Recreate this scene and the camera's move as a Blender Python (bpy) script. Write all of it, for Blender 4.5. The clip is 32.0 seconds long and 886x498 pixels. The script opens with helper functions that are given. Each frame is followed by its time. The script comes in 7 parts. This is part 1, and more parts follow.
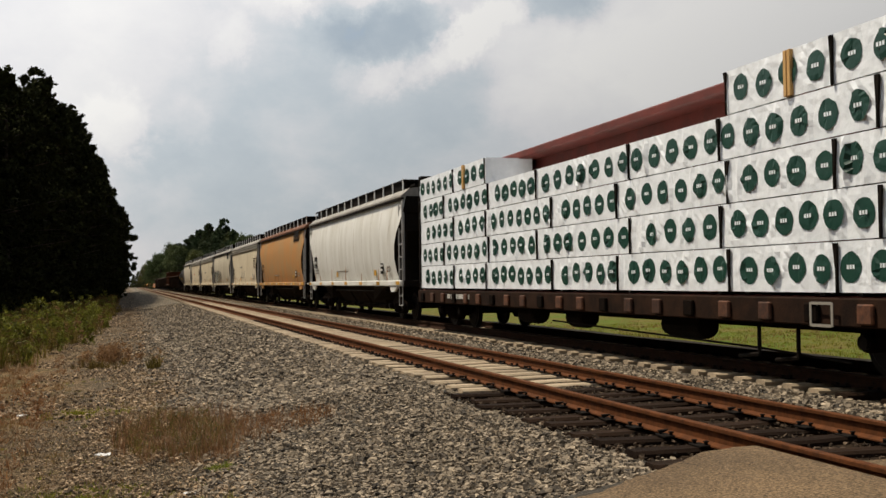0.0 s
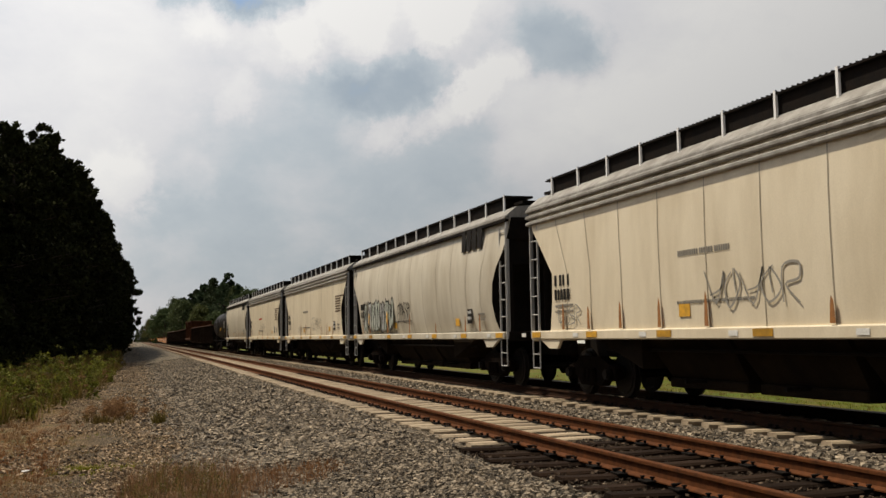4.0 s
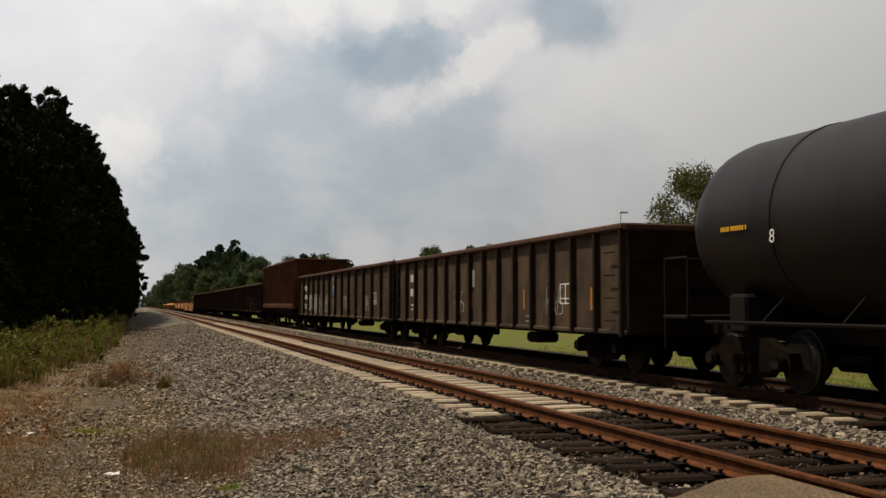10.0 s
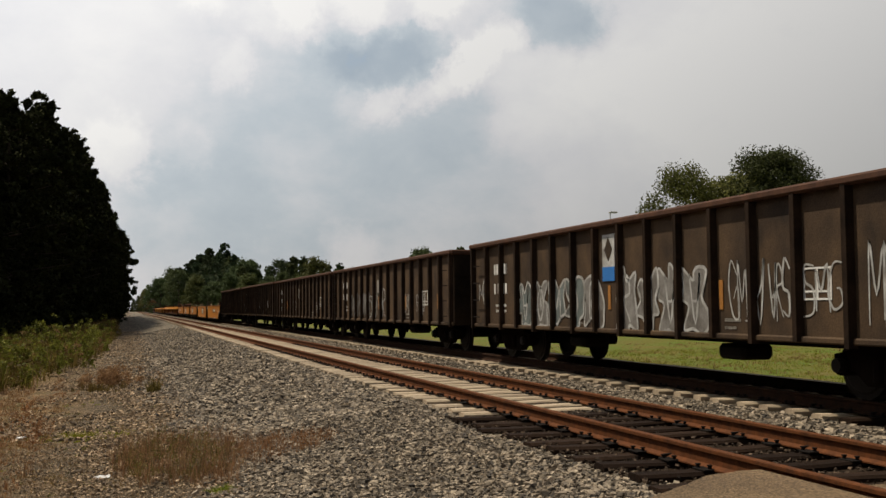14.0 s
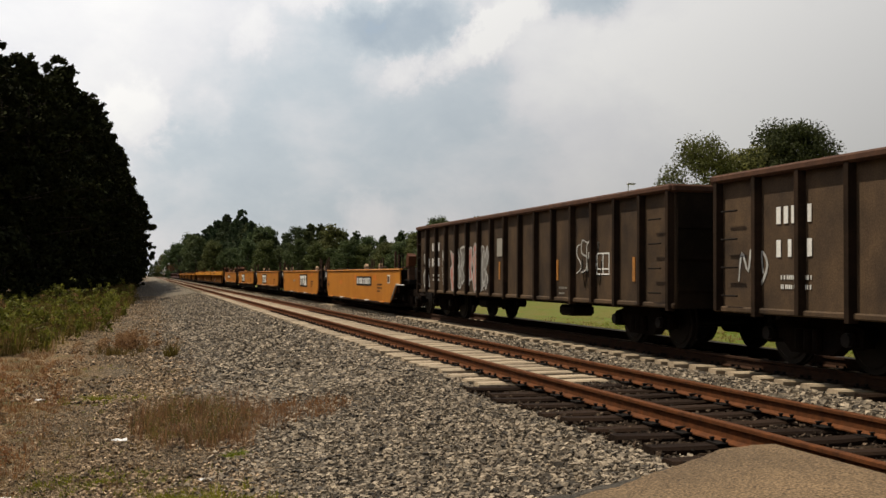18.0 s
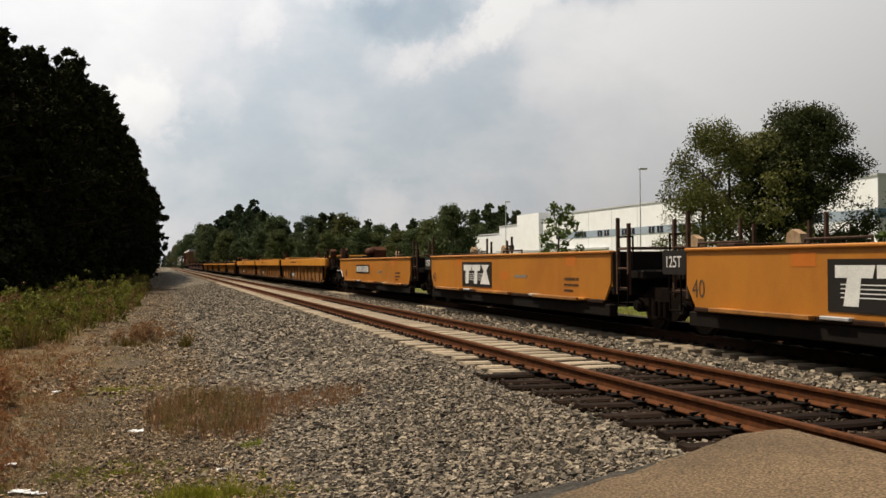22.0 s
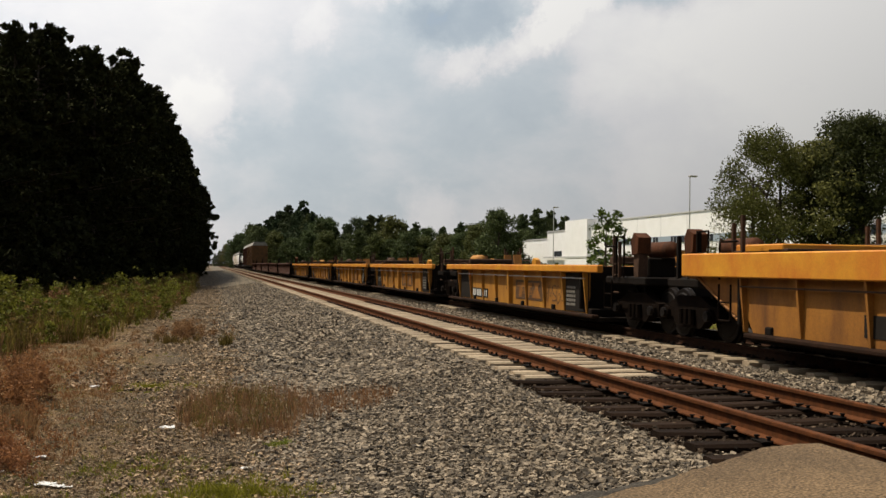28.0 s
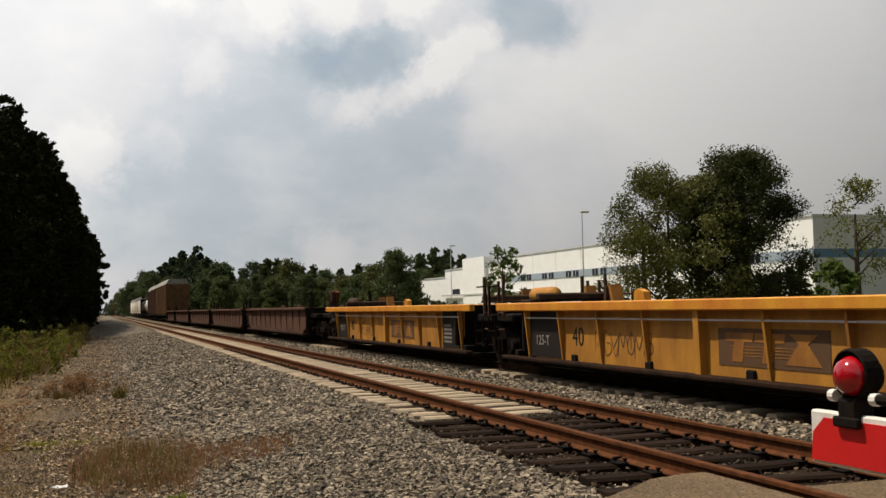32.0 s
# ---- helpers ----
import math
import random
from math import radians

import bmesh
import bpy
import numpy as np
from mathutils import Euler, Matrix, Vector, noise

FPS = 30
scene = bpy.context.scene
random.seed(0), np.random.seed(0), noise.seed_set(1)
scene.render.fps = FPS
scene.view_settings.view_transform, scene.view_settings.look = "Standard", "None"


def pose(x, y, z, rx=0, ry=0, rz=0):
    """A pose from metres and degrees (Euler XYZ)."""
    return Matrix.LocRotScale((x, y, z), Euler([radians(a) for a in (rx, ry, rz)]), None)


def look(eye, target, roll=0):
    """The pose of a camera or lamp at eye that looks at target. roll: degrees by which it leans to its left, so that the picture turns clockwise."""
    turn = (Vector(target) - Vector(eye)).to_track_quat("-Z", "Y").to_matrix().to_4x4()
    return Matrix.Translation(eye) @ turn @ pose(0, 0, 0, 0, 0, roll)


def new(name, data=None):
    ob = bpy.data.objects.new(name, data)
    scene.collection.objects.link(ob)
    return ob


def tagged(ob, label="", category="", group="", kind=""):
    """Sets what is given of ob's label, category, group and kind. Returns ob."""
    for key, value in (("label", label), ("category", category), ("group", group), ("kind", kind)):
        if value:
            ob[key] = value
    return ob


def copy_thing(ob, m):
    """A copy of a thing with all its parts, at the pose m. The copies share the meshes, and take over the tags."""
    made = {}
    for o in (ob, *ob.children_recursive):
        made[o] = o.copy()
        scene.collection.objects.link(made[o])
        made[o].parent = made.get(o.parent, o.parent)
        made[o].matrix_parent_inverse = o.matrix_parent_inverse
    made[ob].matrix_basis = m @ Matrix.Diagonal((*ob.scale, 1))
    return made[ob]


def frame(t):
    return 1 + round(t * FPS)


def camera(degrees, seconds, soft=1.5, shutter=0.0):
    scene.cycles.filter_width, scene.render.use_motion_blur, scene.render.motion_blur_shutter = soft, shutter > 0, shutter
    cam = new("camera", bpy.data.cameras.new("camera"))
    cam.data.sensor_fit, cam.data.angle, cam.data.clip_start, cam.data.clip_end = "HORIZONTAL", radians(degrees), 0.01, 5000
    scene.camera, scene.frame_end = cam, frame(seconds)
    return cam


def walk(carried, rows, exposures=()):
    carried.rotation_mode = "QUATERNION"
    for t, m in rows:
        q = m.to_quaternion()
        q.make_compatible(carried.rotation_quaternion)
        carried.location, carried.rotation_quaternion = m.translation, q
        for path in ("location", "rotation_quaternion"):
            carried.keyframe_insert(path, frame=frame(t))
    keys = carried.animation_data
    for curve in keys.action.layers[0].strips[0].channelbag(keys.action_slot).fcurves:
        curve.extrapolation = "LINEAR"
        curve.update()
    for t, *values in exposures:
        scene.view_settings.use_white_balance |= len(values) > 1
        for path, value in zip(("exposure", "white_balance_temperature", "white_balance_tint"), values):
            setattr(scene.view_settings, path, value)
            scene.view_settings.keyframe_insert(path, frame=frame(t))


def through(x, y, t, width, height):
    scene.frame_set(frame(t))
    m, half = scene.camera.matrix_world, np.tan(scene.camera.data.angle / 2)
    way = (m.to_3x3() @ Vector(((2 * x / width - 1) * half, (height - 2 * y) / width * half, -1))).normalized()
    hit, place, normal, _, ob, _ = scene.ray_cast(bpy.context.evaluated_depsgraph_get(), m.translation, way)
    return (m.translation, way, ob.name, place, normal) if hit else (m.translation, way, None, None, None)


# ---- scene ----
cam = camera(46.1, 32.0, soft=1.5)
# seconds, yaw to the left of the track's line, pitch, roll, and the eye
TURNS = [
    (0, -16.91, 1.73, -0.78, 0.020, -0.022, 1.300), (0.5, -16.64, 2.17, -0.45, -0.013, -0.017, 1.345),
    (1, -16.15, 2.61, -0.20, 0.003, -0.026, 1.296), (1.5, -16.06, 3.02, -0.13, 0.016, -0.007, 1.299),
    (2, -16.17, 2.98, -0.02, -0.012, -0.030, 1.327), (2.5, -15.94, 3.98, 0.00, 0.008, 0.003, 1.318),
    (4.5, -17.02, 5.28, -1.43, -0.021, 0.018, 1.280), (5, -14.45, 7.11, -4.64, 0.003, 0.011, 1.347),
    (5.5, -13.44, 6.51, -3.28, -0.020, -0.042, 1.250), (6, -15.77, 3.68, -1.91, 0.004, -0.016, 1.261),
    (6.5, -16.20, 3.73, -0.88, 0.015, -0.006, 1.273), (7, -16.51, 4.54, -1.27, -0.014, 0.007, 1.314),
    (7.5, -15.89, 4.22, -0.26, -0.014, -0.007, 1.292), (8, -15.43, 4.23, -0.75, -0.011, -0.009, 1.289),
    (8.5, -14.62, 3.95, 0.62, -0.011, -0.004, 1.305), (9, -15.18, 3.64, 0.40, -0.024, 0.004, 1.314),
    (9.5, -15.75, 3.65, 0.80, -0.022, 0.016, 1.301), (10, -16.36, 3.06, 0.03, -0.004, 0.024, 1.285),
    (10.5, -17.10, 3.27, 0.06, 0.030, 0.014, 1.293), (11, -17.49, 3.72, 0.11, -0.011, 0.002, 1.300),
    (11.5, -17.59, 4.23, 0.07, -0.003, -0.000, 1.272), (12, -17.48, 3.07, -0.94, -0.002, -0.009, 1.267),
    (12.5, -17.52, 2.98, -0.65, -0.006, -0.005, 1.282), (13, -17.18, 3.44, -0.40, -0.018, -0.010, 1.280),
    (13.5, -17.02, 3.27, -0.50, -0.018, -0.009, 1.277), (14, -16.90, 3.15, -0.51, 0.004, 0.000, 1.263),
    (14.5, -17.12, 2.59, -1.14, 0.003, 0.002, 1.276), (15, -16.41, 2.62, -0.59, -0.003, 0.008, 1.279),
    (15.5, -16.22, 2.37, -0.36, 0.010, -0.000, 1.246), (17.5, -16.45, 1.91, 0.06, -0.007, 0.002, 1.293),
    (18, -15.98, 1.46, 0.31, 0.005, 0.012, 1.269), (18.5, -15.81, 1.29, 0.49, 0.009, 0.014, 1.282),
    (19, -15.38, 1.00, 0.54, -0.009, 0.016, 1.273), (19.5, -15.35, 0.50, 0.02, 0.011, 0.018, 1.268),
    (20, -15.16, 1.02, 0.09, -0.013, 0.009, 1.275), (20.5, -15.49, 0.81, 0.21, -0.009, 0.017, 1.292),
    (21, -15.13, 1.03, 0.16, -0.009, 0.005, 1.268), (21.5, -15.56, 0.91, 0.08, 0.000, -0.003, 1.253),
    (22, -15.32, 0.76, -0.35, -0.002, 0.003, 1.281), (22.5, -15.18, 0.66, -0.41, -0.015, -0.007, 1.290),
    (23, -15.53, 1.03, -0.06, -0.008, -0.001, 1.271), (23.5, -15.67, 0.27, -1.97, -0.011, 0.019, 1.267),
    (24, -14.55, -0.36, -1.33, -0.021, 0.005, 1.285), (24.5, -12.82, 0.62, 0.29, 0.046, -0.004, 1.291),
    (25, -13.48, 0.99, 1.58, 0.131, -0.013, 1.312), (25.5, -15.33, 1.99, 1.47, 0.164, -0.023, 1.302),
    (27.5, -14.39, 1.97, 0.50, 0.205, 0.046, 1.307), (28, -12.67, 0.97, 0.80, 0.185, 0.018, 1.274),
    (28.5, -11.70, 0.32, 0.57, 0.195, 0.043, 1.271), (29, -12.71, -0.35, 1.62, 0.228, 0.066, 1.249),
    (29.5, -11.18, -3.33, 3.12, 0.230, 0.065, 1.261), (30, -11.58, -3.22, 3.39, 0.277, 0.052, 1.231),
    (30.5, -12.47, -2.91, 4.18, 0.288, 0.070, 1.289), (31, -14.47, 0.34, 1.30, 0.281, 0.049, 1.245),
    (31.5, -16.94, 2.40, -0.67, 0.189, -0.139, 1.321), (32, -18.28, 3.14, -1.12, 0.183, -0.153, 1.325),
]


def turned(yaw, pitch, roll, *eye):
    y, p = radians(yaw), radians(pitch)
    ahead = Vector((-math.sin(y) * math.cos(p), math.cos(y) * math.cos(p), math.sin(p)))
    return look(eye, Vector(eye) + 10 * ahead, roll)


EXPOSURES = [(0, -0.06), (2, -0.12), (5, -0.26), (6, -0.38), (7, -0.34), (8, -0.34), (9, -0.32), (10, -0.20), (11, -0.10), (13, -0.12), (17, 0.03), (22, 0.08), (25, 0.06), (28, 0.02), (29, 0.16), (29.6, 0.34), (30.5, 0.42), (31, 0.30), (31.6, 0.07), (32, -0.03)]
walk(cam, [(t, turned(*row)) for t, *row in TURNS], EXPOSURES)

# ---- plan ----
NEAR_TRACK, FAR_TRACK = 5.66, 9.91      # centre lines, x
SPEED = 16.567                          # the train, m/s, towards the camera
GROUND = -0.62

# ---- light ----
SUN_FROM = Vector((-0.37, 0.28, 0.88)).normalized()
world = bpy.data.worlds.new("sky")
scene.world = world
world.use_nodes = True
wn, wl = world.node_tree.nodes, world.node_tree.links
wn.clear()


def wnode(kind, **values):
    n = wn.new(kind)
    for k, v in values.items():
        n.inputs[k].default_value = v
    return n


w_out, w_bg = wn.new("ShaderNodeOutputWorld"), wn.new("ShaderNodeBackground")
sky = wn.new("ShaderNodeTexSky")
sky.sky_type, sky.sun_disc = "NISHITA", False
sky.sun_elevation = math.asin(SUN_FROM.z)
sky.sun_rotation = math.atan2(SUN_FROM.x, SUN_FROM.y)
sky.dust_density, sky.air_density = 2.0, 1.2
coord = wn.new("ShaderNodeTexCoord")
way = coord.outputs["Generated"]


def wmath(kind, a, b=None, c=None):
    n = wn.new("ShaderNodeMath")
    n.operation = kind
    for socket, value in zip(n.inputs, (a, b, c)):
        if isinstance(value, (int, float)):
            socket.default_value = value
        elif value is not None:
            wl.new(value, socket)
    return n.outputs["Value"]


def wvector(kind, a, b, out="Vector"):
    n = wn.new("ShaderNodeVectorMath")
    n.operation = kind
    for socket, value in zip(n.inputs, (a, b)):
        if isinstance(value, tuple):
            socket.default_value = value
        else:
            wl.new(value, socket)
    return n.outputs[out]


def wnoise(scale, detail, rough, offset, squash=1.6):
    m = wn.new("ShaderNodeMapping")
    m.inputs["Location"].default_value, m.inputs["Scale"].default_value = offset, (1, 1, squash)
    wl.new(way, m.inputs["Vector"])
    n = wnode("ShaderNodeTexNoise", Scale=scale, Detail=detail, Roughness=rough, Distortion=0.15)
    wl.new(m.outputs["Vector"], n.inputs["Vector"])
    return n


ragged = wnoise(10.0, 7.0, 0.62, (1.0, 5.0, 2.0), 1.0)
frayed = wnoise(24.0, 6.0, 0.65, (4.0, 1.0, 6.0), 1.0)
shaken = wvector("ADD", way, wvector("MULTIPLY", wvector("SUBTRACT", ragged.outputs["Color"], (0.5, 0.5, 0.5)), (0.05, 0.05, 0.045)))
shaken = wvector("ADD", shaken, wvector("MULTIPLY", wvector("SUBTRACT", frayed.outputs["Color"], (0.5, 0.5, 0.5)), (0.055, 0.055, 0.045)))


def cloud(x, y, z, wide, core, strength):
    """A soft lump of cloud round a direction."""
    n = wn.new("ShaderNodeMapRange")
    n.interpolation_type = "SMOOTHERSTEP"
    n.inputs["From Min"].default_value, n.inputs["From Max"].default_value = wide, wide * core
    n.inputs["To Min"].default_value, n.inputs["To Max"].default_value = 0.0, strength
    wl.new(wvector("DISTANCE", shaken, (x, y, z), "Value"), n.inputs["Value"])
    return n.outputs["Result"]


big = wnoise(3.2, 9.0, 0.60, (3.1, 0.4, 1.7))
fine = wnoise(9.0, 9.0, 0.62, (0.7, 2.2, 0.3))
light = wmath("ADD", wmath("ADD", wmath("MULTIPLY", big.outputs["Fac"], 0.26), 0.275), wmath("MULTIPLY", fine.outputs["Fac"], 0.30))
# (direction, width, firm core, strength): bright heads and grey bellies of the cumulus
CLOUDS = (
    (0.054, 0.933, 0.355, 0.081, 0.30, -0.50), (0.115, 0.936, 0.332, 0.065, 0.40, -0.42), (0.178, 0.906, 0.384, 0.103, 0.30, -0.50), (-0.004, 0.922,
    0.387, 0.076, 0.20, -0.35), (0.177, 0.938, 0.299, 0.073, 0.55, 0.22), (0.240, 0.916, 0.322, 0.087, 0.55, 0.26), (0.301, 0.896, 0.327, 0.071, 0.30,
    0.16), (0.135, 0.951, 0.279, 0.049, 0.30, 0.14), (0.271, 0.918, 0.290, 0.038, 0.30, 0.14), (0.002, 0.953, 0.303, 0.136, 0.00, 0.09), (-0.070, 0.941,
    0.330, 0.081, 0.10, 0.07), (0.073, 0.951, 0.299, 0.041, 0.40, 0.16), (-0.053, 0.975, 0.214, 0.103, 0.00, 0.06), (0.226, 0.941, 0.253, 0.081, 0.25,
    -0.22), (0.187, 0.951, 0.248, 0.060, 0.10, -0.07), (0.268, 0.934, 0.237, 0.043, 0.20, -0.07), (0.339, 0.891, 0.303, 0.060, 0.20, -0.09), (0.175,
    0.961, 0.215, 0.049, 0.10, -0.05), (0.235, 0.952, 0.197, 0.033, 0.10, 0.20), (0.262, 0.943, 0.204, 0.030, 0.10, 0.22), (0.284, 0.934, 0.217, 0.030,
    0.10, 0.24), (0.304, 0.925, 0.230, 0.030, 0.10, 0.26), (0.321, 0.916, 0.241, 0.030, 0.10, 0.26), (0.337, 0.907, 0.253, 0.028, 0.10, 0.20), (0.209,
    0.958, 0.198, 0.034, 0.00, 0.10), (0.301, 0.922, 0.244, 0.018, 0.10, 0.14), (0.384, 0.884, 0.268, 0.052, 0.20, -0.22), (0.417, 0.868, 0.271, 0.033,
    0.20, -0.10), (0.376, 0.905, 0.197, 0.081, 0.20, 0.09), (0.448, 0.871, 0.203, 0.081, 0.10, 0.06), (0.295, 0.939, 0.176, 0.060, 0.20, -0.07), (0.151,
    0.978, 0.142, 0.179, 0.10, -0.09), (0.058, 0.995, 0.084, 0.114, 0.10, -0.11), (0.267, 0.955, 0.128, 0.119, 0.10, -0.05), (0.034, 0.990, 0.133, 0.054,
    0.20, -0.05), (-0.006, 0.989, 0.148, 0.043, 0.40, 0.16), (-0.035, 0.984, 0.173, 0.049, 0.20, 0.07), (0.096, 0.970, 0.225, 0.033, 0.20, 0.12), (0.056,
    0.987, 0.148, 0.038, 0.20, 0.08), (0.203, 0.978, 0.052, 0.041, 0.20, 0.11), (0.402, 0.913, 0.071, 0.060, 0.10, 0.06), (0.572, 0.799, 0.187, 0.228,
    0.00, 0.14), (0.616, 0.782, 0.094, 0.163, 0.00, 0.08), (0.55, 0.81, 0.20, 0.32, 0.0, 0.12))
for lump in CLOUDS:
    light = wmath("ADD", light, cloud(*lump))
tone = wn.new("ShaderNodeValToRGB")
ramp = tone.color_ramp
ramp.elements[0].position, ramp.elements[0].color = 0.10, (0.33, 0.46, 0.66, 1)
ramp.elements[1].position, ramp.elements[1].color = 0.76, (0.965, 0.945, 0.915, 1)
low_tone = ramp.elements.new(0.26)
low_tone.color = (0.44, 0.51, 0.575, 1)
mid_tone = ramp.elements.new(0.44)
mid_tone.color = (0.60, 0.655, 0.695, 1)
mid_two = ramp.elements.new(0.57)
mid_two.color = (0.81, 0.802, 0.812, 1)
wl.new(light, tone.inputs["Fac"])
# clouds glow towards the sun and are duller on the far side of the sky
toward = wn.new("ShaderNodeMapRange")
toward.inputs["From Min"].default_value, toward.inputs["From Max"].default_value = -0.15, 0.60
toward.inputs["To Min"].default_value, toward.inputs["To Max"].default_value = 0.14, 1.28
wl.new(wvector("DOT_PRODUCT", way, tuple(SUN_FROM), "Value"), toward.inputs["Value"])
glow = wn.new("ShaderNodeVectorMath")
glow.operation = "SCALE"
wl.new(tone.outputs["Color"], glow.inputs[0])
wl.new(toward.outputs["Result"], glow.inputs["Scale"])
air = wn.new("ShaderNodeVectorMath")
air.operation = "SCALE"
air.inputs["Scale"].default_value = 0.06
wl.new(sky.outputs["Color"], air.inputs[0])
mixed = wn.new("ShaderNodeMix")
mixed.data_type = "RGBA"
height = wn.new("ShaderNodeSeparateXYZ")
wl.new(way, height.inputs[0])
cover = wn.new("ShaderNodeMapRange")          # the clouds stand closer towards the horizon
cover.inputs["From Min"].default_value, cover.inputs["From Max"].default_value = 0.32, 0.75
cover.inputs["To Min"].default_value, cover.inputs["To Max"].default_value = 0.92, 0.25
wl.new(height.outputs["Z"], cover.inputs["Value"])
wl.new(cover.outputs["Result"], mixed.inputs["Factor"])
wl.new(air.outputs["Vector"], mixed.inputs["A"])
wl.new(glow.outputs["Vector"], mixed.inputs["B"])
wl.new(mixed.outputs["Result"], w_bg.inputs["Color"])
w_bg.inputs["Strength"].default_value = 1.0
wl.new(w_bg.outputs["Background"], w_out.inputs["Surface"])

sun = new("sun", bpy.data.lights.new("sun", "SUN"))
sun.data.energy, sun.data.angle, sun.data.color = 5.0, radians(0.6), (1.0, 0.885, 0.72)
sun.matrix_basis = look(SUN_FROM * 60, (0, 0, 0))


# ---- materials ----
def paint(name, colour, rough=0.6, metal=0.0, vary=0.25, scale=3.0, stretch=(1, 1, 1), dirt=None, dirt_amount=0.5,
          bump=0.15, fine=40.0, per_object=0.0, per_island=0.0, spec=0.35):
    """A surface with tone changes at two scales, a second colour of dirt or wear in patches, and fine relief."""
    m = bpy.data.materials.new(name)
    m.use_nodes = True
    n, l = m.node_tree.nodes, m.node_tree.links
    b = n["Principled BSDF"]
    b.inputs["Roughness"].default_value, b.inputs["Metallic"].default_value = rough, metal
    b.inputs["Specular IOR Level"].default_value = spec
    tc, mp = n.new("ShaderNodeTexCoord"), n.new("ShaderNodeMapping")
    mp.inputs["Scale"].default_value = stretch
    l.new(tc.outputs["Object"], mp.inputs["Vector"])
    a, f = n.new("ShaderNodeTexNoise"), n.new("ShaderNodeTexNoise")
    a.inputs["Scale"].default_value, a.inputs["Detail"].default_value, a.inputs["Roughness"].default_value = scale, 6, 0.6
    f.inputs["Scale"].default_value, f.inputs["Detail"].default_value = fine, 4
    l.new(mp.outputs["Vector"], a.inputs["Vector"])
    l.new(tc.outputs["Object"], f.inputs["Vector"])
    ramp = n.new("ShaderNodeValToRGB")
    dark = dirt or tuple(c * (1 - vary) for c in colour)
    ramp.color_ramp.elements[0].position = 0.5 - 0.22 + (dirt_amount - 0.5) * 0.4
    ramp.color_ramp.elements[1].position = 0.5 + 0.16 + (dirt_amount - 0.5) * 0.4
    ramp.color_ramp.elements[0].color, ramp.color_ramp.elements[1].color = (*dark, 1), (*colour, 1)
    l.new(a.outputs["Fac"], ramp.inputs["Fac"])
    grain = n.new("ShaderNodeMapRange")
    grain.inputs["From Min"].default_value, grain.inputs["From Max"].default_value = 0.25, 0.75
    grain.inputs["To Min"].default_value, grain.inputs["To Max"].default_value = 1 - vary, 1 + vary * 0.6
    l.new(f.outputs["Fac"], grain.inputs["Value"])
    times = n.new("ShaderNodeVectorMath")
    times.operation = "SCALE"
    l.new(ramp.outputs["Color"], times.inputs[0])
    value = grain.outputs["Result"]
    for amount, node, socket in ((per_object, "ShaderNodeObjectInfo", "Random"), (per_island, "ShaderNodeNewGeometry", "Random Per Island")):
        if amount:
            src, span, mul = n.new(node), n.new("ShaderNodeMapRange"), n.new("ShaderNodeMath")
            span.inputs["To Min"].default_value, span.inputs["To Max"].default_value = 1 - amount, 1 + amount
            mul.operation = "MULTIPLY"
            l.new(src.outputs[socket], span.inputs["Value"])
            l.new(span.outputs["Result"], mul.inputs[0])
            l.new(value, mul.inputs[1])
            value = mul.outputs["Value"]
    l.new(value, times.inputs["Scale"])
    l.new(times.outputs["Vector"], b.inputs["Base Color"])
    if bump:
        bp = n.new("ShaderNodeBump")
        bp.inputs["Strength"].default_value, bp.inputs["Distance"].default_value = bump, 0.02
        l.new(f.outputs["Fac"], bp.inputs["Height"])
        l.new(bp.outputs["Normal"], b.inputs["Normal"])
    return m


def leaf(name, colour, through=0.38, vary=0.45):
    """Leaves and blades: dull, uneven in tone from one to the next, with some light coming through them."""
    m = bpy.data.materials.new(name)
    m.use_nodes = True
    n, l = m.node_tree.nodes, m.node_tree.links
    b = n["Principled BSDF"]
    b.inputs["Roughness"].default_value, b.inputs["Specular IOR Level"].default_value = 0.7, 0.15
    geo, span, info, tint = n.new("ShaderNodeNewGeometry"), n.new("ShaderNodeMapRange"), n.new("ShaderNodeObjectInfo"), n.new("ShaderNodeHueSaturation")
    span.inputs["To Min"].default_value, span.inputs["To Max"].default_value = 1 - vary, 1 + vary
    l.new(geo.outputs["Random Per Island"], span.inputs["Value"])
    shift = n.new("ShaderNodeMapRange")
    shift.inputs["To Min"].default_value, shift.inputs["To Max"].default_value = 0.475, 0.52
    l.new(info.outputs["Random"], shift.inputs["Value"])
    tint.inputs["Color"].default_value = (*colour, 1)
    l.new(span.outputs["Result"], tint.inputs["Value"])
    l.new(shift.outputs["Result"], tint.inputs["Hue"])
    l.new(tint.outputs["Color"], b.inputs["Base Color"])
    thin, both = n.new("ShaderNodeBsdfTranslucent"), n.new("ShaderNodeMixShader")
    l.new(tint.outputs["Color"], thin.inputs["Color"])
    both.inputs["Fac"].default_value = through
    l.new(b.outputs["BSDF"], both.inputs[1])
    l.new(thin.outputs["BSDF"], both.inputs[2])
    l.new(both.outputs["Shader"], n["Material Output"].inputs["Surface"])
    return m


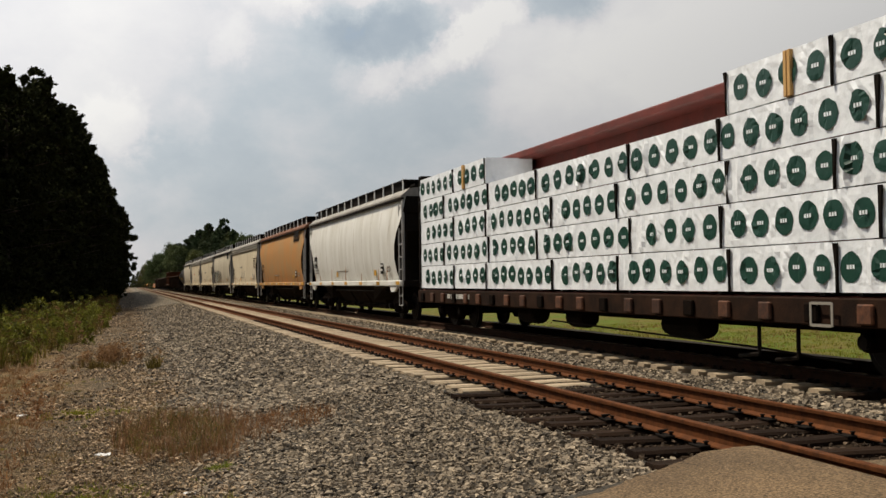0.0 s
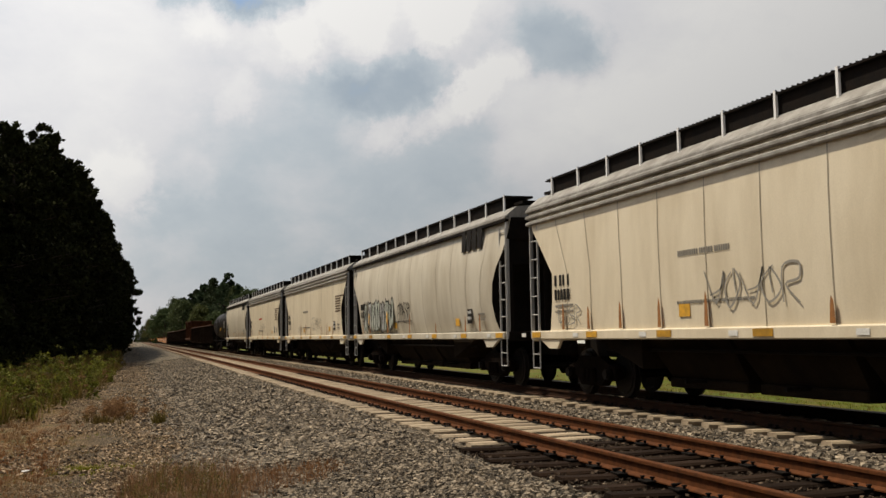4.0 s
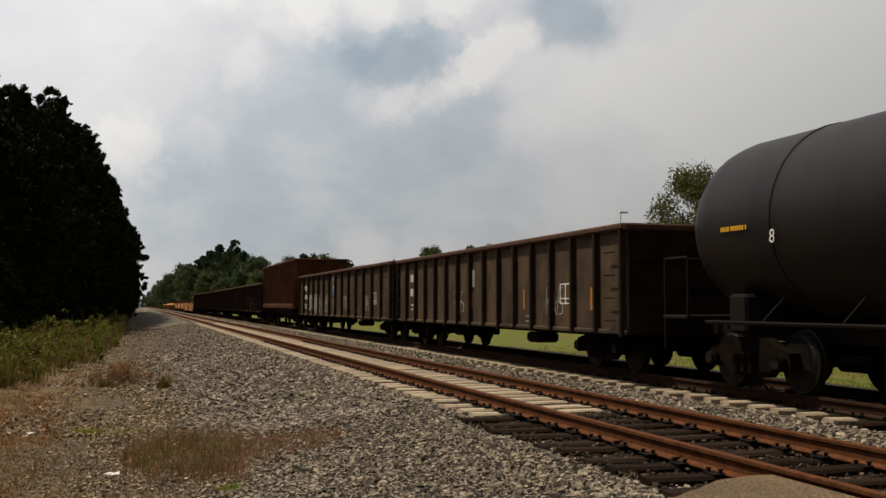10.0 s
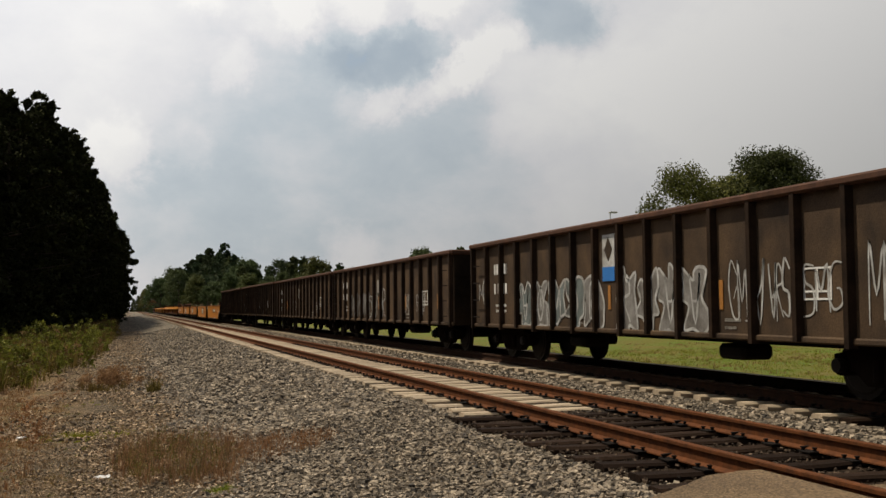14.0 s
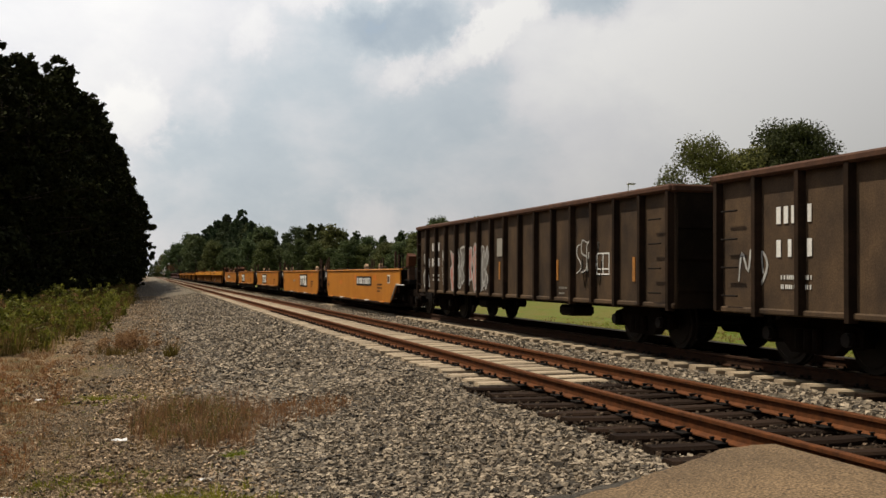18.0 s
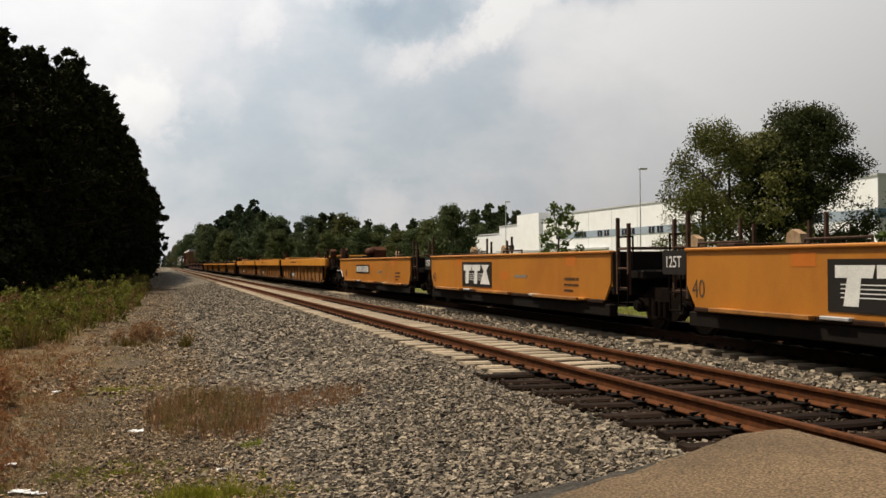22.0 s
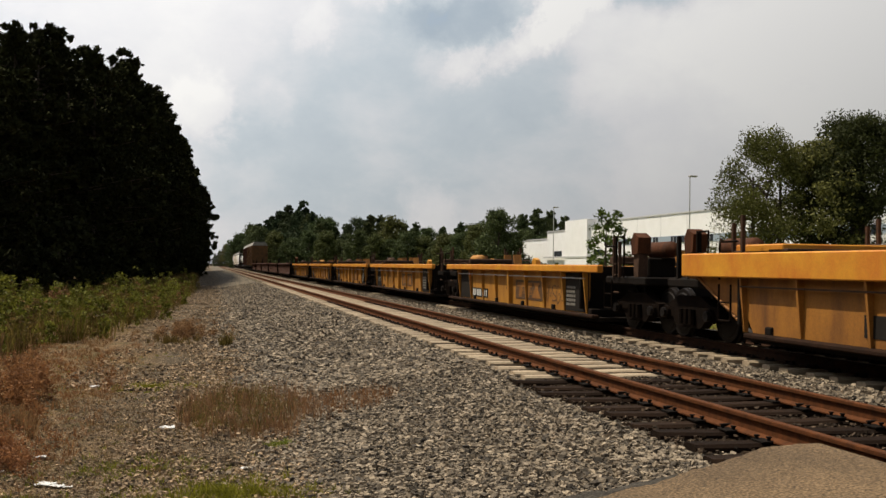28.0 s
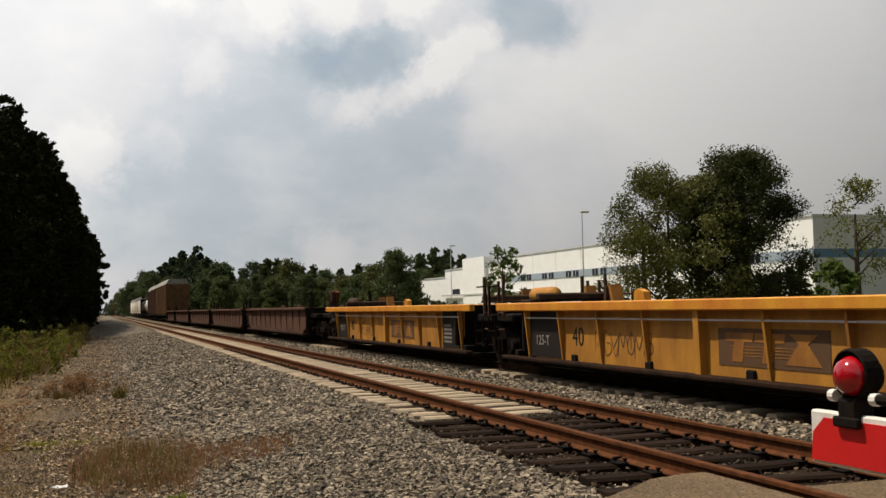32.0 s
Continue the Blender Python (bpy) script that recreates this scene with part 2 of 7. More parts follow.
def ground_paint():
    """Meadow, dusty path and grey track bed, one running into the other along wavering lines."""
    m = bpy.data.materials.new("ground_cover")
    m.use_nodes = True
    n, l = m.node_tree.nodes, m.node_tree.links
    b = n["Principled BSDF"]
    b.inputs["Roughness"].default_value, b.inputs["Specular IOR Level"].default_value = 0.95, 0.15
    tc, sep = n.new("ShaderNodeTexCoord"), n.new("ShaderNodeSeparateXYZ")
    l.new(tc.outputs["Object"], sep.inputs[0])

    def tex(scale, detail=6, rough=0.6):
        t = n.new("ShaderNodeTexNoise")
        t.inputs["Scale"].default_value, t.inputs["Detail"].default_value, t.inputs["Roughness"].default_value = scale, detail, rough
        l.new(tc.outputs["Object"], t.inputs["Vector"])
        return t.outputs["Fac"]

    def calc(kind, a, c):
        t = n.new("ShaderNodeMath")
        t.operation = kind
        for socket, v in zip(t.inputs, (a, c)):
            if isinstance(v, (int, float)):
                socket.default_value = v
            else:
                l.new(v, socket)
        return t.outputs["Value"]

    def blend(f, a, c):
        t = n.new("ShaderNodeMix")
        t.data_type = "RGBA"
        for socket, v in ((t.inputs["Factor"], f), (t.inputs["A"], a), (t.inputs["B"], c)):
            if isinstance(v, tuple):
                socket.default_value = (*v, 1)
            else:
                l.new(v, socket)
        return t.outputs["Result"]

    def band(lo, hi, value):
        t = n.new("ShaderNodeMapRange")
        t.inputs["From Min"].default_value, t.inputs["From Max"].default_value = lo, hi
        l.new(value, t.inputs["Value"])
        return t.outputs["Result"]

    broad, middle, fine, grit = tex(0.5), tex(3.0), tex(22.0), tex(60.0)
    lumps, spots = tex(7.0, 4, 0.7), tex(1.3, 5, 0.65)
    wavy = calc("ADD", sep.outputs["X"], calc("MULTIPLY", calc("SUBTRACT", broad, 0.5), 3.2))
    lawn = blend(band(0.40, 0.62, broad), (0.120, 0.100, 0.022), (0.082, 0.115, 0.012))
    litter = blend(band(0.38, 0.60, lumps), (0.072, 0.046, 0.021), (0.230, 0.146, 0.066))
    litter = blend(band(0.52, 0.66, spots), litter, (0.052, 0.052, 0.012))
    dust = blend(band(0.40, 0.60, lumps), (0.115, 0.084, 0.049), (0.32, 0.248, 0.160))
    dust = blend(band(0.46, 0.62, spots), dust, litter)
    pebbly = blend(band(0.50, 0.58, fine), dust, (0.235, 0.195, 0.140))
    pebbly = blend(band(0.60, 0.50, grit), pebbly, (0.040, 0.030, 0.018))
    stones = blend(band(0.40, 0.60, fine), (0.020, 0.016, 0.011), (0.230, 0.192, 0.138))
    # far bed near-black: dirty ballast and the train's shadow in one colour
    shaded_bed = blend(band(0.42, 0.62, fine), (0.010, 0.008, 0.006), (0.055, 0.045, 0.034))
    left = blend(band(-2.0, -0.5, wavy), litter, pebbly)
    left = blend(band(0.57, 0.62, fine), left, (0.270, 0.200, 0.125))
    left = blend(band(0.46, 0.40, fine), left, (0.034, 0.022, 0.011))
    whole = blend(band(0.7, 2.0, wavy), left, stones)
    whole = blend(band(8.9, 9.25, sep.outputs["X"]), whole, shaded_bed)
    whole = blend(band(14.2, 15.0, wavy), whole, lawn)
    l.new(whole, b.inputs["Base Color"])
    bp = n.new("ShaderNodeBump")
    bp.inputs["Strength"].default_value, bp.inputs["Distance"].default_value = 0.9, 0.04
    l.new(calc("ADD", fine, calc("MULTIPLY", grit, 0.5)), bp.inputs["Height"])
    l.new(bp.outputs["Normal"], b.inputs["Normal"])
    return m


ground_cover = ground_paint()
# grime with shade put in: under the hoppers and on brown gondola ends
shaded_grime = paint("grimy_bay_paint", (0.022, 0.015, 0.009), 0.9, scale=1.5, dirt=(0.007, 0.005, 0.004), vary=0.3, bump=0.1, spec=0.04)
seam_tone = paint("dirty_seam", (0.360, 0.310, 0.225), 0.6, scale=5, dirt=(0.270, 0.225, 0.160), vary=0.15, bump=0)
white_paint = paint("white_car_paint", (0.720, 0.720, 0.680), 0.5, scale=1.2, stretch=(1.0, 1.2, 0.3), dirt=(0.520, 0.505, 0.440), dirt_amount=0.36, vary=0.07, bump=0.04)
beige_paint = paint("beige_car_paint", (0.710, 0.625, 0.465), 0.5, scale=1.1, stretch=(1.0, 1.2, 0.35), dirt=(0.530, 0.445, 0.305), dirt_amount=0.38, vary=0.06, bump=0.03)
grey_paint = paint("grey_beige_car_paint", (0.600, 0.550, 0.440), 0.5, scale=1.1, stretch=(1.0, 1.2, 0.35), dirt=(0.420, 0.365, 0.270), dirt_amount=0.42, vary=0.07, bump=0.03)
orange_paint = paint("faded_orange_car_paint", (0.490, 0.215, 0.055), 0.6, scale=0.75, stretch=(1, 1.0, 0.9), dirt=(0.360, 0.250, 0.125), dirt_amount=0.52, vary=0.16, bump=0.05)
# dark steel; also stands in for shade on hopper ends and below roof walks
dark_steel = paint("sooty_steel", (0.009, 0.008, 0.007), 0.85, scale=4, dirt=(0.016, 0.011, 0.008), vary=0.3, bump=0.2, spec=0.06)
roof_grey = paint("dirty_roof_paint", (0.36, 0.345, 0.31), 0.65, scale=3, dirt=(0.16, 0.145, 0.125), vary=0.15, bump=0.1)
roof_rust = paint("rusted_roof_paint", (0.155, 0.060, 0.024), 0.8, scale=3, dirt=(0.080, 0.034, 0.017), vary=0.2, bump=0.1)
bar_grey = paint("galvanised_bar", (0.45, 0.44, 0.42), 0.5, metal=0.3, vary=0.15)
truck_rust = paint("grimy_cast_iron", (0.011, 0.0065, 0.004), 0.9, scale=6, dirt=(0.004, 0.003, 0.0025), vary=0.3, bump=0.3, spec=0.04)
wheel_steel = paint("worn_wheel_steel", (0.016, 0.012, 0.010), 0.55, metal=0.3, scale=8, dirt=(0.007, 0.006, 0.005), vary=0.2, spec=0.15)
tank_black = paint("black_tank_paint", (0.008, 0.007, 0.007), 0.5, scale=1.2, stretch=(1, 2.5, 0.5), dirt=(0.018, 0.013, 0.010), vary=0.2, bump=0.03, spec=0.16)
gondola_brown = paint("brown_gondola_paint", (0.088, 0.056, 0.031), 0.75, scale=1.1, stretch=(1, 1.3, 1.0), dirt=(0.026, 0.019, 0.014), dirt_amount=0.52, vary=0.28, bump=0.2, per_object=0.2, spec=0.12)
# darker copy of the gondola brown: shading put into the ribs' colour
rib_shade = paint("brown_rib_paint", (0.030, 0.018, 0.011), 0.8, scale=3, dirt=(0.012, 0.008, 0.005), vary=0.2, bump=0.15, per_object=0.2, spec=0.06)
gondola_top = paint("rusted_top_chord", (0.085, 0.040, 0.022), 0.8, scale=4, dirt=(0.045, 0.022, 0.014), vary=0.2, bump=0.2, spec=0.15)
rust_brown = paint("rust_brown_paint", (0.095, 0.034, 0.013), 0.75, scale=2.0, stretch=(1, 2, 0.6), dirt=(0.034, 0.014, 0.007), vary=0.2, bump=0.15, spec=0.12)
well_orange = paint("orange_yellow_paint", (0.420, 0.160, 0.012), 0.55, scale=1.1, stretch=(1, 1.0, 0.8), dirt=(0.310, 0.105, 0.009), dirt_amount=0.45, vary=0.12, bump=0.05, per_object=0.06)
patch_orange = paint("fresh_orange_patch", (0.48, 0.135, 0.010), 0.5, scale=3, vary=0.1, bump=0.02)
well_yellow = paint("yellow_paint", (0.620, 0.290, 0.022), 0.55, scale=1.6, stretch=(1, 1.0, 0.9), dirt=(0.470, 0.130, 0.012), dirt_amount=0.46, vary=0.12, bump=0.06, per_object=0.06)
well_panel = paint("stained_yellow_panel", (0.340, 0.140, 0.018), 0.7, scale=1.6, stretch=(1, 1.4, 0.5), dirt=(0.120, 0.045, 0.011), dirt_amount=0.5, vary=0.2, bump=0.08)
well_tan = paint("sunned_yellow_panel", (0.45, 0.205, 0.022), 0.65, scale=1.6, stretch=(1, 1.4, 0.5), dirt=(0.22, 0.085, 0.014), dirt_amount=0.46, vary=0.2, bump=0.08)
well_rust = paint("rust_red_paint", (0.100, 0.036, 0.019), 0.75, scale=2.0, stretch=(1, 1.5, 0.8), dirt=(0.050, 0.022, 0.014), vary=0.2, bump=0.1)
centre_red = paint("oxide_red_paint", (0.135, 0.022, 0.014), 0.65, scale=2.0, dirt=(0.070, 0.016, 0.011), vary=0.15)
wrap_white = paint("white_plastic_wrap", (0.86, 0.90, 0.93), 0.35, scale=2.5, dirt=(0.74, 0.78, 0.81), vary=0.05, bump=0.7, fine=7.0, spec=0.5)
bare_wood = paint("bare_lumber", (0.55, 0.33, 0.12), 0.7, scale=6, stretch=(1, 1, 0.2), vary=0.15, bump=0.1)
logo_green = paint("dark_green_print", (0.012, 0.055, 0.038), 0.4, scale=5, vary=0.15, bump=0.02)
mark_black = paint("black_stencil", (0.022, 0.019, 0.016), 0.6, vary=0.15, bump=0, spec=0.1)
mark_white = paint("white_stencil", (0.72, 0.71, 0.66), 0.6, vary=0.15, bump=0)
mark_yellow = paint("yellow_reflector", (0.80, 0.42, 0.02), 0.4, vary=0.1, bump=0)
mark_orange = paint("faded_orange_reflector", (0.40, 0.17, 0.03), 0.5, scale=12, dirt=(0.20, 0.09, 0.03), vary=0.1, bump=0)
sill_rust = paint("dark_rusted_sill", (0.034, 0.017, 0.010), 0.85, scale=3, dirt=(0.012, 0.008, 0.006), vary=0.3, bump=0.2, spec=0.06)
guide_tan = paint("pale_scuffed_steel", (0.42, 0.29, 0.16), 0.7, scale=6, dirt=(0.20, 0.11, 0.05), vary=0.2, bump=0.1)
post_brown = paint("rusty_post_paint", (0.085, 0.048, 0.030), 0.8, scale=6, dirt=(0.035, 0.022, 0.015), vary=0.25, bump=0.15, spec=0.1)
pocket_rust = paint("rusted_pocket_paint", (0.115, 0.042, 0.017), 0.8, scale=9, dirt=(0.030, 0.014, 0.008), vary=0.2, per_object=0.5)
mark_gold = paint("tarnished_reflector", (0.60, 0.32, 0.03), 0.5, scale=9, dirt=(0.34, 0.19, 0.03), vary=0.1, per_object=0.3, bump=0)
spray_green = paint("pale_green_spray_paint", (0.36, 0.40, 0.32), 0.6, scale=5, dirt=(0.50, 0.50, 0.46), vary=0.2, bump=0)
spray_grey = paint("grey_spray_paint", (0.13, 0.12, 0.11), 0.6, scale=3, dirt=(0.055, 0.045, 0.036), vary=0.2, bump=0)
mark_red = paint("red_sign_paint", (0.62, 0.04, 0.03), 0.5, vary=0.1, bump=0)
mark_blue = paint("blue_sign_paint", (0.03, 0.16, 0.45), 0.5, vary=0.1, bump=0)
rust_run = paint("orange_rust", (0.36, 0.15, 0.035), 0.8, scale=8, dirt=(0.22, 0.10, 0.04), vary=0.2, bump=0)
mark_brown = paint("faded_brown_stencil", (0.10, 0.050, 0.020), 0.7, vary=0.2, bump=0)
rack_brown = paint("weathered_rack_paint", (0.16, 0.075, 0.022), 0.7, scale=2, dirt=(0.08, 0.04, 0.016), vary=0.2)
mark_grey = paint("faded_stencil", (0.28, 0.26, 0.22), 0.6, vary=0.15, bump=0)
spray_white = paint("white_spray_paint", (0.50, 0.50, 0.47), 0.6, scale=4, dirt=(0.16, 0.15, 0.13), dirt_amount=0.5, vary=0.25, bump=0)
spray_red = paint("red_spray_paint", (0.34, 0.085, 0.06), 0.6, scale=4, dirt=(0.42, 0.30, 0.25), vary=0.2, bump=0)
spray_teal = paint("pale_teal_spray_paint", (0.150, 0.180, 0.170), 0.6, scale=3, dirt=(0.050, 0.046, 0.038), dirt_amount=0.52, vary=0.25, bump=0)
spray_haze = paint("worn_white_spray_paint", (0.230, 0.220, 0.200), 0.6, scale=3, dirt=(0.060, 0.048, 0.036), dirt_amount=0.52, vary=0.25, bump=0)
rail_rust = paint("rail_rust", (0.118, 0.041, 0.013), 0.8, scale=8, dirt=(0.052, 0.020, 0.008), vary=0.2, bump=0.2, spec=0.10)
# darker rail rust for the far track: the train's shadow put into the colour
shaded_rust = paint("oily_rail_rust", (0.040, 0.018, 0.009), 0.85, scale=8, dirt=(0.016, 0.009, 0.006), vary=0.2, bump=0.2, spec=0.08)
rail_head = paint("worn_rail_head", (0.090, 0.038, 0.016), 0.6, metal=0.2, scale=6, stretch=(1, 0.1, 1), dirt=(0.050, 0.022, 0.011), vary=0.15, bump=0.03)
tie_pale = paint("bleached_tie_wood", (0.420, 0.335, 0.225), 0.85, scale=7, stretch=(0.3, 2.5, 1), dirt=(0.190, 0.135, 0.085), dirt_amount=0.45, vary=0.2, bump=0.35, per_object=0.16)
tie_dark = paint("creosoted_tie_wood", (0.026, 0.015, 0.009), 0.85, scale=7, stretch=(0.3, 2.5, 1), dirt=(0.009, 0.006, 0.004), vary=0.3, bump=0.4, per_object=0.3, spec=0.06)
gravel = paint("track_gravel", (0.15, 0.140, 0.122), 0.9, scale=1.2, dirt=(0.10, 0.092, 0.078), vary=0.75, fine=26.0, bump=1.0)
stone = paint("ballast_stone", (0.262, 0.212, 0.148), 0.85, scale=14, dirt=(0.060, 0.047, 0.033), vary=0.3, bump=0.3, per_island=0.85)
path_stone = paint("brown_path_stone", (0.345, 0.250, 0.152), 0.85, scale=14, dirt=(0.110, 0.074, 0.041), vary=0.3, bump=0.3, per_island=0.8)
bed_dirt = paint("oily_bed_dirt", (0.036, 0.024, 0.015), 0.95, scale=3, dirt=(0.013, 0.009, 0.006), vary=0.6, fine=30.0, bump=1.0, spec=0.05)
bed_stone = paint("oil_darkened_stone", (0.085, 0.060, 0.040), 0.9, scale=14, dirt=(0.020, 0.014, 0.010), vary=0.3, bump=0.3, per_island=0.8, spec=0.1)
asphalt = paint("worn_asphalt", (0.195, 0.132, 0.072), 0.85, scale=0.8, dirt=(0.110, 0.076, 0.043), dirt_amount=0.48, vary=0.95, fine=55.0, bump=1.0, spec=0.2)
asphalt_edge = paint("dark_asphalt_edge", (0.080, 0.070, 0.056), 0.9, scale=6, dirt=(0.030, 0.026, 0.020), vary=0.8, fine=42.0, bump=1.0, spec=0.15)
grass_green = leaf("green_grass", (0.170, 0.190, 0.020))
grass_brown = leaf("dry_grass", (0.225, 0.140, 0.062))
dead_brown = leaf("dead_red_brown_leaves", (0.235, 0.118, 0.048))
weed_green = leaf("weed_leaves", (0.125, 0.130, 0.020), 0.38, 0.6)
grass_olive = leaf("olive_weeds", (0.125, 0.098, 0.026), 0.38, 0.55)
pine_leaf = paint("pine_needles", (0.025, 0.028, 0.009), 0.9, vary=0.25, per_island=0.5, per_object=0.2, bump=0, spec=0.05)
broad_leaf = leaf("broad_leaves", (0.080, 0.105, 0.022))
pale_leaf = leaf("pale_leaves", (0.115, 0.130, 0.038))
deep_leaf = leaf("dark_oak_leaves", (0.036, 0.046, 0.013), 0.30)
mid_leaf = leaf("oak_leaves", (0.078, 0.090, 0.022), 0.34)
far_leaf = leaf("far_tree_leaves", (0.066, 0.086, 0.032), 0.24, 0.4)
far_dark = leaf("far_pine_needles", (0.042, 0.062, 0.027), 0.18, 0.4)
far_pale = leaf("far_sunny_leaves", (0.086, 0.094, 0.030), 0.28, 0.4)
bark = paint("bark", (0.075, 0.055, 0.040), 0.9, scale=6, stretch=(4, 4, 0.6), dirt=(0.035, 0.026, 0.02), vary=0.3, bump=0.6)
wall_white = paint("white_wall_paint", (0.84, 0.84, 0.83), 0.7, scale=0.6, dirt=(0.78, 0.78, 0.76), vary=0.05, bump=0.05)
lamp_grey = paint("pale_pole_paint", (0.55, 0.55, 0.54), 0.5, vary=0.08, bump=0)
# grey of trim and poles, and of the warehouse end's painted-in shade
wall_grey = paint("grey_wall_paint", (0.50, 0.50, 0.50), 0.7, scale=0.6, vary=0.08, bump=0.05)
band_pale = paint("grey_blue_band_paint", (0.30, 0.36, 0.42), 0.6, vary=0.1, bump=0)
band_blue = paint("blue_band_paint", (0.09, 0.17, 0.27), 0.6, vary=0.1, bump=0)
glass_dark = paint("dark_window_glass", (0.012, 0.016, 0.022), 0.25, vary=0.05, bump=0, spec=0.3)
lens_red = paint("red_lens", (0.50, 0.005, 0.012), 0.12, scale=9, dirt=(0.12, 0.0, 0.004), vary=0.2, bump=0, spec=0.7)
arm_red = paint("red_reflective_sheet", (0.55, 0.012, 0.012), 0.45, scale=6, dirt=(0.48, 0.012, 0.012), vary=0.06, bump=0.02)
litter_white = paint("white_litter", (0.75, 0.75, 0.73), 0.6, vary=0.1, bump=0.1)


# ---- mesh building ----
class Shape:
    def __init__(self):
        self.v, self.f = [], []

    def add(self, verts, faces):
        k = len(self.v)
        self.v += [tuple(p) for p in verts]
        self.f += [tuple(i + k for i in q) for q in faces]
        return self

    def box(self, x0, x1, y0, y1, z0, z1, c=0.0):
        """A box; c: the width of its chamfered edges."""
        if c <= 0:
            p = [(x, y, z) for z in (z0, z1) for y in (y0, y1) for x in (x0, x1)]
            return self.add(p, [(0, 2, 3, 1), (4, 5, 7, 6), (0, 1, 5, 4), (2, 6, 7, 3), (0, 4, 6, 2), (1, 3, 7, 5)])
        mid, half = ((x0 + x1) / 2, (y0 + y1) / 2, (z0 + z1) / 2), ((x1 - x0) / 2, (y1 - y0) / 2, (z1 - z0) / 2)
        c = min(c, *(h * 0.9 for h in half))
        at, verts = {}, []
        for sx in (-1, 1):
            for sy in (-1, 1):
                for sz in (-1, 1):
                    s = (sx, sy, sz)
                    for a in range(3):
                        at[s, a] = len(verts)
                        verts.append([mid[i] + s[i] * (half[i] - (0 if i == a else c)) for i in range(3)])
        faces = []
        for a in range(3):
            b, d = (a + 1) % 3, (a + 2) % 3
            for sa in (-1, 1):
                ring = []
                for sb, sd in ((-1, -1), (1, -1), (1, 1), (-1, 1)):
                    s = [0, 0, 0]
                    s[a], s[b], s[d] = sa, sb, sd
                    ring.append(at[tuple(s), a])
                faces.append(ring if sa > 0 else ring[::-1])
            for sb in (-1, 1):
                for sd in (-1, 1):
                    s0, s1 = [0, 0, 0], [0, 0, 0]
                    s0[a], s0[b], s0[d] = -1, sb, sd
                    s1[a], s1[b], s1[d] = 1, sb, sd
                    q = [at[tuple(s0), b], at[tuple(s1), b], at[tuple(s1), d], at[tuple(s0), d]]
                    faces.append(q if sb * sd < 0 else q[::-1])
        for sx in (-1, 1):
            for sy in (-1, 1):
                for sz in (-1, 1):
                    q = [at[(sx, sy, sz), i] for i in range(3)]
                    faces.append(q if sx * sy * sz > 0 else q[::-1])
        return self.add(verts, faces)

    def prism(self, profile, a0, a1, axis="y"):
        """A closed outline, pushed along an axis; the outline's two numbers are the other two axes in order."""
        n = len(profile)
        put = {"y": lambda p, a: (p[0], a, p[1]), "x": lambda p, a: (a, p[0], p[1]), "z": lambda p, a: (p[0], p[1], a)}[axis]
        verts = [put(p, a) for a in (a0, a1) for p in profile]
        faces = [tuple(range(n))[::-1], tuple(range(n, 2 * n))] + [(i, (i + 1) % n, n + (i + 1) % n, n + i) for i in range(n)]
        return self.add(verts, faces)

    def rod(self, p0, p1, r, seg=8, r1=None):
        p0, p1 = Vector(p0), Vector(p1)
        d = (p1 - p0).normalized()
        u = d.orthogonal().normalized()
        w = d.cross(u)
        verts = []
        for p, rr in ((p0, r), (p1, r if r1 is None else r1)):
            verts += [p + rr * (math.cos(2 * math.pi * i / seg) * u + math.sin(2 * math.pi * i / seg) * w) for i in range(seg)]
        faces = [tuple(range(seg))[::-1], tuple(range(seg, 2 * seg))] + [(i, (i + 1) % seg, seg + (i + 1) % seg, seg + i) for i in range(seg)]
        return self.add(verts, faces)

    def pipe(self, points, r, seg=6):
        for a, b in zip(points, points[1:]):
            self.rod(a, b, r, seg)
        return self

    def grid(self, rows, flip=False):
        """A sheet through rows of points."""
        n = len(rows[0])
        faces = [(i * n + j, i * n + j + 1, (i + 1) * n + j + 1, (i + 1) * n + j) for i in range(len(rows) - 1) for j in range(n - 1)]
        return self.add([p for r in rows for p in r], [q[::-1] for q in faces] if flip else faces)

    def lathe(self, profile, seg=20, centre=(0, 0, 0), axis="y"):
        """An outline of (radius, along) pairs, turned round an axis."""
        rows = []
        for k in range(seg + 1):
            a = 2 * math.pi * k / seg
            c, s = math.cos(a), math.sin(a)
            rows.append([{"y": (centre[0] + r * c, centre[1] + t, centre[2] + r * s), "x": (centre[0] + t, centre[1] + r * c, centre[2] + r * s),
                          "z": (centre[0] + r * c, centre[1] + r * s, centre[2] + t)}[axis] for r, t in profile])
        return self.grid(rows)

    def mesh(self, name, material, smooth=False):
        me = bpy.data.meshes.new(name)
        me.from_pydata(self.v, [], self.f)
        me.materials.append(material)
        if smooth:
            me.polygons.foreach_set("use_smooth", [True] * len(me.polygons))
        me.update()
        return me


def part(name, shape, material, parent=None, label="", smooth=False, at=None):
    me = shape if isinstance(shape, bpy.types.Mesh) else shape.mesh(name, material, smooth)
    ob = new(name, me)
    if parent is not None:
        ob.parent = parent
    if at is not None:
        ob.matrix_basis = at
    if label:
        ob["label"] = label
    return ob


def thing(name, label, category, group="", kind=""):
    return tagged(new(name), label, category, group, kind)


letters = {}


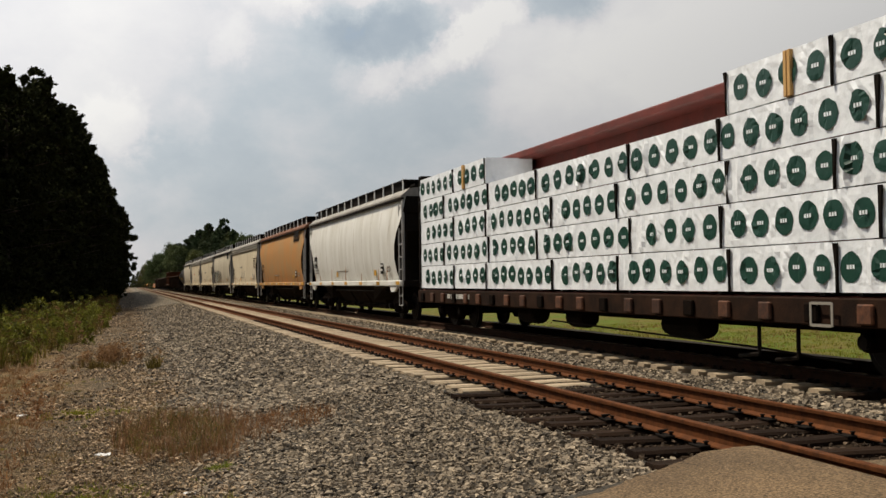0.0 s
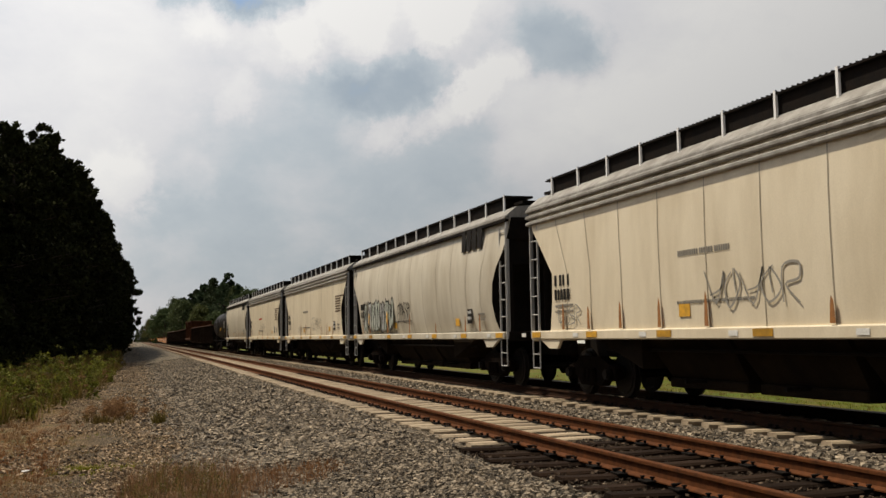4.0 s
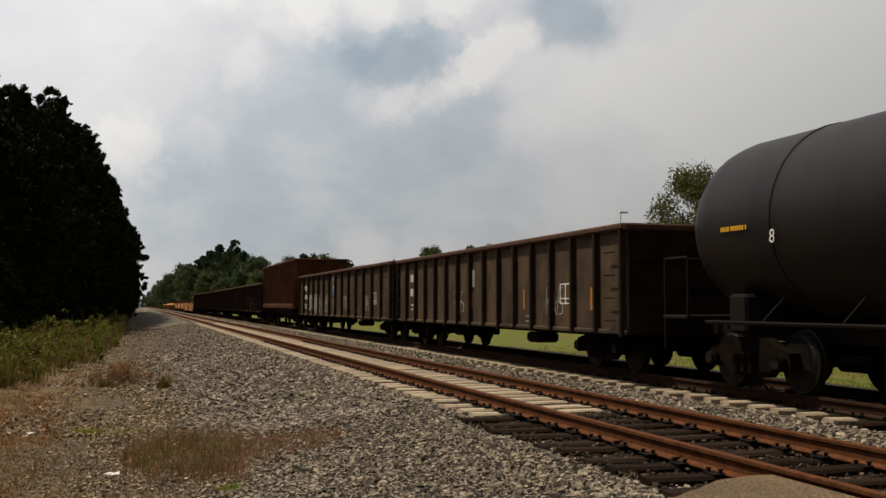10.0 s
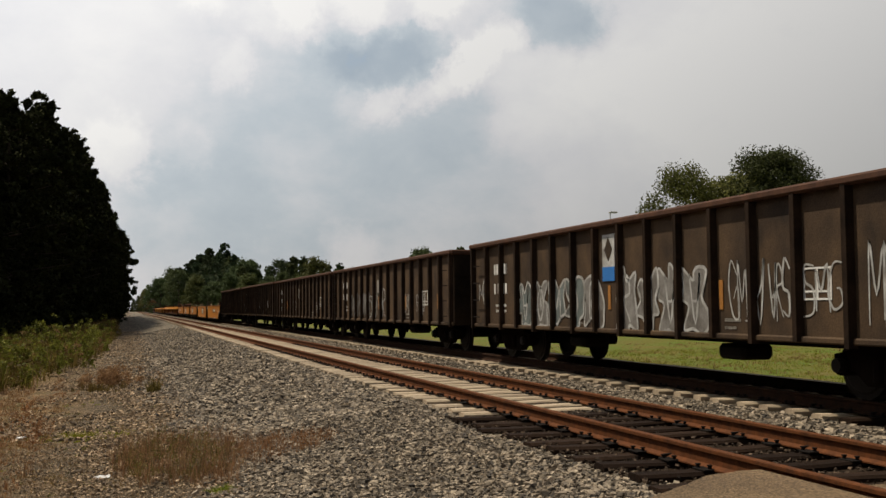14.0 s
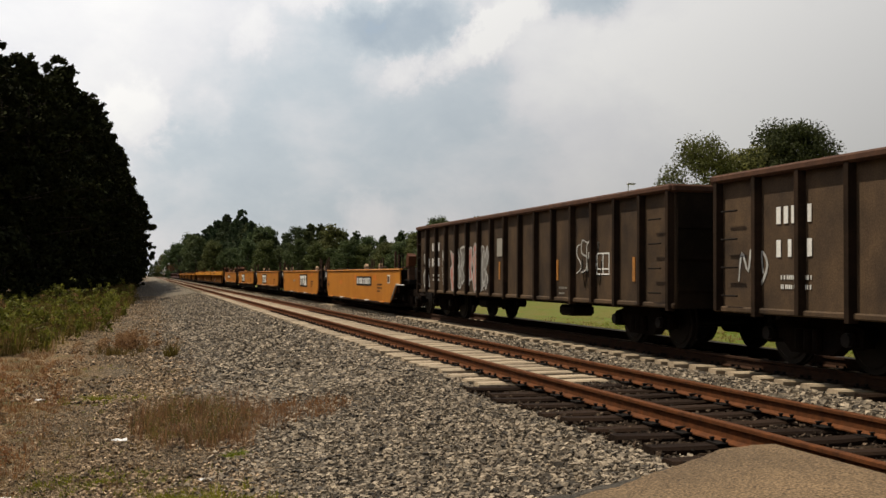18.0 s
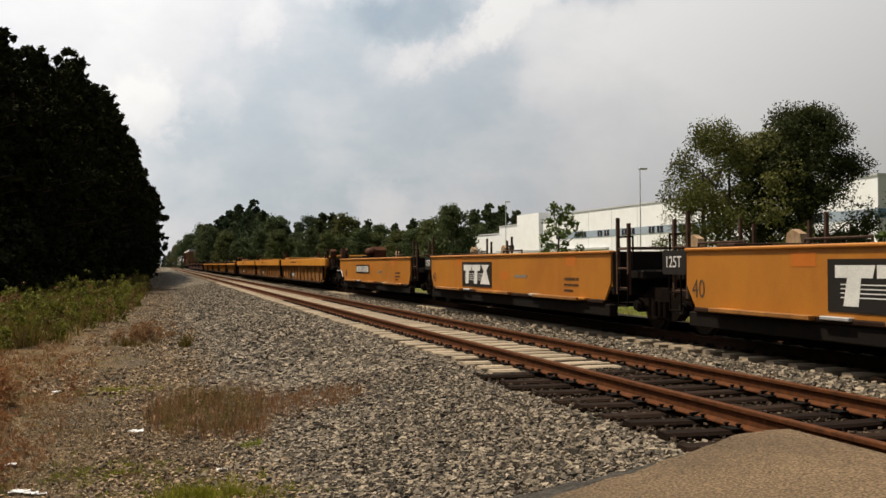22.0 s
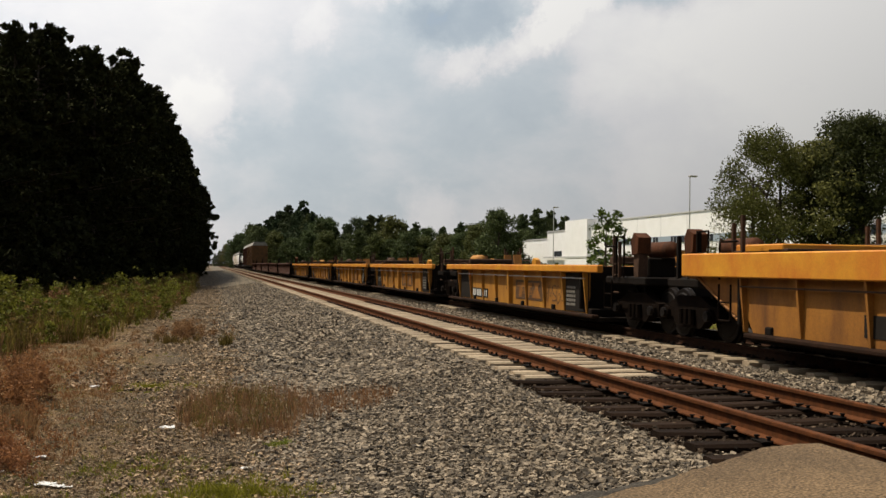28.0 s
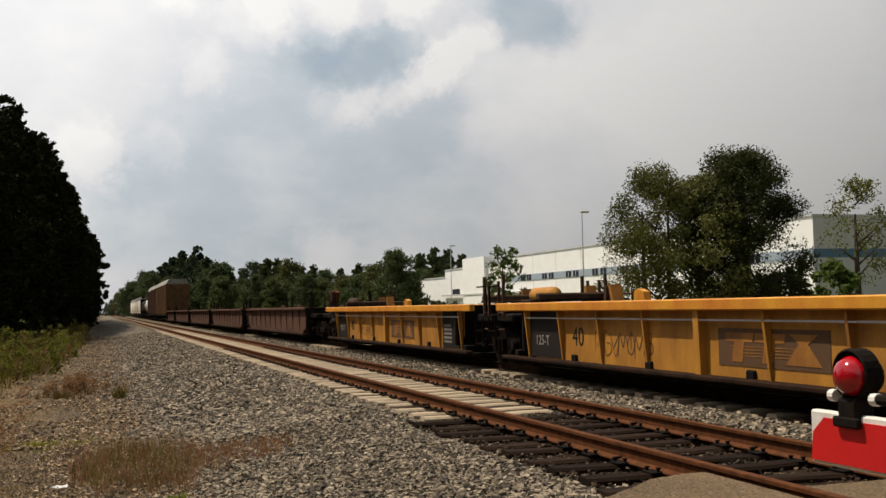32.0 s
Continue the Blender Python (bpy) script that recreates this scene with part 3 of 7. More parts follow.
def lettering(text, height, material, name="lettering"):
    """The mesh of a painted word, lying in the xy plane, left end at the origin."""
    key = (text, height, material.name)
    if key not in letters:
        c = bpy.data.curves.new(name, "FONT")
        c.body, c.size, c.extrude = text, height / 0.72, 0.002
        c.resolution_u = 3
        ob = new(name, c)
        bpy.context.view_layer.update()
        me = bpy.data.meshes.new_from_object(ob.evaluated_get(bpy.context.evaluated_depsgraph_get()))
        bpy.data.objects.remove(ob)
        me.materials.clear()
        me.materials.append(material)
        letters[key] = me
    return letters[key]


def on_side(x, y, z):
    """The pose of lettering on the side of a car that faces the footpath: it reads towards -y."""
    return Matrix(((0, 0, -1, x), (-1, 0, 0, y), (0, 1, 0, z), (0, 0, 0, 1)))


# ---- ground and tracks ----
def ground_height(x, y):
    """Field, path, shoulder of the ballast, bed of both tracks, and the field beyond."""
    knots = [(-400, -0.75), (-8, -0.75), (-3, GROUND), (1.2, GROUND), (NEAR_TRACK - 1.75, -0.25), (NEAR_TRACK - 1.2, -0.275), (NEAR_TRACK + 1.2, -0.275), (NEAR_TRACK + 1.7, -0.25), (FAR_TRACK + 3.9, -0.30),
             (FAR_TRACK + 5.2, -0.85), (400, -0.9)]
    for (a, za), (b, zb) in zip(knots, knots[1:]):
        if x <= b:
            k = max(0.0, (x - a) / (b - a))
            z = za + (zb - za) * k
            break
    else:
        z = -0.9
    return z + 0.03 * noise.noise((x * 0.7, y * 0.35, 0.0))


def build_ground():
    s = Shape()
    xs = [-1500, -400, -120, -40, -16, -8] + [-6 + 0.5 * i for i in range(41)] + [17, 22, 30, 60, 140, 400, 1500]
    ys = [-300, -60, -20, -8] + [-4 + 1.0 * i for i in range(45)] + [45, 52, 60, 75, 95, 120, 160, 220, 300, 420, 600, 900, 2500]
    s.grid([[(x, y, ground_height(x, y)) for x in xs] for y in ys], flip=True)
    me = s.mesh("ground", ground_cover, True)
    tagged(new("ground", me), "gravelled track bed between a dusty path and meadows", "ground", kind="structure")


build_ground()

# asphalt of the crossing, with its broken dark edge
road = Shape()
edge = [(-14, 2.4), (-6, 4.0), (-2.2, 5.0), (-0.4, 5.5), (0.25, 5.66), (0.72, 5.84), (1.19, 5.97), (1.93, 6.24), (2.59, 6.43), (3.2, 6.62), (3.7, 6.80), (4.55, 7.15)]
lip_edge = [(-14, 3.2), (-6, 5.0), (-2.2, 5.85), (-0.4, 6.22), (0.25, 6.42), (0.72, 6.50), (1.19, 6.57), (1.93, 6.66), (2.59, 6.73), (3.2, 6.79), (3.7, 6.88), (4.55, 7.20)]


def road_height(x):
    return -0.60 + 0.57 * min(1.0, max(0.0, (x + 1.0) / 5.2)) ** 1.2


rows_near, rows_far = [], []
broken = []
for (xa, ya), (xb, yb) in zip(edge, edge[1:]):
    steps = max(2, int((xb - xa) / 0.06)) if xa > -2.5 else 6
    broken += [(xa + (xb - xa) * i / steps, ya + (yb - ya) * i / steps) for i in range(steps)]
for x, y in broken + [edge[-1]]:
    wob = 0.07 * noise.noise((x * 3, 1.0, 0.0)) + 0.045 * noise.noise((x * 11, 4.0, 0.0))
    rows_far.append((x, y + wob, road_height(x)))
    rows_near.append((x, -9.0, road_height(x)))
road.grid([rows_near, [(a[0], -2.0, a[2]) for a in rows_near], [(a[0], 2.0, a[2]) for a in rows_near], rows_far], flip=True)
road.grid([rows_far, [(x, y + 0.03, z - 0.12) for x, y, z in rows_far]], flip=True)
tagged(new("road", road.mesh("road", asphalt)), "worn tan asphalt of the level crossing", "road", kind="structure")
lip = Shape()
for k in range(len(edge) - 1):
    for i in range(14):
        pts = []
        for q in (i / 14, (i + 1) / 14):
            x = edge[k][0] + (edge[k + 1][0] - edge[k][0]) * q
            y = edge[k][1] + (edge[k + 1][1] - edge[k][1]) * q
            w = lip_edge[k][1] + (lip_edge[k + 1][1] - lip_edge[k][1]) * q + 0.08 * noise.noise((x * 5, 2.0, 3.0)) + 0.05 * noise.noise((x * 16, 6.0, 3.0))
            z = road_height(x)
            pts.append(((x, y - 0.03, z - 0.012), (x, (y + w) / 2, z - 0.022 + 0.01 * noise.noise((x * 6, y * 6, 0.0))), (x, w, z - 0.035), (x, w + 0.06, z - 0.14)))
        lip.add([*pts[0], *pts[1]], [(0, 4, 5, 1), (1, 5, 6, 2), (2, 6, 7, 3)])
tagged(new("road_edge", lip.mesh("road_edge", asphalt_edge)), "crumbling dark asphalt edge of the crossing", "road edge", kind="structure")
deck = Shape()
for x0, x1 in ((NEAR_TRACK - 0.66, NEAR_TRACK + 0.66), (NEAR_TRACK + 0.90, FAR_TRACK - 0.90), (FAR_TRACK - 0.66, FAR_TRACK + 0.66), (FAR_TRACK + 0.9, FAR_TRACK + 9.0)):
    deck.box(x0, x1, -9, 6.3, -0.30, -0.03, 0.02)
deck.box(4.5, NEAR_TRACK - 0.90, -9, 7.15, -0.30, -0.028, 0.02)
tagged(new("road_deck", deck.mesh("road_deck", asphalt)), "asphalt filling between and beside the rails", "road", kind="structure")


def rail_shape(length):
    """A flat-bottomed rail of 17 cm, its head's top at z 0."""
    half = [(0.072, -0.17), (0.072, -0.158), (0.012, -0.135), (0.010, -0.048), (0.035, -0.036), (0.036, -0.008), (0.030, 0.0)]
    return Shape().prism([(x, z) for x, z in half] + [(-x, z) for x, z in reversed(half)], 0, length)


def build_track(name, x, label, side_rust):
    track = thing(name, label, "railway track", kind="structure")
    track.location = (x, 0, 0)
    body = rail_shape(1400).mesh("rail", side_rust)
    body.materials.append(rail_head)
    for p in body.polygons:
        if p.normal.z > 0.3 and p.center.z > -0.005:
            p.material_index = 1
    for side in (-0.7535, 0.7535):
        part("rail", body, side_rust, track, "rust-brown steel rail", at=pose(side, -60, 0))
    return track


near_track = build_track("railway_track", NEAR_TRACK, "empty near track with rusty rails on wooden ties", rail_rust)
far_track = build_track("railway_track", FAR_TRACK, "far track under the train, on wooden ties", shaded_rust)


# ---- railway cars ----
wheel = Shape()
for side in (-1, 1):
    ring = [(0.02, 0.0), (0.36, 0.0), (0.385, 0.02), (0.455, 0.02), (0.455, 0.085), (0.485, 0.098), (0.485, 0.125), (0.40, 0.13), (0.36, 0.08), (0.16, 0.06), (0.14, 0.12), (0.02, 0.12)]
    wheel.lathe([(r, side * (0.805 - t)) for r, t in ring], 20, axis="x")
    for k in range(5):
        a = 2 * math.pi * k / 5
        wheel.rod((side * 0.80, 0.25 * math.cos(a), 0.25 * math.sin(a)), (side * 0.745, 0.25 * math.cos(a), 0.25 * math.sin(a)), 0.05, 7)
wheel.rod((-1.02, 0, 0), (1.02, 0, 0), 0.075, 10)
wheel_mesh = wheel.mesh("wheelset", wheel_steel)
frame_side = Shape()
outline = [(-1.08, 0.36), (-1.08, 0.60), (-0.78, 0.66), (-0.45, 0.80), (0.45, 0.80), (0.78, 0.66), (1.08, 0.60), (1.08, 0.36), (0.70, 0.40), (0.46, 0.22), (-0.46, 0.22), (-0.70, 0.40)]
frame_side.prism(outline, -0.09, 0.09, "x")
for k in (-0.2, 0, 0.2):
    frame_side.rod((-0.13, k, 0.28), (-0.13, k, 0.56), 0.07, 8)
for k in (-0.89, 0.89):
    frame_side.rod((-0.16, k, 0.46), (0.08, k, 0.46), 0.13, 10)
frame_mesh = frame_side.mesh("side_frame", truck_rust)
bolster_mesh = Shape().box(-1.05, 1.05, -0.22, 0.22, 0.42, 0.72, 0.04).mesh("truck", truck_rust)
cap_mesh = Shape().rod((-0.06, 0, 0), (0.0, 0, 0), 0.095, 10).mesh("bearing_cap", wheel_steel)
wheels = []           # each wheelset with its car, for the turning


def truck(car, y):
    t = part("truck", bolster_mesh, truck_rust, car, "grimy four-wheel truck", at=pose(0, y, 0))
    for side in (-1.0, 1.0):
        part("side_frame", frame_mesh, truck_rust, t, at=pose(side, 0, 0, 0, 0, 0 if side < 0 else 180))
    for k in (-0.89, 0.89):
        w = part("wheelset", wheel_mesh, wheel_steel, t, "steel wheels on their axle", at=pose(0, k, 0.457))
        wheels.append((w, car, y, k))
        part("bearing_cap", cap_mesh, wheel_steel, t, at=pose(-1.16, k, 0.46))
    return t


coupler_mesh = Shape().box(-0.10, 0.10, -0.5, 0.35, 0.78, 0.95, 0.03).box(-0.16, 0.16, 0.30, 0.55, 0.72, 1.02, 0.05).mesh("coupler", truck_rust)


def couplers(car, y):
    part("coupler", coupler_mesh, truck_rust, car, at=pose(0, y, 0))
    part("coupler", coupler_mesh, truck_rust, car, at=pose(0, -y, 0, 0, 0, 180))


def ladder(car, x, y, z0, z1, wide=0.42, material=None):
    s = Shape()
    for k in (0, wide):
        s.box(x - 0.02, x + 0.02, y + k - 0.022, y + k + 0.022, z0, z1)
    z = z0 + 0.12
    while z < z1 - 0.05:
        s.rod((x, y, z), (x, y + wide, z), 0.014, 6)
        z += 0.40
    return part("ladder", s, material or bar_grey, car, "grab-iron ladder")


def ribbon(s, x, pts, thick):
    """A sprayed line through points (y, z), smoothed, tapering a little at its ends."""
    line = []
    for k in range(len(pts) - 1):
        p0, p1, p2, p3 = pts[max(0, k - 1)], pts[k], pts[k + 1], pts[min(len(pts) - 1, k + 2)]
        for q in (0.0, 0.25, 0.5, 0.75):
            line.append(tuple(0.5 * (2 * b + (c - a) * q + (2 * a - 5 * b + 4 * c - d) * q * q + (3 * b - a - 3 * c + d) * q ** 3) for a, b, c, d in zip(p0, p1, p2, p3)))
    line.append(pts[-1])
    n = len(line)
    rails = []
    for k, (y, z) in enumerate(line):
        a, b = line[max(0, k - 1)], line[min(n - 1, k + 1)]
        dy, dz = b[0] - a[0], b[1] - a[1]
        d = math.hypot(dy, dz) or 1.0
        w = thick * (0.55 + 0.45 * math.sin(math.pi * (k + 0.5) / n))
        rails.append([(x, y - dz / d * w, z + dy / d * w), (x, y + dz / d * w, z - dy / d * w)])
    s.grid(rails)


GLYPHS = (((0.0, 0.0), (0.12, 1.0), (0.5, 0.35), (0.9, 1.0), (1.0, 0.0)), ((0.9, 0.9), (0.3, 1.0), (0.05, 0.5), (0.35, 0.0), (0.95, 0.15), (0.9, 0.5), (0.5, 0.45)),
          ((0.0, 1.0), (0.5, 0.0), (0.95, 1.0), (0.75, 0.5), (0.3, 0.45)), ((0.05, 0.0), (0.1, 0.95), (0.7, 1.0), (0.85, 0.65), (0.2, 0.5), (0.9, 0.0)),
          ((0.95, 0.95), (0.25, 1.0), (0.15, 0.6), (0.85, 0.45), (0.8, 0.05), (0.0, 0.0)), ((0.5, 1.0), (0.05, 0.55), (0.45, 0.0), (0.95, 0.5), (0.5, 1.0), (0.6, 0.3)))


def graffiti(car, x, y, z, wide, high, material, seed, strokes=9, thick=0.05):
    """A scrawled tag: one looping line a sign, middle at y, z."""
    r = random.Random(seed)
    for k in range(strokes):
        w = wide / strokes
        left = y + wide / 2 - w * k
        s = Shape()
        shape = r.choice(GLYPHS)
        ribbon(s, x - 0.0006 * (k % 3), [(left - w * 1.12 * (a + r.uniform(-0.1, 0.1)), z + high * (b - 0.5 + r.uniform(-0.12, 0.12))) for a, b in shape], thick * r.uniform(0.6, 1.0))
        part("graffiti", s, material, car, "sprayed graffiti")


def throw_up(car, x, y, z, wide, high, fill, seed, letters=6, edge=None):
    """Fat sprayed letters: an uneven filling and a line drawn round and through it."""
    r = random.Random(seed)
    for k in range(letters):
        w = wide / letters
        cy, d = y + wide * (0.5 - (k + 0.5) / letters), x - 0.002 - 0.0008 * (k % 2)
        ring = []
        for i in range(16):
            a = 2 * math.pi * i / 16
            square = 1 / max(abs(math.cos(a)), abs(math.sin(a))) ** 0.8
            m = square * (r.uniform(0.82, 1.10) if r.random() > 0.25 else r.uniform(0.45, 0.75))
            ring.append((cy + w * 0.50 * m * math.cos(a) + 0.12 * high * math.sin(a) * r.uniform(-0.3, 0.6), z + high * 0.47 * m * math.sin(a)))
        s = Shape()
        s.add([(d, a, b) for a, b in ring], [tuple(range(16))[::-1]])
        part("graffiti", s, spray_haze if k % 3 == 1 and edge else spray_white if k % 3 == 1 else fill, car, "sprayed letter filling")
        for path, m in ((ring + ring[:2], edge or mark_black), ([(cy + w * 0.42 * (0.5 - a), z + high * 0.34 * (2 * b - 1)) for a, b in r.choice(GLYPHS)], edge or mark_black)):
            s = Shape()
            ribbon(s, d - 0.003, path, 0.030)
            part("graffiti", s, m, car, "sprayed outline")


def bars(car, x, y, z, sizes, material, gap=0.07, name="stencil"):
    """Writing too small to read: rows of short bars. sizes: (length, height) row by row, from the top; y: where the rows begin."""
    s = Shape()
    r = random.Random(int(1000 * (y + z)) & 65535)
    for length, high in sizes:
        at = 0.0
        while at < length:
            w = min(length - at, high * r.choice((0.34, 0.42, 0.46)))
            s.box(x - 0.003, x + 0.003, y - at - w, y - at, z - high, z)
            at += w + high * (0.7 if r.random() < 0.16 else 0.30)
        z -= high + gap
    tagged(part(name, s, material, car, "rows of stencilled marks"), kind="stuff")


SIDE = -1.52


PLAIN_SIDE = [(1.30, 1.36), (1.6, 1.44), (2.05, 1.51), (2.5, 1.54), (2.85, 1.55), (3.15, 1.54), (3.5, 1.50), (4.00, 1.40)]
RIBBED_SIDE = [(1.30, 1.50), (1.9, 1.52), (2.5, 1.53), (3.0, 1.53), (3.5, 1.52), (4.00, 1.50)]


def hopper_face(ribbed, z0, z1):
    """Where a flat mark between two heights lies on a hopper car's side."""
    sect = RIBBED_SIDE if ribbed else PLAIN_SIDE
    return -max(np.interp(z, [p[0] for p in sect], [p[1] for p in sect]) for z in (z0, (z0 + z1) / 2, z1)) - 0.009


def hopper(length, colour, colour_word, ribbed, sheet_word, marks=0):
    """A covered hopper car; its middle stands at the origin. ribbed: with a corrugated eave and plain triangular ends."""
    car = thing("hopper_car", f"{colour_word} covered hopper car rolling on the far track", "railway car", "covered hopper cars")
    h = length / 2
    eave = 4.00
    if ribbed:
        ends = [(1.30, 1.15), (1.9, 1.32), (2.5, 1.36), (3.0, 0.85), (3.5, 0.30), (eave, 0.0)]
        sect = RIBBED_SIDE
    else:
        ends = [(1.30, 0.95), (1.6, 1.08), (2.05, 1.15), (2.5, 1.02), (2.85, 0.72), (3.15, 0.32), (3.5, 0.05), (eave, 0.0)]
        sect = PLAIN_SIDE
    roof_m = roof_grey if colour is not orange_paint else roof_rust
    n = 13
    bays = [k / (n - 1) for k in range(n)]

    def along(b, e):
        w = 2 * b - 1
        return -h + b * length - e * w * abs(w) ** 3

    for side in (-1, 1):
        s = Shape()
        rows = []
        for (z, e), (_, x) in zip(ends, sect):
            row = []
            for b in bays:
                y = along(b, e)
                row.append((side * x, y, z))
            rows.append(row)
        s.grid(rows, flip=side > 0)
        part("side_sheet", s, colour, car, sheet_word, smooth=True)
        for b in bays[1:-1] if side < 0 else []:
            seams = Shape()
            for (z0, e0), (_, x0), (z1, e1), (_, x1) in zip(ends, sect, ends[1:], sect[1:]):
                y0, y1 = along(b, e0), along(b, e1)
                seams.add([(side * (x0 + 0.006), y0 - 0.011, z0), (side * (x0 + 0.006), y0 + 0.011, z0), (side * (x1 + 0.006), y1 + 0.011, z1), (side * (x1 + 0.006), y1 - 0.011, z1)], [(0, 1, 2, 3)])
            part("weld_seam", seams, seam_tone, car)
        if side < 0:
            g = random.Random(int(length * 100))
            for b in bays[1:-1]:
                if g.random() < 0.55:
                    y, tall = along(b, 1.0), g.uniform(0.25, 0.6)
                    part("rust_run", Shape().prism([(y - 0.06, 1.34), (y + 0.05, 1.34), (y + 0.035, 1.34 + tall * 0.7), (y + 0.01, 1.34 + tall), (y - 0.03, 1.34 + tall * 0.8)], -1.566, -1.560, "x"), rust_run, car, "orange rust run")
        part("side_sill", Shape().box(side * 1.50 - 0.06, side * 1.50 + 0.06, -h + 0.2, h - 0.2, 1.14, 1.32, 0.02), colour, car, "pale side sill")
        for y in [(-0.47 + 0.157 * k) * length for k in range(7)]:
            part("reflector", Shape().box(side * 1.566 - 0.004, side * 1.566 + 0.004, y - 0.24, y + 0.24, 1.18, 1.29), mark_gold, car, "yellow reflector strip")
            part("reflector", Shape().box(side * 1.566 - 0.004, side * 1.566 + 0.004, y + 0.62, y + 0.86, 1.19, 1.27), mark_white, car, "white reflector strip")
        for y in (-h + 1.2, h - 1.2):
            part("sill_plate", Shape().prism([(y - 0.55, 1.14), (y + 0.55, 1.14), (y + 0.35 * (1 if y < 0 else 0.2), 0.95), (y - 0.35 * (1 if y > 0 else 0.2), 0.95)], side * 1.50 - 0.03, side * 1.50 + 0.03, "x"), colour, car)
    for end in (-1, 1):
        # end sheet, posts and plate near-black: the end's shade painted in
        s = Shape()
        s.grid([[(-x, end * (h - e), z), (x, end * (h - e), z)] for (z, e), (_, x) in zip(ends, sect)], flip=end > 0)
        part("end_slope_sheet", s, dark_steel, car, "end sheet, near-black for its shade")
        part("end_sill", Shape().box(-1.48, 1.48, end * (h - 0.15) - 0.12, end * (h - 0.15) + 0.12, 1.10, 1.32, 0.02), colour if ribbed else dark_steel, car)
        s = Shape()
        for x in (-1.40, -0.5, 0.5, 1.40):
            s.box(x - 0.05, x + 0.05, end * (h - 0.12) - 0.05, end * (h - 0.12) + 0.05, 1.30, 3.9)
        s.box(-1.42, 1.42, end * (h - 0.12) - 0.02, end * (h - 0.12) + 0.02, 2.9, 3.95)
        part("end_frame", s, dark_steel, car, "dark end posts and plate")
        for x in (-1.50, 1.50):
            ladder(car, x, end * (h - 0.32) - 0.21, 1.15, 3.75)
            st = Shape()
            y0 = end * (h - 0.35)
            st.pipe([(x, y0 - 0.2, 1.15), (x, y0 - 0.2, 0.52), (x, y0 + 0.2, 0.52), (x, y0 + 0.2, 1.15)], 0.016)
            st.rod((x, y0 - 0.2, 0.82), (x, y0 + 0.2, 0.82), 0.014, 6)
            part("sill_step", st, bar_grey, car)
        part("corner_post", Shape().box(-1.50, -1.44, end * (h - 0.10) - 0.04, end * (h - 0.10) + 0.04, 1.2, 4.0), bar_grey, car)
        part("roof_step", Shape().box(-1.1, 1.1, end * (h - 0.30) - 0.30, end * (h - 0.30) + 0.30, 4.34, 4.40), dark_steel, car)
    # roof, eaves and roof walk
    roof = Shape()
    arch = [(-1.50, eave - 0.05), (-1.47, eave + 0.08), (-1.25, eave + 0.26), (0, eave + 0.38), (1.25, eave + 0.26), (1.47, eave + 0.08), (1.50, eave - 0.05)]
    roof.prism(arch, -h + 0.02, h - 0.02)
    part("roof", roof, roof_m, car, "dirty arched roof")
    for side in (-1, 1):
        part("eave_gutter", Shape().box(side * 1.49 - 0.035, side * 1.49 + 0.035, -h + 0.02, h - 0.02, eave - 0.10, eave - 0.03, 0.01), dark_steel, car, "dark strip under the eave")
        part("roof_edge", Shape().box(side * 1.47 - 0.06, side * 1.47 + 0.05, -h + 0.02, h - 0.02, eave - 0.03, eave + 0.055, 0.015), roof_m, car, "dirty roof edge")
    if ribbed:
        for k in range(3):
            for side in (-1, 1):
                part("eave_rib", Shape().box(side * 1.54 - 0.05, side * 1.54 + 0.05, -h + 0.05, h - 0.05, 3.62 + 0.14 * k, 3.70 + 0.14 * k, 0.02), roof_grey, car, "grimy rib along the eave")
    for side in (-1, 1):
        walkway = Shape().box(side * 0.95 - 0.36, side * 0.95 + 0.36, -h + 0.6, h - 0.6, 4.54, 4.57)
        k = -h + 0.6
        while k < h - 0.6:
            walkway.box(side * 0.95 - 0.36, side * 0.95 + 0.36, k, k + 0.012, 4.57, 4.59)
            k += 0.12
        part("roof_walk", walkway, dark_steel, car, "dark grating roof walk")
        # added dark box that stands in for the shadow below the walk
        part("walk_bearer", Shape().box(side * 0.95 - 0.30, side * 0.95 + 0.31, -h + 0.9, h - 0.9, eave + 0.22, 4.535), dark_steel, car, "added dark fill for the roof walk's shaded underside")
        k = -h + 0.7
        while k < h - 0.5:
            part("walk_post", Shape().box(side * 1.30 - 0.02, side * 1.30 + 0.02, k - 0.025, k + 0.025, eave + 0.12, 4.61), wall_white, car)
            k += 1.35
    for k in range(5):
        part("hatch", Shape().lathe([(0.0, 0.10), (0.3, 0.08), (0.33, 0.0)], 14, (0, -h + 2.2 + k * (length - 4.4) / 4, eave + 0.37), "z"), roof_grey, car, "round roof hatch")
    # bays and slope sheets carry the shade under the car in their colour
    reach = length * 0.225
    for k in range(3):
        y, a = (k - 1) * reach * 0.68, reach * 0.34
        s = Shape()
        top = [(-1.36, y - a, 1.32), (1.36, y - a, 1.32), (1.36, y + a, 1.32), (-1.36, y + a, 1.32)]
        low = [(-0.80, y - a * 0.86, 0.46), (0.80, y - a * 0.86, 0.46), (0.80, y + a * 0.86, 0.46), (-0.80, y + a * 0.86, 0.46)]
        s.add(top + low, [(0, 1, 5, 4), (1, 2, 6, 5), (2, 3, 7, 6), (3, 0, 4, 7), (4, 5, 6, 7)])
        s.box(-0.86, 0.86, y - a * 0.88, y + a * 0.88, 0.30, 0.46, 0.02)
        part("hopper_bay", s, shaded_grime, car, "discharge hopper, underbody shade in its colour")
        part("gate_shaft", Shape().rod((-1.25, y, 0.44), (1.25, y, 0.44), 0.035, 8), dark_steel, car)
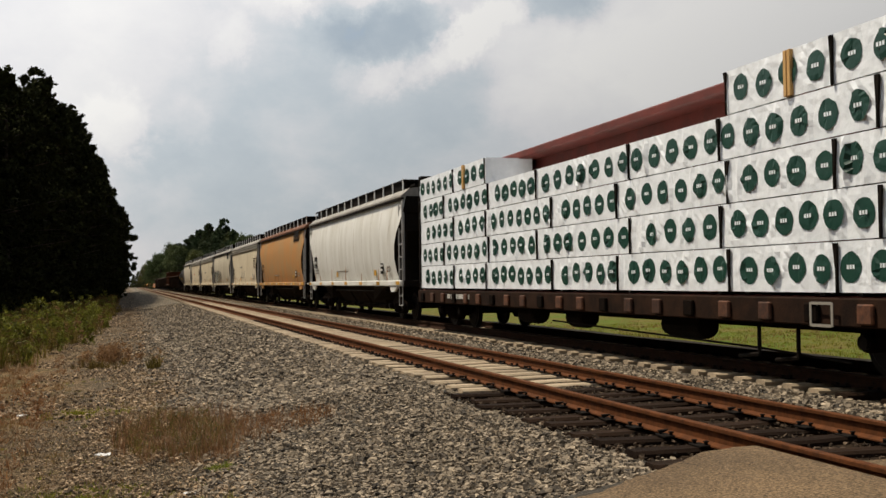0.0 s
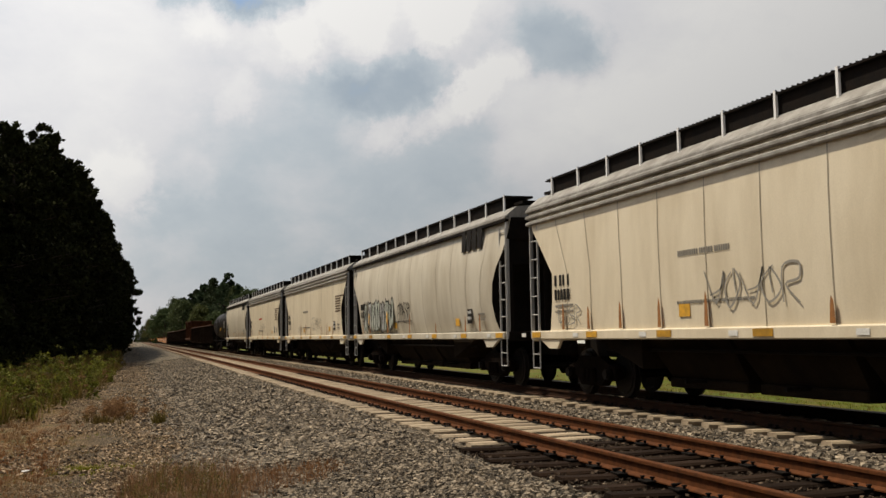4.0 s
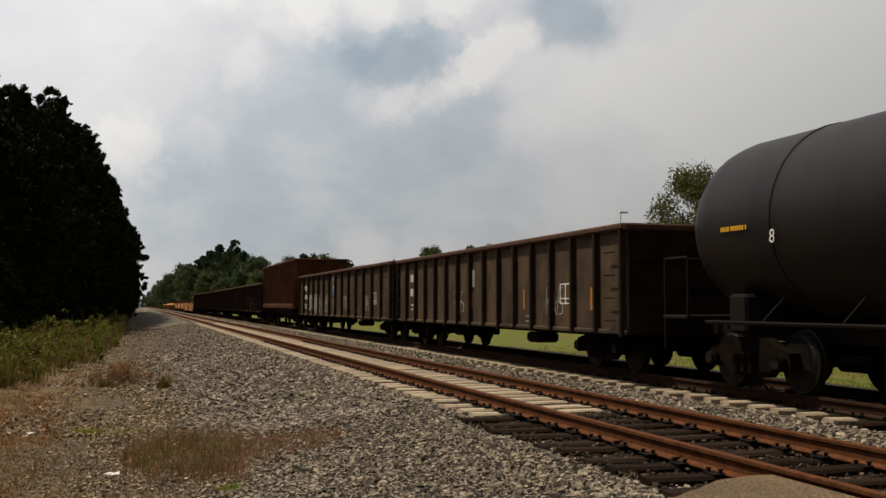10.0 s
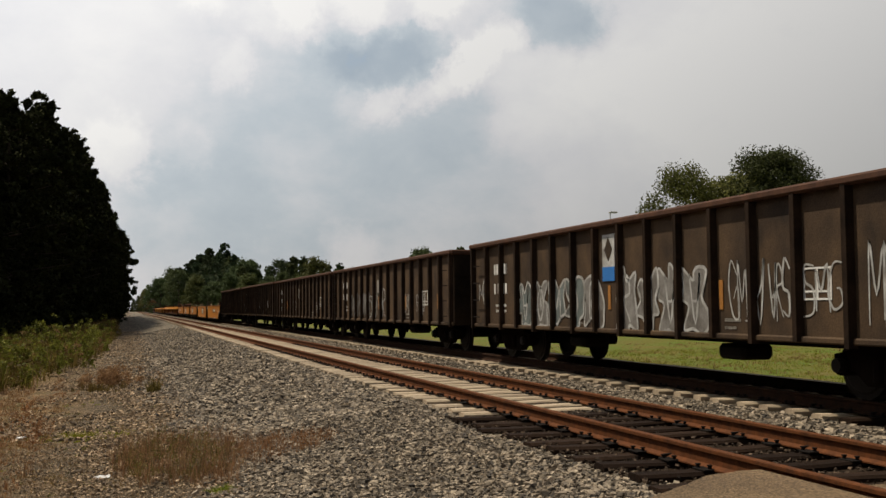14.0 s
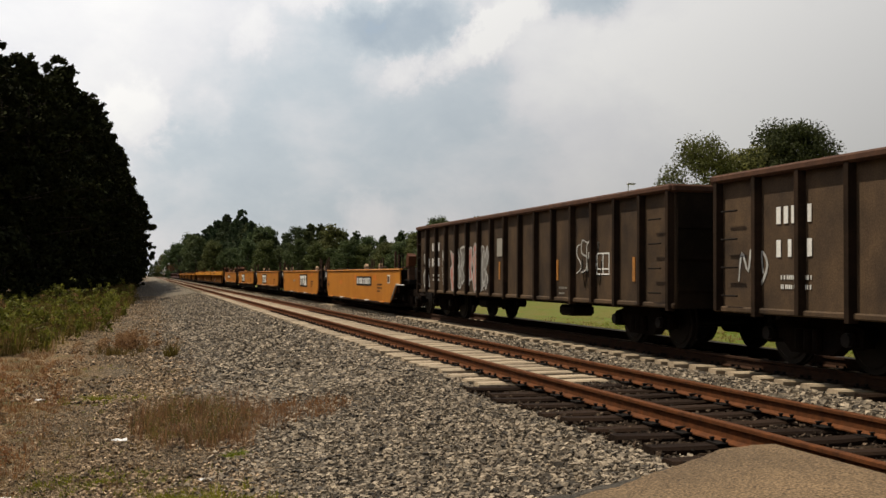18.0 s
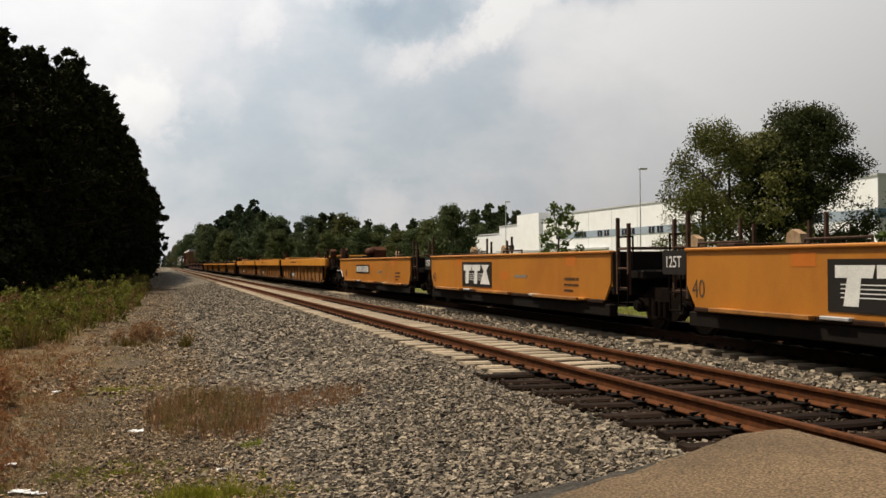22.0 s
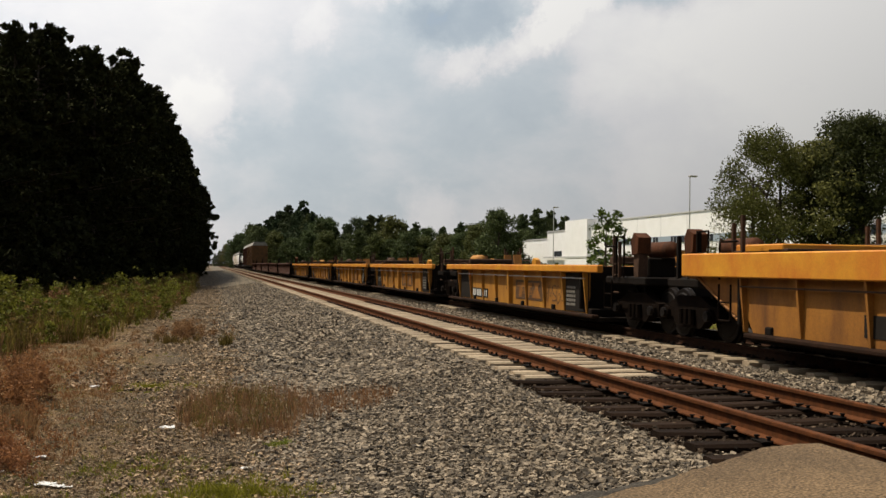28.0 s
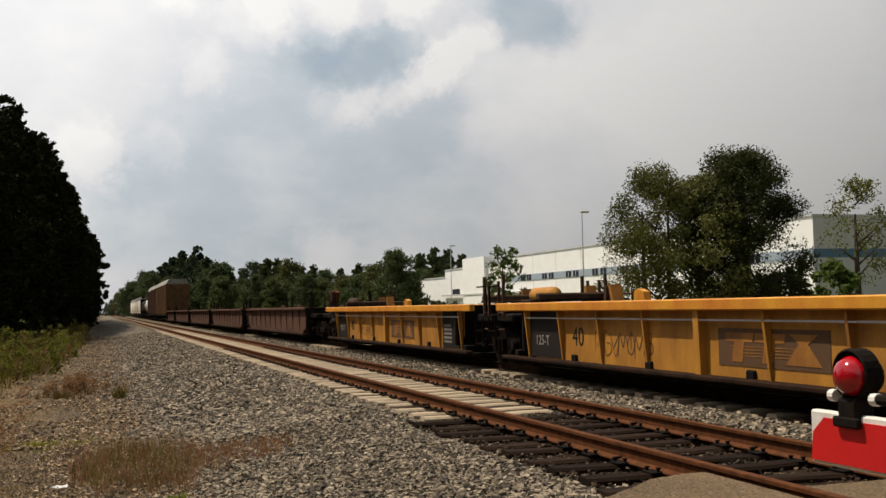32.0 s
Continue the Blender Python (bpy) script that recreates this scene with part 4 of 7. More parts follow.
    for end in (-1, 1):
        part("slope_sheet", Shape().prism([(end * reach, 0.62), (end * (h - 1.3), 1.62), (end * (h - 1.3), 1.72), (end * reach, 1.32)][::end], -1.34, 1.34, "x"), shaded_grime, car, "end slope sheet, underbody shade in its colour")
    part("centre_sill", Shape().box(-0.25, 0.25, -h + 0.1, h - 0.1, 0.75, 1.12), dark_steel, car)
    part("brake_pipe", Shape().pipe([(-1.2, -h + 3.2, 0.95), (-1.2, h - 3.2, 0.95)], 0.03), dark_steel, car)
    couplers(car, h)
    truck(car, -h + 2.2)
    truck(car, h - 2.2)
    # marks: the far end carries owner's marks, the near end a large emblem
    bars(car, hopper_face(ribbed, 1.9, 2.45), h - 1.5, 2.45, [(0.75, 0.22), (0.80, 0.22)], mark_black, name="reporting_mark")
    bars(car, hopper_face(ribbed, 1.7, 1.85), h - 1.5, 1.85, [(0.9, 0.05), (0.9, 0.05)], mark_grey)
    bars(car, hopper_face(ribbed, 1.7, 1.75), h - 6.5, 1.75, [(2.2, 0.05)], mark_grey)
    bars(car, hopper_face(ribbed, 1.6, 1.80), -h + 2.3, 1.80, [(0.5, 0.06), (0.5, 0.06)], mark_grey)
    x = hopper_face(ribbed, 1.55, 1.92)
    part("test_plate", Shape().box(x - 0.002, x + 0.004, -h + 2.75, -h + 3.13, 1.55, 1.92), mark_black, car, "black stencil panel")
    bars(car, x - 0.005, -h + 3.09, 1.88, [(0.30, 0.08), (0.30, 0.08)], mark_white)
    for y in (-h + 4.1, 2.2):
        part("yellow_mark", Shape().box(hopper_face(ribbed, 1.5, 1.72), hopper_face(ribbed, 1.5, 1.72) + 0.004, y - 0.17, y + 0.17, 1.50, 1.70), mark_gold, car, "worn yellow painted mark")
    return car


def emblem(car, x, y, z, wide, high, material):
    """A maker's emblem as plain slanted shapes."""
    s = Shape()
    for k in range(4):
        y0 = y - wide * k / 4
        w = wide / 4 * 0.74
        s.prism([(y0, z), (y0 - w, z), (y0 - w - high * 0.10, z + high), (y0 - high * 0.10, z + high)], x - 0.004, x + 0.004, "x")
    part("emblem", s, material, car, "plain block emblem")


def tank_car(length, colour, word, railing=True):
    car = thing("tank_car", f"{word} tank car rolling on the far track", "railway car", "tank cars")
    h, r, zc = length / 2, 1.43, 2.49
    prof = [(0.001, -h + 0.35), (0.5, -h + 0.40), (0.95, -h + 0.55), (1.25, -h + 0.80), (1.39, -h + 1.10), (r, -h + 1.4)]
    prof += [(a, -b) for a, b in reversed(prof)]
    part("tank", Shape().lathe(prof, 40, (0, 0, zc)), colour, car, f"{word} cylindrical tank", smooth=True)
    for y in (-h + 3.1, -0.9, h - 3.1):
        band = Shape().lathe([(r + 0.002, y - 0.05), (r + 0.016, y - 0.04), (r + 0.016, y + 0.04), (r + 0.002, y + 0.05)], 40, (0, 0, zc))
        part("tank_band", band, colour, car)
    part("sill", Shape().box(-0.25, 0.25, -h + 0.05, h - 0.05, 0.72, 1.05), dark_steel, car)
    for end in (-1, 1):
        part("saddle", Shape().box(-1.25, 1.25, end * (h - 2.0) - 0.25, end * (h - 2.0) + 0.25, 0.85, 1.45, 0.05), dark_steel, car)
        part("end_platform", Shape().box(-1.45, 1.45, end * (h - 0.45) - 0.4, end * (h - 0.45) + 0.4, 1.05, 1.12, 0.02), dark_steel, car)
        for x in (-1.42, 1.42):
            part("side_handrail", Shape().pipe([(x, end * (h - 0.85), 1.1), (x, end * (h - 0.85), 2.05), (x, end * (h - 0.1), 2.05), (x, end * (h - 0.1), 0.55)], 0.022), dark_steel, car)
        part("end_rail", Shape().pipe([(-1.42, end * (h - 0.1), 2.05), (1.42, end * (h - 0.1), 2.05)], 0.022), dark_steel, car)
    for side in (-1, 1):
        s = Shape().pipe([(side * 1.42, -h + 1.4, 1.02), (side * 1.42, h - 1.4, 1.02)], 0.03)
        for k in range(7):
            y = -h + 2.9 + k * (length - 5.8) / 6
            s.rod((side * 1.42, y, 1.02), (side * 1.0, y, 1.42), 0.02, 5)
        part("side_rail", s, dark_steel, car)
        ladder(car, side * 1.50, 0.10, 1.0, 3.1, material=dark_steel)
    top = zc + r
    dome = Shape().lathe([(0.0, 0.42), (0.30, 0.42), (0.32, 0.40), (0.32, 0.0)], 18, (0, -0.75, top), "z")
    part("fittings_housing", dome, colour, car, "round valve housing")
    part("manway", Shape().lathe([(0.0, 0.16), (0.24, 0.14), (0.26, -0.05)], 16, (0, 0.35, top), "z"), dark_steel, car)
    part("top_platform", Shape().box(-1.05, 1.05, -1.5, 1.5, top - 0.10, top - 0.06), dark_steel, car)
    if railing:
        s = Shape()
        for side in (-1.05, 1.05):
            s.pipe([(side, -1.5, top - 0.1), (side, -1.5, top + 0.48), (side, -1.25, top + 0.64), (side, 1.4, top + 0.64), (side, 1.5, top + 0.60), (side, 1.5, top - 0.1)], 0.026)
            for y in (-0.55, 0.55):
                s.rod((side, y, top - 0.1), (side, y, top + 0.62), 0.022, 6)
        s.pipe([(-1.05, -1.5, top + 0.48), (1.05, -1.5, top + 0.48)], 0.024)
        s.pipe([(-1.05, 1.5, top + 0.60), (1.05, 1.5, top + 0.60)], 0.024)
        part("railing", s, dark_steel, car, "black pipe railing")
    couplers(car, h)
    truck(car, -h + 2.0)
    truck(car, h - 2.0)
    return car


def gondola(length, high, body, chord, word, ribs=13, end_lean=0.0, low=0.72, fish=False):
    """An open gondola with ribbed sides."""
    car = thing("gondola_car", f"{word} ribbed gondola car rolling on the far track", "railway car", "gondola cars")
    h = length / 2
    # brown cars' ends are near-black: their shade is put into the colour
    end_paint = shaded_grime if body is gondola_brown else body
    for side in (-1, 1):
        lean = end_lean
        pan = [(-h + lean * 0.9, low), (h - lean * 0.9, low), (h - lean * 0.4, high * 0.75), (h, high - 0.1), (-h, high - 0.1), (-h + lean * 0.4, high * 0.75)]
        part("side_wall", Shape().prism(pan, side * 1.40 - 0.02, side * 1.40 + 0.02, "x"), body, car, f"{word} side sheet")
        part("top_chord", Shape().box(side * 1.44 - 0.10, side * 1.44 + 0.10, -h - 0.02, h + 0.02, high - 0.12, high, 0.03), chord, car, "rusted top rail")
        part("bottom_sill", Shape().box(side * 1.42 - 0.05, side * 1.42 + 0.05, -h + lean * 0.9, h - lean * 0.9, low, low + 0.09, 0.02), body, car)
        for k in range(ribs):
            y = -h + 0.12 + lean * 0.5 + k * (length - 0.24 - lean) / (ribs - 1)
            w, d = (0.075, 0.115)
            rib = Shape().prism([(side * 1.41, y - w), (side * (1.41 + d), y - w * 0.6), (side * (1.41 + d), y + w * 0.6), (side * 1.41, y + w)], low + (0.02 if k % 2 else -0.04), high - 0.1, "z")
            part("side_rib", rib, rib_shade if body is gondola_brown else body, car)
    for end in (-1, 1):
        part("end_wall", Shape().prism([(end * (h - end_lean * 0.9) - 0.03, low), (end * (h - end_lean * 0.9) + 0.03, low), (end * h + 0.02, high - 0.05), (end * h - 0.04, high - 0.05)], -1.4, 1.4, "x"), end_paint, car, "end wall, coloured as shaded on brown cars")
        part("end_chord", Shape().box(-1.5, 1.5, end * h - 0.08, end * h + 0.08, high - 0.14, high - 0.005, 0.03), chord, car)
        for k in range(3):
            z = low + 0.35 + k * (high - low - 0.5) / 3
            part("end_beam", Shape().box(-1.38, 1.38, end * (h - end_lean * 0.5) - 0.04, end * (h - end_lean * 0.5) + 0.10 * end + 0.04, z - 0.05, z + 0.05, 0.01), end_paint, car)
        for k in range(4):
            z = low + 0.25 + 0.42 * k
            for x in (-1.53, 1.53):
                part("grab_iron", Shape().pipe([(x, end * (h - 0.75), z), (x, end * (h - 0.32), z)], 0.014), dark_steel, car)
    part("floor", Shape().box(-1.4, 1.4, -h + 0.05 + end_lean, h - 0.05 - end_lean, 1.02, 1.10), body, car)
    part("centre_sill", Shape().box(-0.3, 0.3, -h + 0.05, h - 0.05, 0.62, 1.0), dark_steel, car)
    if fish:
        for side in (-1, 1):
            part("side_bulge", Shape().box(side * 1.42 - 0.14, side * 1.42 + 0.14, -h + 0.6, h - 0.6, low - 0.02, low + 0.26, 0.05), body, car, "bulging lower side beam")
        part("drop_door", Shape().prism([(-1.2, low), (1.2, low), (0.7, 0.42), (-0.7, 0.42)], -h + 3.6, h - 3.6), dark_steel, car)
    for k in (-0.18, 0.16):
        part("brake_gear", Shape().box(-1.15, -0.6, k * length - 0.35, k * length + 0.35, 0.42, 0.66, 0.06), dark_steel, car)
    couplers(car, h)
    truck(car, -h + 1.9)
    truck(car, h - 1.9)
    return car


def well_unit(name, length, label, style, group, top=1.50, low=0.30, ends=(1.35, 1.35), necks=(0, 0), runs=(0.75, 0.75)):
    """One unit of a double-stack well car. style: smooth, ribbed or chord. ends: how far its end decks reach past the body."""
    car = thing(name, label, "railway car", group)
    h = length / 2
    if style == "smooth":
        body, edge_m, panel = well_orange, well_orange, well_orange
    elif style == "rust":
        body, edge_m, panel = well_rust, well_rust, well_rust
    else:
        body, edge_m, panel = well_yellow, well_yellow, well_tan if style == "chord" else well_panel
    chord = {"smooth": 0.06, "rust": 0.12, "ribbed": 0.40, "chord": 0.17}[style]
    for side in (-1, 1):
        depth = {"smooth": 0.02, "rust": 0.12, "ribbed": 0.16, "chord": 0.17}[style]
        x = side * (1.50 - depth)
        near, far = (-h + 1.0, h - 1.4) if style == "chord" else (-h + 0.02, h - 0.02)
        taper = 1.1 if style == "rust" else 0.28
        pan = [(near, top - 0.02), (near, low + 0.35), (near + taper, low), (far - taper, low), (far, low + 0.35), (far, top - 0.02)]
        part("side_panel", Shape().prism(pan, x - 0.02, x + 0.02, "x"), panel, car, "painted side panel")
        part("top_chord", Shape().box(side * 1.47 - 0.07, side * 1.47 + 0.07, -h - necks[0], h + necks[1], top - chord, top, 0.02), edge_m, car, "painted top chord")
        for end, neck, run in zip((-1, 1), necks, runs):
            if neck:        # the side goes on over the end truck, stepped up along a slope
                a, b = h - 0.03, h + neck
                foot = 0.94 if style == "smooth" else top - chord - 0.01
                part("end_panel", Shape().prism([(end * a, top - 0.03), (end * a, low + 0.10), (end * (a + run), foot), (end * b, foot), (end * b, top - 0.03)][::end], x - 0.02, x + 0.02, "x"), panel, car, "stepped end of the side")
                part("edge_flange", Shape().pipe([(x + side * 0.04, end * a, low + 0.10), (x + side * 0.04, end * (a + run), foot), (x + side * 0.04, end * (b + (0.7 if style == "smooth" else 0.0)), foot)], 0.025), bar_grey if style == "smooth" else panel, car, "pale edge flange")
        part("bottom_chord", Shape().box(side * 1.44 - 0.10, side * 1.44 + 0.08, -h + 0.3, h - 0.3, low - 0.08, low, 0.02), sill_rust, car, "rust-brown bottom chord")
        if style != "smooth":
            n = 13 if style == "ribbed" else 9 if style == "chord" else 12
            for k in range(n):
                y = near + 0.05 + k * (far - near - 0.1) / (n - 1)
                wide = 0.075 if style != "rust" and k == n // 2 else 0.025
                if style == "chord":
                    prof = [(side * 1.34, low), (side * (1.46 if wide > 0.05 else 1.385), low), (side * 1.485, top - chord), (side * 1.34, top - chord)]
                else:
                    prof = [(side * 1.33, low), (side * (1.47 if wide > 0.05 else 1.40), low), (side * 1.475, top - chord), (side * 1.33, top - chord)]
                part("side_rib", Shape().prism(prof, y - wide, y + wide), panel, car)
            if style != "rust":
                part("side_rail", Shape().box(side * 1.455 - 0.012, side * 1.455 + 0.012, near, far, top - chord - 0.15, top - chord - 0.125), bar_grey if style == "chord" else post_brown, car, "thin rail under the chord")
        else:
            if low > 0.5:
                part("sill_beam", Shape().box(side * 1.40 - 0.10, side * 1.40 + 0.08, -h + 0.08, h - 0.08, low - 0.32, low - 0.08, 0.02), dark_steel, car, "dark lower sill beam")
                for q in (-0.30, 0.02, 0.33):
                    part("ledge", Shape().box(side * 1.57 - 0.07, side * 1.57 + 0.07, q * length - 1.3, q * length + 1.3, low - 0.05, low + 0.015, 0.01), well_panel, car, "orange-brown walking ledge")
            for k in range(5):
                y = -h + 1.4 + k * (length - 2.8) / 4
                part("step_plate", Shape().box(side * 1.53 - 0.06, side * 1.53 + 0.06, y - 0.30, y + 0.30, low - 0.03, low + 0.02, 0.01), bar_grey if k % 2 else body, car)
    part("well_floor", Shape().box(-1.4, 1.4, -h + 0.3, h - 0.3, low - 0.14, low - 0.06), dark_steel, car)
    for k in range(6):
        y = -h + 0.8 + k * (length - 1.6) / 5
        part("cross_beam", Shape().box(-1.4, 1.4, y - 0.1, y + 0.1, low - 0.06, low + 0.12, 0.02), dark_steel, car)
    for end, reach in zip((-1, 1), ends):
        y0, y1 = end * (h - 0.25), end * (h + reach)
        a, b = min(y0, y1), max(y0, y1)
        part("end_deck", Shape().box(-1.25, 1.25, a, b, 0.95, 1.12, 0.03), dark_steel, car, "dark end deck over the truck")
        part("end_bulkhead", Shape().box(-1.46, 1.46, end * (h - 1.3 if style == "chord" else h) - 0.05, end * (h - 1.3 if style == "chord" else h) + 0.05, low + 0.1, top - 0.02, 0.02), dark_steel, car)
        part("draft_sill", Shape().box(-0.35, 0.35, a, b, 0.62, 0.97, 0.03), dark_steel, car)
        for x in (-1.25, 1.25):
            s = Shape()
            a, b = (0.10, 0.58) if style == "smooth" else (0.25, 0.55)
            side_x = x * (1.12 if style == "smooth" and x < 0 else 1.0)
            for q, tall in ((a, top + 0.62), (b, top + 0.50)):
                s.box(side_x - 0.03, side_x + 0.03, end * (h + q) - 0.03, end * (h + q) + 0.03, 0.66 if style == "smooth" else 1.10, tall)
            for z in (0.78, 1.15, top + 0.02):
                s.rod((side_x, end * (h + a), z), (side_x, end * (h + b), z), 0.022, 6)
            part("guide_post", s, post_brown if style != "rust" else dark_steel, car, "rusty container guide posts")
        st = Shape()
        y = end * (h + 0.45)
        st.pipe([(-1.46, y - 0.2, 1.05), (-1.46, y - 0.2, 0.45), (-1.46, y + 0.2, 0.45), (-1.46, y + 0.2, 1.05)], 0.018)
        st.rod((-1.46, y - 0.2, 0.75), (-1.46, y + 0.2, 0.75), 0.015, 6)
        part("sill_step", st, truck_rust, car)
        part("grab_rail", Shape().pipe([(-1.40, end * (h + 0.75), 1.12), (-1.40, end * (h + 0.75), 1.75), (-1.40, end * (h + 0.15), 1.75)], 0.018), truck_rust, car)
    # what stands above the far side: corner guides, walkway beams and rods
    tall = {"smooth": 0.36, "rust": 0.16}.get(style, 0.26)
    for y in (-h + 1.9, h + 1.15 if style == "smooth" else h - 1.2):
        part("corner_guide", Shape().prism([(y - 0.28, top - 0.04), (y + 0.28, top - 0.04), (y + 0.20, top + tall * 0.8), (y + 0.05, top + tall), (y - 0.20, top + tall * 0.75)], 1.30, 1.46, "x"), guide_tan if style == "smooth" else well_yellow if style == "chord" else rust_brown, car, "scuffed flared corner guide")
    if style != "rust":
        for end in (-1, 1):
            y = end * (h - 0.4)
            part("cross_walk", Shape().box(-1.0, 1.35, y - 0.28, y + 0.28, top + 0.02, top + 0.07, 0.01), post_brown, car, "dark grating walkway")
            part("walk_rod", Shape().pipe([(1.1, y - 0.9, top - 0.05), (1.1, y - 0.9, top + 0.16), (1.1, y + 0.9, top + 0.16), (1.1, y + 0.9, top - 0.05)], 0.025), post_brown, car)
    if style == "ribbed":
        for end in (-1, 1):
            y = end * (h + 0.2)
            part("raised_platform", Shape().box(-1.0, 1.38, y - 0.75, y + 0.75, top + 0.02, top + 0.15, 0.02), well_yellow, car, "yellow raised end platform")
            part("platform_leg", Shape().box(-0.1, 0.1, y - 0.5, y + 0.5, 1.0, top + 0.02), post_brown, car)
    if style == "chord":
        for end in (-1, 1):
            for q, lean in ((0.35, 0.10), (1.0, -0.08), (1.55, 0.12)):
                y = end * (h - q)
                part("lock_arm", Shape().prism([(y - 0.05, top), (y + 0.07, top), (y + 0.07 + lean, top + 0.34), (y - 0.02 + lean, top + 0.36)], 0.55 - 0.5 * lean, 0.75, "x"), well_panel if q != 1.0 else post_brown, car, "stained locking arm")
            part("lock_beam", Shape().box(-0.9, 0.9, end * (h - 0.8) - 0.10, end * (h - 0.8) + 0.10, top + 0.04, top + 0.20, 0.03), post_brown, car, "rusty cross beam")
    return car


def end_gear(car, y, end, colour=None, wheel_too=True, wide=0.17, tank=0.0, base=None):
    """Hand brake stand and air reservoir on an end deck. tank: how far the reservoir lies from the stand."""
    base = base or (1.36 if colour else 1.52)
    part("air_reservoir", Shape().lathe([(0.0, -0.62), (wide * 0.85, -0.57), (wide, -0.47), (wide, 0.47), (wide * 0.85, 0.57), (0.0, 0.62)], 14, (-0.45, y + tank, base + wide)), colour or rust_brown, car, "painted air reservoir" if colour else "rusty air reservoir", smooth=True)
    part("gear_stand", Shape().box(-0.85, -0.25, y + tank - 0.25, y + tank + 0.25, 1.12, base, 0.03), dark_steel, car)
    if not wheel_too:
        return
    q = y + end * 0.45
    stand = part("brake_stand", Shape().prism([(q - 0.10, 0.95), (q + 0.10, 0.95), (q + 0.13, 1.60), (q - 0.13, 1.60)], -1.22, -1.02, "x"), post_brown, car, "rusty hand brake stand")
    part("gear_housing", Shape().prism([(q - 0.16, 1.60), (q + 0.14, 1.56), (q + 0.18, 1.86), (q + 0.05, 2.02), (q - 0.20, 1.92)], -1.26, -0.98, "x"), rust_brown, stand, "rust-red brake gear housing")
    part("grab_iron", Shape().pipe([(-1.3, q - end * 0.45, 1.1), (-1.3, q - end * 0.45, 1.95), (-1.3, q - end * 0.85, 1.95), (-1.3, q - end * 0.85, 1.1)], 0.020), truck_rust, car, "bent grab iron")


def centrebeam(length):
    car = thing("centrebeam_car", "oxide-red centre-beam flat car stacked with wrapped lumber", "railway car")
    h = length / 2
    part("deck", Shape().box(-1.42, 1.42, -h, h, 0.86, 1.04, 0.02), centre_red, car, "rusty deck")
    part("side_sill", Shape().box(-1.50, -1.42, -h, h, 0.66, 1.02, 0.02), sill_rust, car, "rusted side sill")
    bars(car, -1.504, h - 3.0, 0.93, [(1.9, 0.12)], mark_white, name="reporting_mark")
    part("side_sill", Shape().box(1.42, 1.50, -h, h, 0.66, 1.02, 0.02), truck_rust, car)
    for k in range(22):
        y = -h + 0.6 + k * (length - 1.2) / 21
        part("stake_pocket", Shape().box(-1.56, -1.50, y - 0.14, y + 0.14, 0.70, 0.95, 0.02), pocket_rust if k % 3 else truck_rust, car)
    part("centre_beam", Shape().box(-0.08, 0.08, -h + 0.5, h - 0.5, 1.04, 4.28), centre_red, car, "oxide-red centre wall")
    part("top_flange", Shape().box(-0.62, 0.62, -h + 0.1, h - 0.1, 4.28, 4.46, 0.03), centre_red, car, "oxide-red top beam")
    for end in (-1, 1):
        part("bulkhead", Shape().box(-1.46, 1.46, end * (h - 0.12) - 0.12, end * (h - 0.12) + 0.12, 1.0, 4.44, 0.03), dark_steel, car, "dark end bulkhead")
    part("centre_sill", Shape().box(-0.3, 0.3, -h, h, 0.5, 0.86), dark_steel, car)
    for y, wide in ((-3.4, 1.3), (0.9, 0.9), (3.6, 1.1)):
        part("brake_reservoir", Shape().lathe([(0.0, -wide / 2), (0.20, -wide / 2 + 0.05), (0.22, -wide / 2 + 0.15), (0.22, wide / 2 - 0.15), (0.20, wide / 2 - 0.05), (0.0, wide / 2)], 14, (-0.85, y, 0.50)), dark_steel, car, "black air reservoir")
        part("hanger", Shape().box(-0.95, -0.75, y - 0.05, y + 0.05, 0.5, 0.9), dark_steel, car)
    for y in (-6.1, -7.0):
        part("brake_rigging", Shape().pipe([(-1.3, y, 0.85), (-1.3, y, 0.20), (-1.3, y + 0.5, 0.14)], 0.03), dark_steel, car)
    part("brake_rod", Shape().pipe([(-1.25, -8.0, 0.20), (-1.25, -6.1, 0.28), (-1.25, 1.5, 0.42)], 0.018), dark_steel, car)
    for q in (-8.06, -7.64):
        part("sign_edge", Shape().box(-1.575, -1.565, q - 0.02, q + 0.02, 0.66, 0.96), mark_grey, car, "white sign frame")
    for z in (0.67, 0.95):
        part("sign_edge", Shape().box(-1.576, -1.566, -8.04, -7.66, z - 0.018, z + 0.018), mark_grey, car, "white sign frame")
    couplers(car, h)
    truck(car, -h + 2.2)
    truck(car, h - 2.2)
    return car


